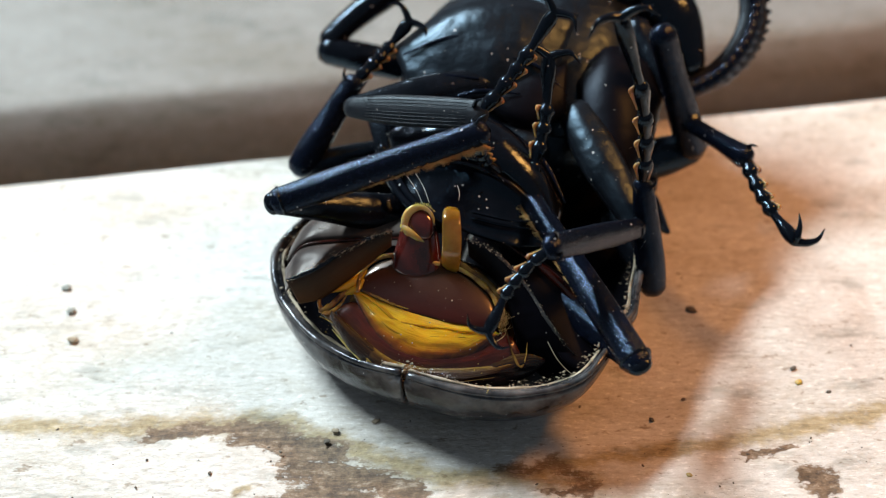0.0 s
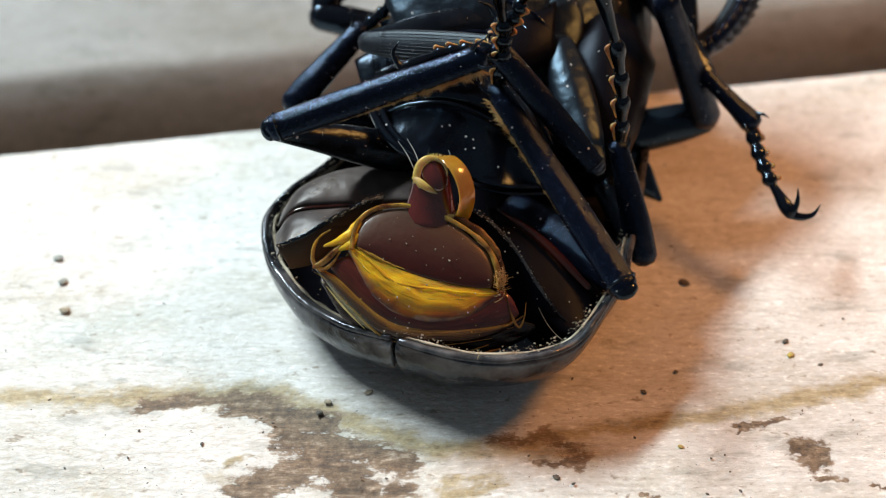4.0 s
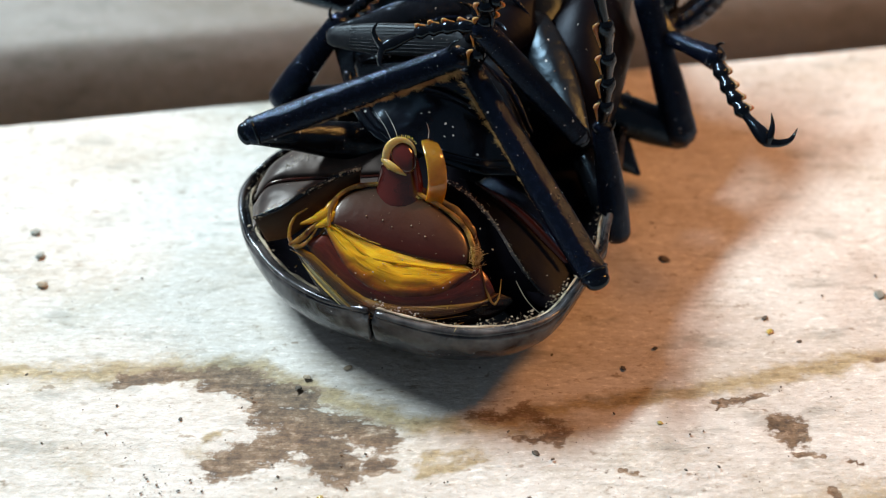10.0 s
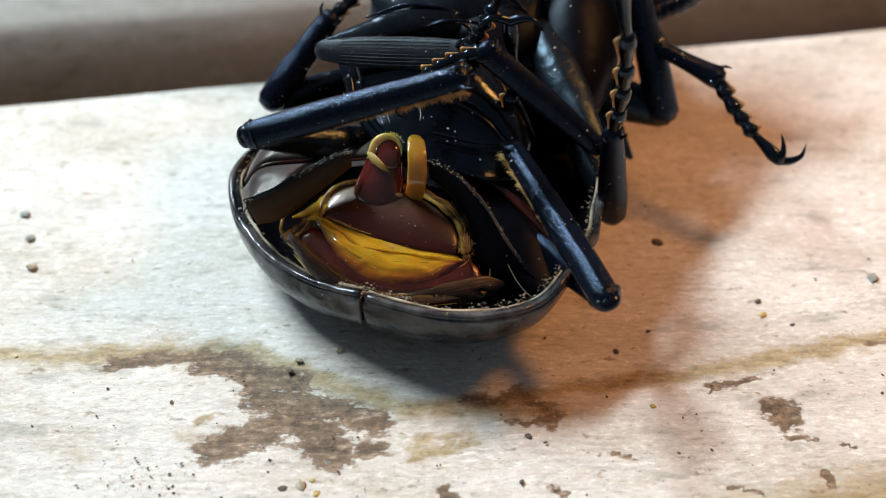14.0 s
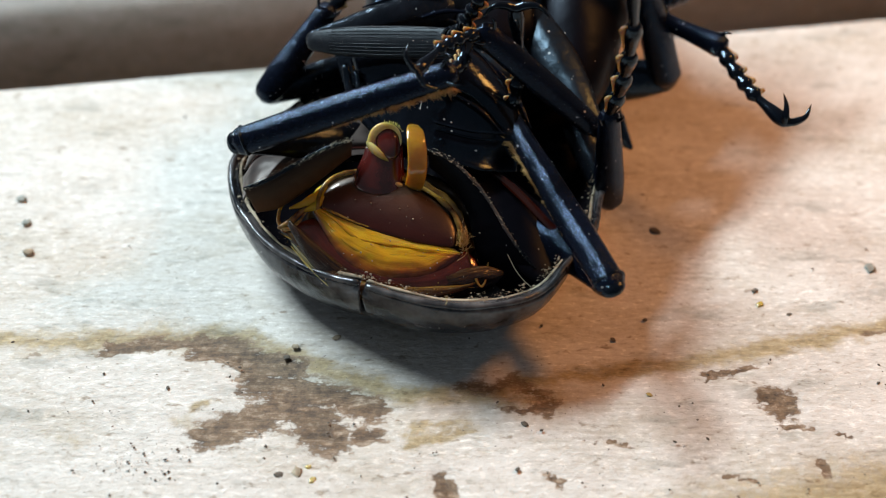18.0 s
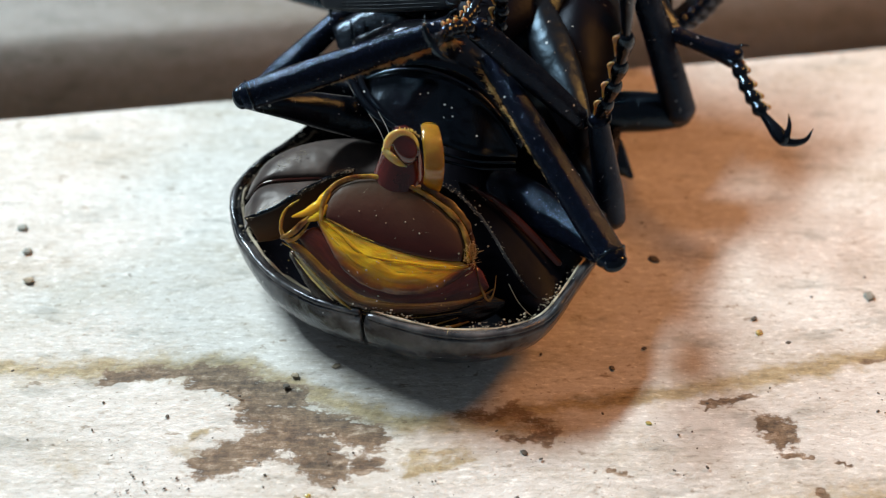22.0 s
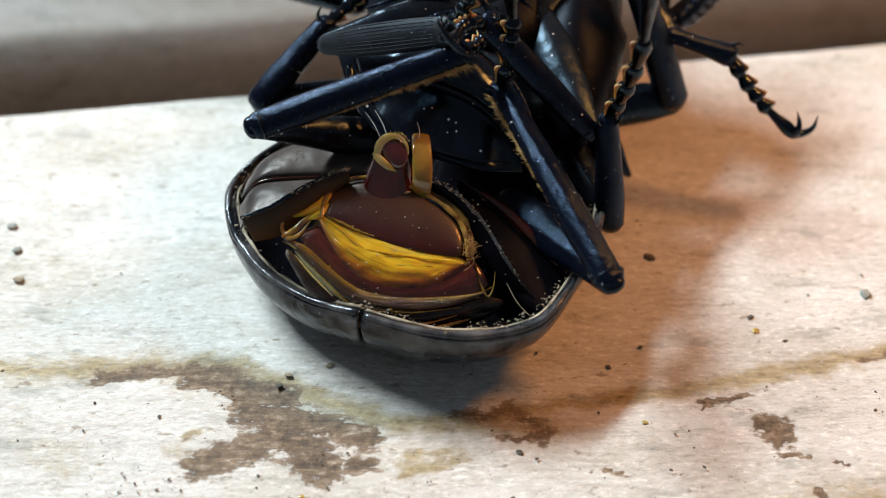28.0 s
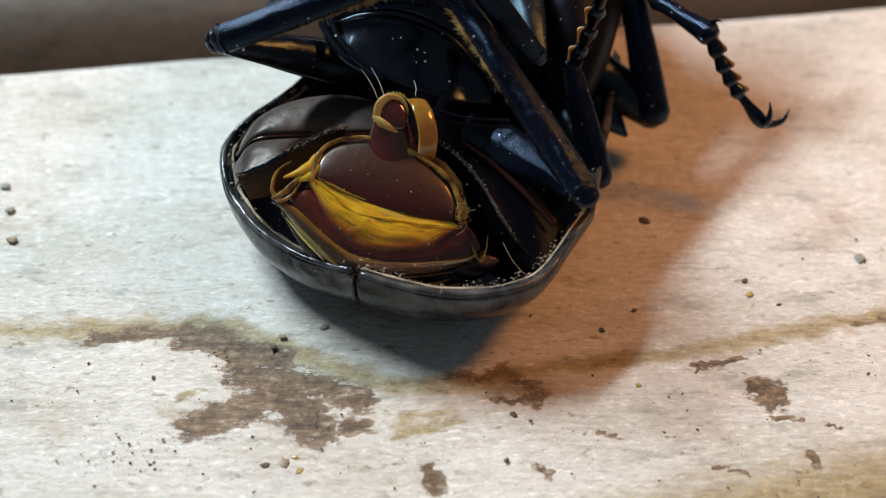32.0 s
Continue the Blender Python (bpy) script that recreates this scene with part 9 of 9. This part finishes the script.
    walk(MOVING["belly"], [(0, pose(-0.00049, -0.00182, -0.00401, -12.6)), (1, pose(-0.00043, -0.00174, -0.00387, -12.0)), (2, pose(-0.00034, -0.00151, -0.00339, -10.2)), (3, pose(-0.00011, 0.00022, 0.00102, 7.0)), (5.5, pose(-0.00005, -0.00081, -0.00160, -3.6)), (6, pose(-0.00004, -0.00092, -0.00193, -4.8)), (7, pose(-0.00012, -0.00117, -0.00250, -6.6)), (8, pose(-0.00016, -0.00102, -0.00204, -4.8)), (9, pose(-0.00027, -0.00157, -0.00338, -9.6)), (10, pose(-0.00019, -0.00091, -0.00171, -3.6)), (11, pose(-0.00028, -0.00173, -0.00378, -11.4)), (12, pose(-0.00027, -0.00186, -0.00405, -12.6)), (13, pose(-0.00023, -0.00151, -0.00339, -10.2)), (14, pose(-0.00031, -0.00223, -0.00471, -15.0)), (14.5, pose(-0.00034, -0.00246, -0.00504, -16.2)), (16.5, pose(-0.00040, -0.00256, -0.00515, -16.2)), (17, pose(-0.00038, -0.00190, -0.00397, -11.4)), (18, pose(-0.00042, -0.00212, -0.00435, -12.6)), (19, pose(-0.00043, -0.00192, -0.00392, -10.8)), (20, pose(-0.00030, -0.00127, -0.00252, -6.0)), (21, pose(-0.00013, 0.00022, 0.00102, 7.0)), (22, pose(-0.00008, 0.00029, 0.00109, 7.0)), (23, pose(-0.00003, -0.00010, 0.00018, 3.0)), (24, pose(-0.00004, -0.00063, -0.00128, -3.0)), (25, pose(-0.00004, -0.00084, -0.00204, -6.0)), (25.5, pose(-0.00007, -0.00120, -0.00297, -9.6)), (27.5, pose(0.00002, -0.00100, -0.00266, -9.0)), (28, pose(0.00004, -0.00090, -0.00247, -8.4)), (29, pose(0.00016, -0.00008, -0.00021, -0.6)), (30, pose(0.00023, 0.00047, 0.00093, 4.0)), (31, pose(0.00001, -0.00024, -0.00039, -0.6)), (32, pose(-0.00021, -0.00069, -0.00136, -3.0))])
    walk(MOVING["capsule"], [(0, aim(-1.60, -5.95, 8.52, -1.43, -3.08, 12.23)), (1, aim(-1.18, -6.06, 8.53, -1.34, -3.21, 12.26)), (2, aim(-1.02, -6.14, 8.84, -1.06, -3.23, 12.66)), (3, aim(-0.36, -7.58, 11.16, -0.33, -5.02, 14.57)), (5.5, aim(-0.04, -6.79, 9.72, 0.09, -4.01, 13.40)), (6, aim(-0.33, -6.71, 9.50, -0.39, -3.96, 13.14)), (7, aim(-0.63, -6.67, 9.10, -0.82, -3.92, 12.73)), (8, aim(-0.27, -6.83, 9.38, -0.25, -4.12, 12.94)), (9, aim(-0.45, -6.57, 8.51, 0.07, -3.74, 12.19)), (10, aim(-0.66, -6.87, 9.63, -0.65, -4.36, 12.94)), (11, aim(-1.10, -6.28, 8.41, -1.17, -3.60, 11.92)), (12, aim(-1.31, -6.15, 8.30, -0.74, -3.48, 11.72)), (13, aim(-1.28, -6.10, 8.88, -0.79, -3.64, 12.07)), (14, aim(-1.46, -6.03, 7.94, -0.81, -3.41, 11.29)), (14.5, aim(-1.81, -6.07, 7.65, -1.00, -3.47, 10.93)), (16.5, aim(-1.67, -6.16, 7.55, -1.03, -3.58, 10.80)), (17, aim(-1.38, -6.28, 8.42, -0.75, -3.82, 11.54)), (18, aim(-1.46, -6.32, 8.12, -0.92, -3.82, 11.29)), (19, aim(-1.52, -6.40, 8.43, -1.18, -3.87, 11.68)), (20, aim(-1.05, -6.59, 9.33, -0.38, -4.06, 12.66)), (21, aim(-0.40, -7.37, 11.39, -0.38, -5.00, 14.57)), (22, aim(-0.22, -7.22, 11.37, 0.03, -6.15, 15.17)), (23, aim(-0.83, -6.88, 10.85, -0.32, -6.77, 14.76)), (24, aim(-0.95, -6.45, 10.12, -0.51, -4.99, 13.77)), (25, aim(-0.45, -6.21, 9.75, -0.07, -3.80, 12.93)), (25.5, aim(-0.48, -5.97, 9.17, -0.25, -3.41, 12.52)), (27.5, aim(-1.02, -5.87, 9.36, -0.59, -3.83, 12.72)), (28, aim(-0.75, -5.87, 9.47, -0.43, -4.13, 13.00)), (29, aim(-0.69, -6.32, 10.80, -0.36, -5.51, 14.65)), (30, aim(-0.19, -6.68, 11.36, -0.14, -5.75, 15.19)), (31, aim(-0.25, -6.76, 10.53, -0.35, -4.38, 13.72)), (32, aim(-0.30, -6.91, 9.74, -0.37, -4.28, 13.24))])
    walk(MOVING["band"], [(0, aim(0.72, -6.35, 8.56, 0.87, -4.80, 11.92)), (1, aim(0.89, -6.23, 8.83, -0.12, -3.60, 12.27, 27)), (2, aim(1.05, -6.31, 9.14, 0.52, -3.80, 12.40, 30)), (3, aim(1.63, -7.74, 11.47, 1.02, -6.62, 14.94, 33)), (5.5, aim(1.99, -6.96, 10.03, 1.21, -4.66, 13.03, 36)), (6, aim(1.70, -6.88, 9.81, 0.70, -4.62, 12.77, 36)), (7, aim(1.39, -6.83, 9.41, 0.38, -4.55, 12.40, 33)), (8, aim(1.77, -6.99, 9.69, 0.76, -4.74, 12.64, 31)), (9, aim(1.64, -6.73, 8.81, 0.95, -4.25, 12.04, 33)), (10, aim(1.57, -7.25, 9.70, 1.54, -5.80, 13.11, 16)), (11, aim(1.18, -6.67, 8.47, 1.29, -4.24, 11.59, 16)), (12, aim(1.03, -6.54, 8.36, 1.30, -4.41, 11.37, 12)), (13, aim(1.04, -6.49, 8.95, 1.13, -5.50, 12.51)), (14, aim(0.89, -6.41, 8.00, 1.12, -5.08, 11.45, 6)), (14.5, aim(0.56, -6.45, 7.71, 0.94, -4.91, 11.05, 6)), (16.5, aim(0.69, -6.53, 7.62, 0.84, -5.47, 11.16, 6)), (17, aim(0.96, -6.65, 8.49, 1.09, -4.35, 11.41, 3)), (18, aim(0.87, -6.68, 8.19, 1.04, -5.44, 11.67, 9)), (19, aim(0.78, -6.76, 8.51, 0.79, -4.40, 11.52, 3)), (20, aim(1.23, -6.95, 9.42, 1.34, -4.59, 12.52, 3)), (21, aim(1.77, -7.74, 11.48, 1.69, -6.33, 14.90, 3)), (22, aim(1.98, -7.69, 11.52, 1.88, -6.13, 14.88, 6)), (23, aim(1.40, -7.44, 11.01, 1.72, -7.37, 14.69)), (24, aim(1.30, -6.89, 10.26, 1.24, -5.59, 13.72)), (25, aim(1.82, -6.58, 9.83, 1.72, -5.20, 13.26)), (25.5, aim(1.81, -6.34, 9.25, 1.65, -4.03, 12.24)), (27.5, aim(1.26, -6.27, 9.46, 1.21, -4.68, 12.80)), (28, aim(1.52, -6.29, 9.59, 1.46, -3.99, 12.60)), (29, aim(1.52, -6.82, 10.95, 1.39, -5.05, 14.20)), (30, aim(1.98, -7.17, 11.51, 1.83, -6.18, 15.08)), (31, aim(1.92, -7.11, 10.63, 1.88, -4.88, 13.60, 12)), (32, aim(1.89, -7.27, 9.84, 1.43, -4.82, 13.07, 19))])


motions()
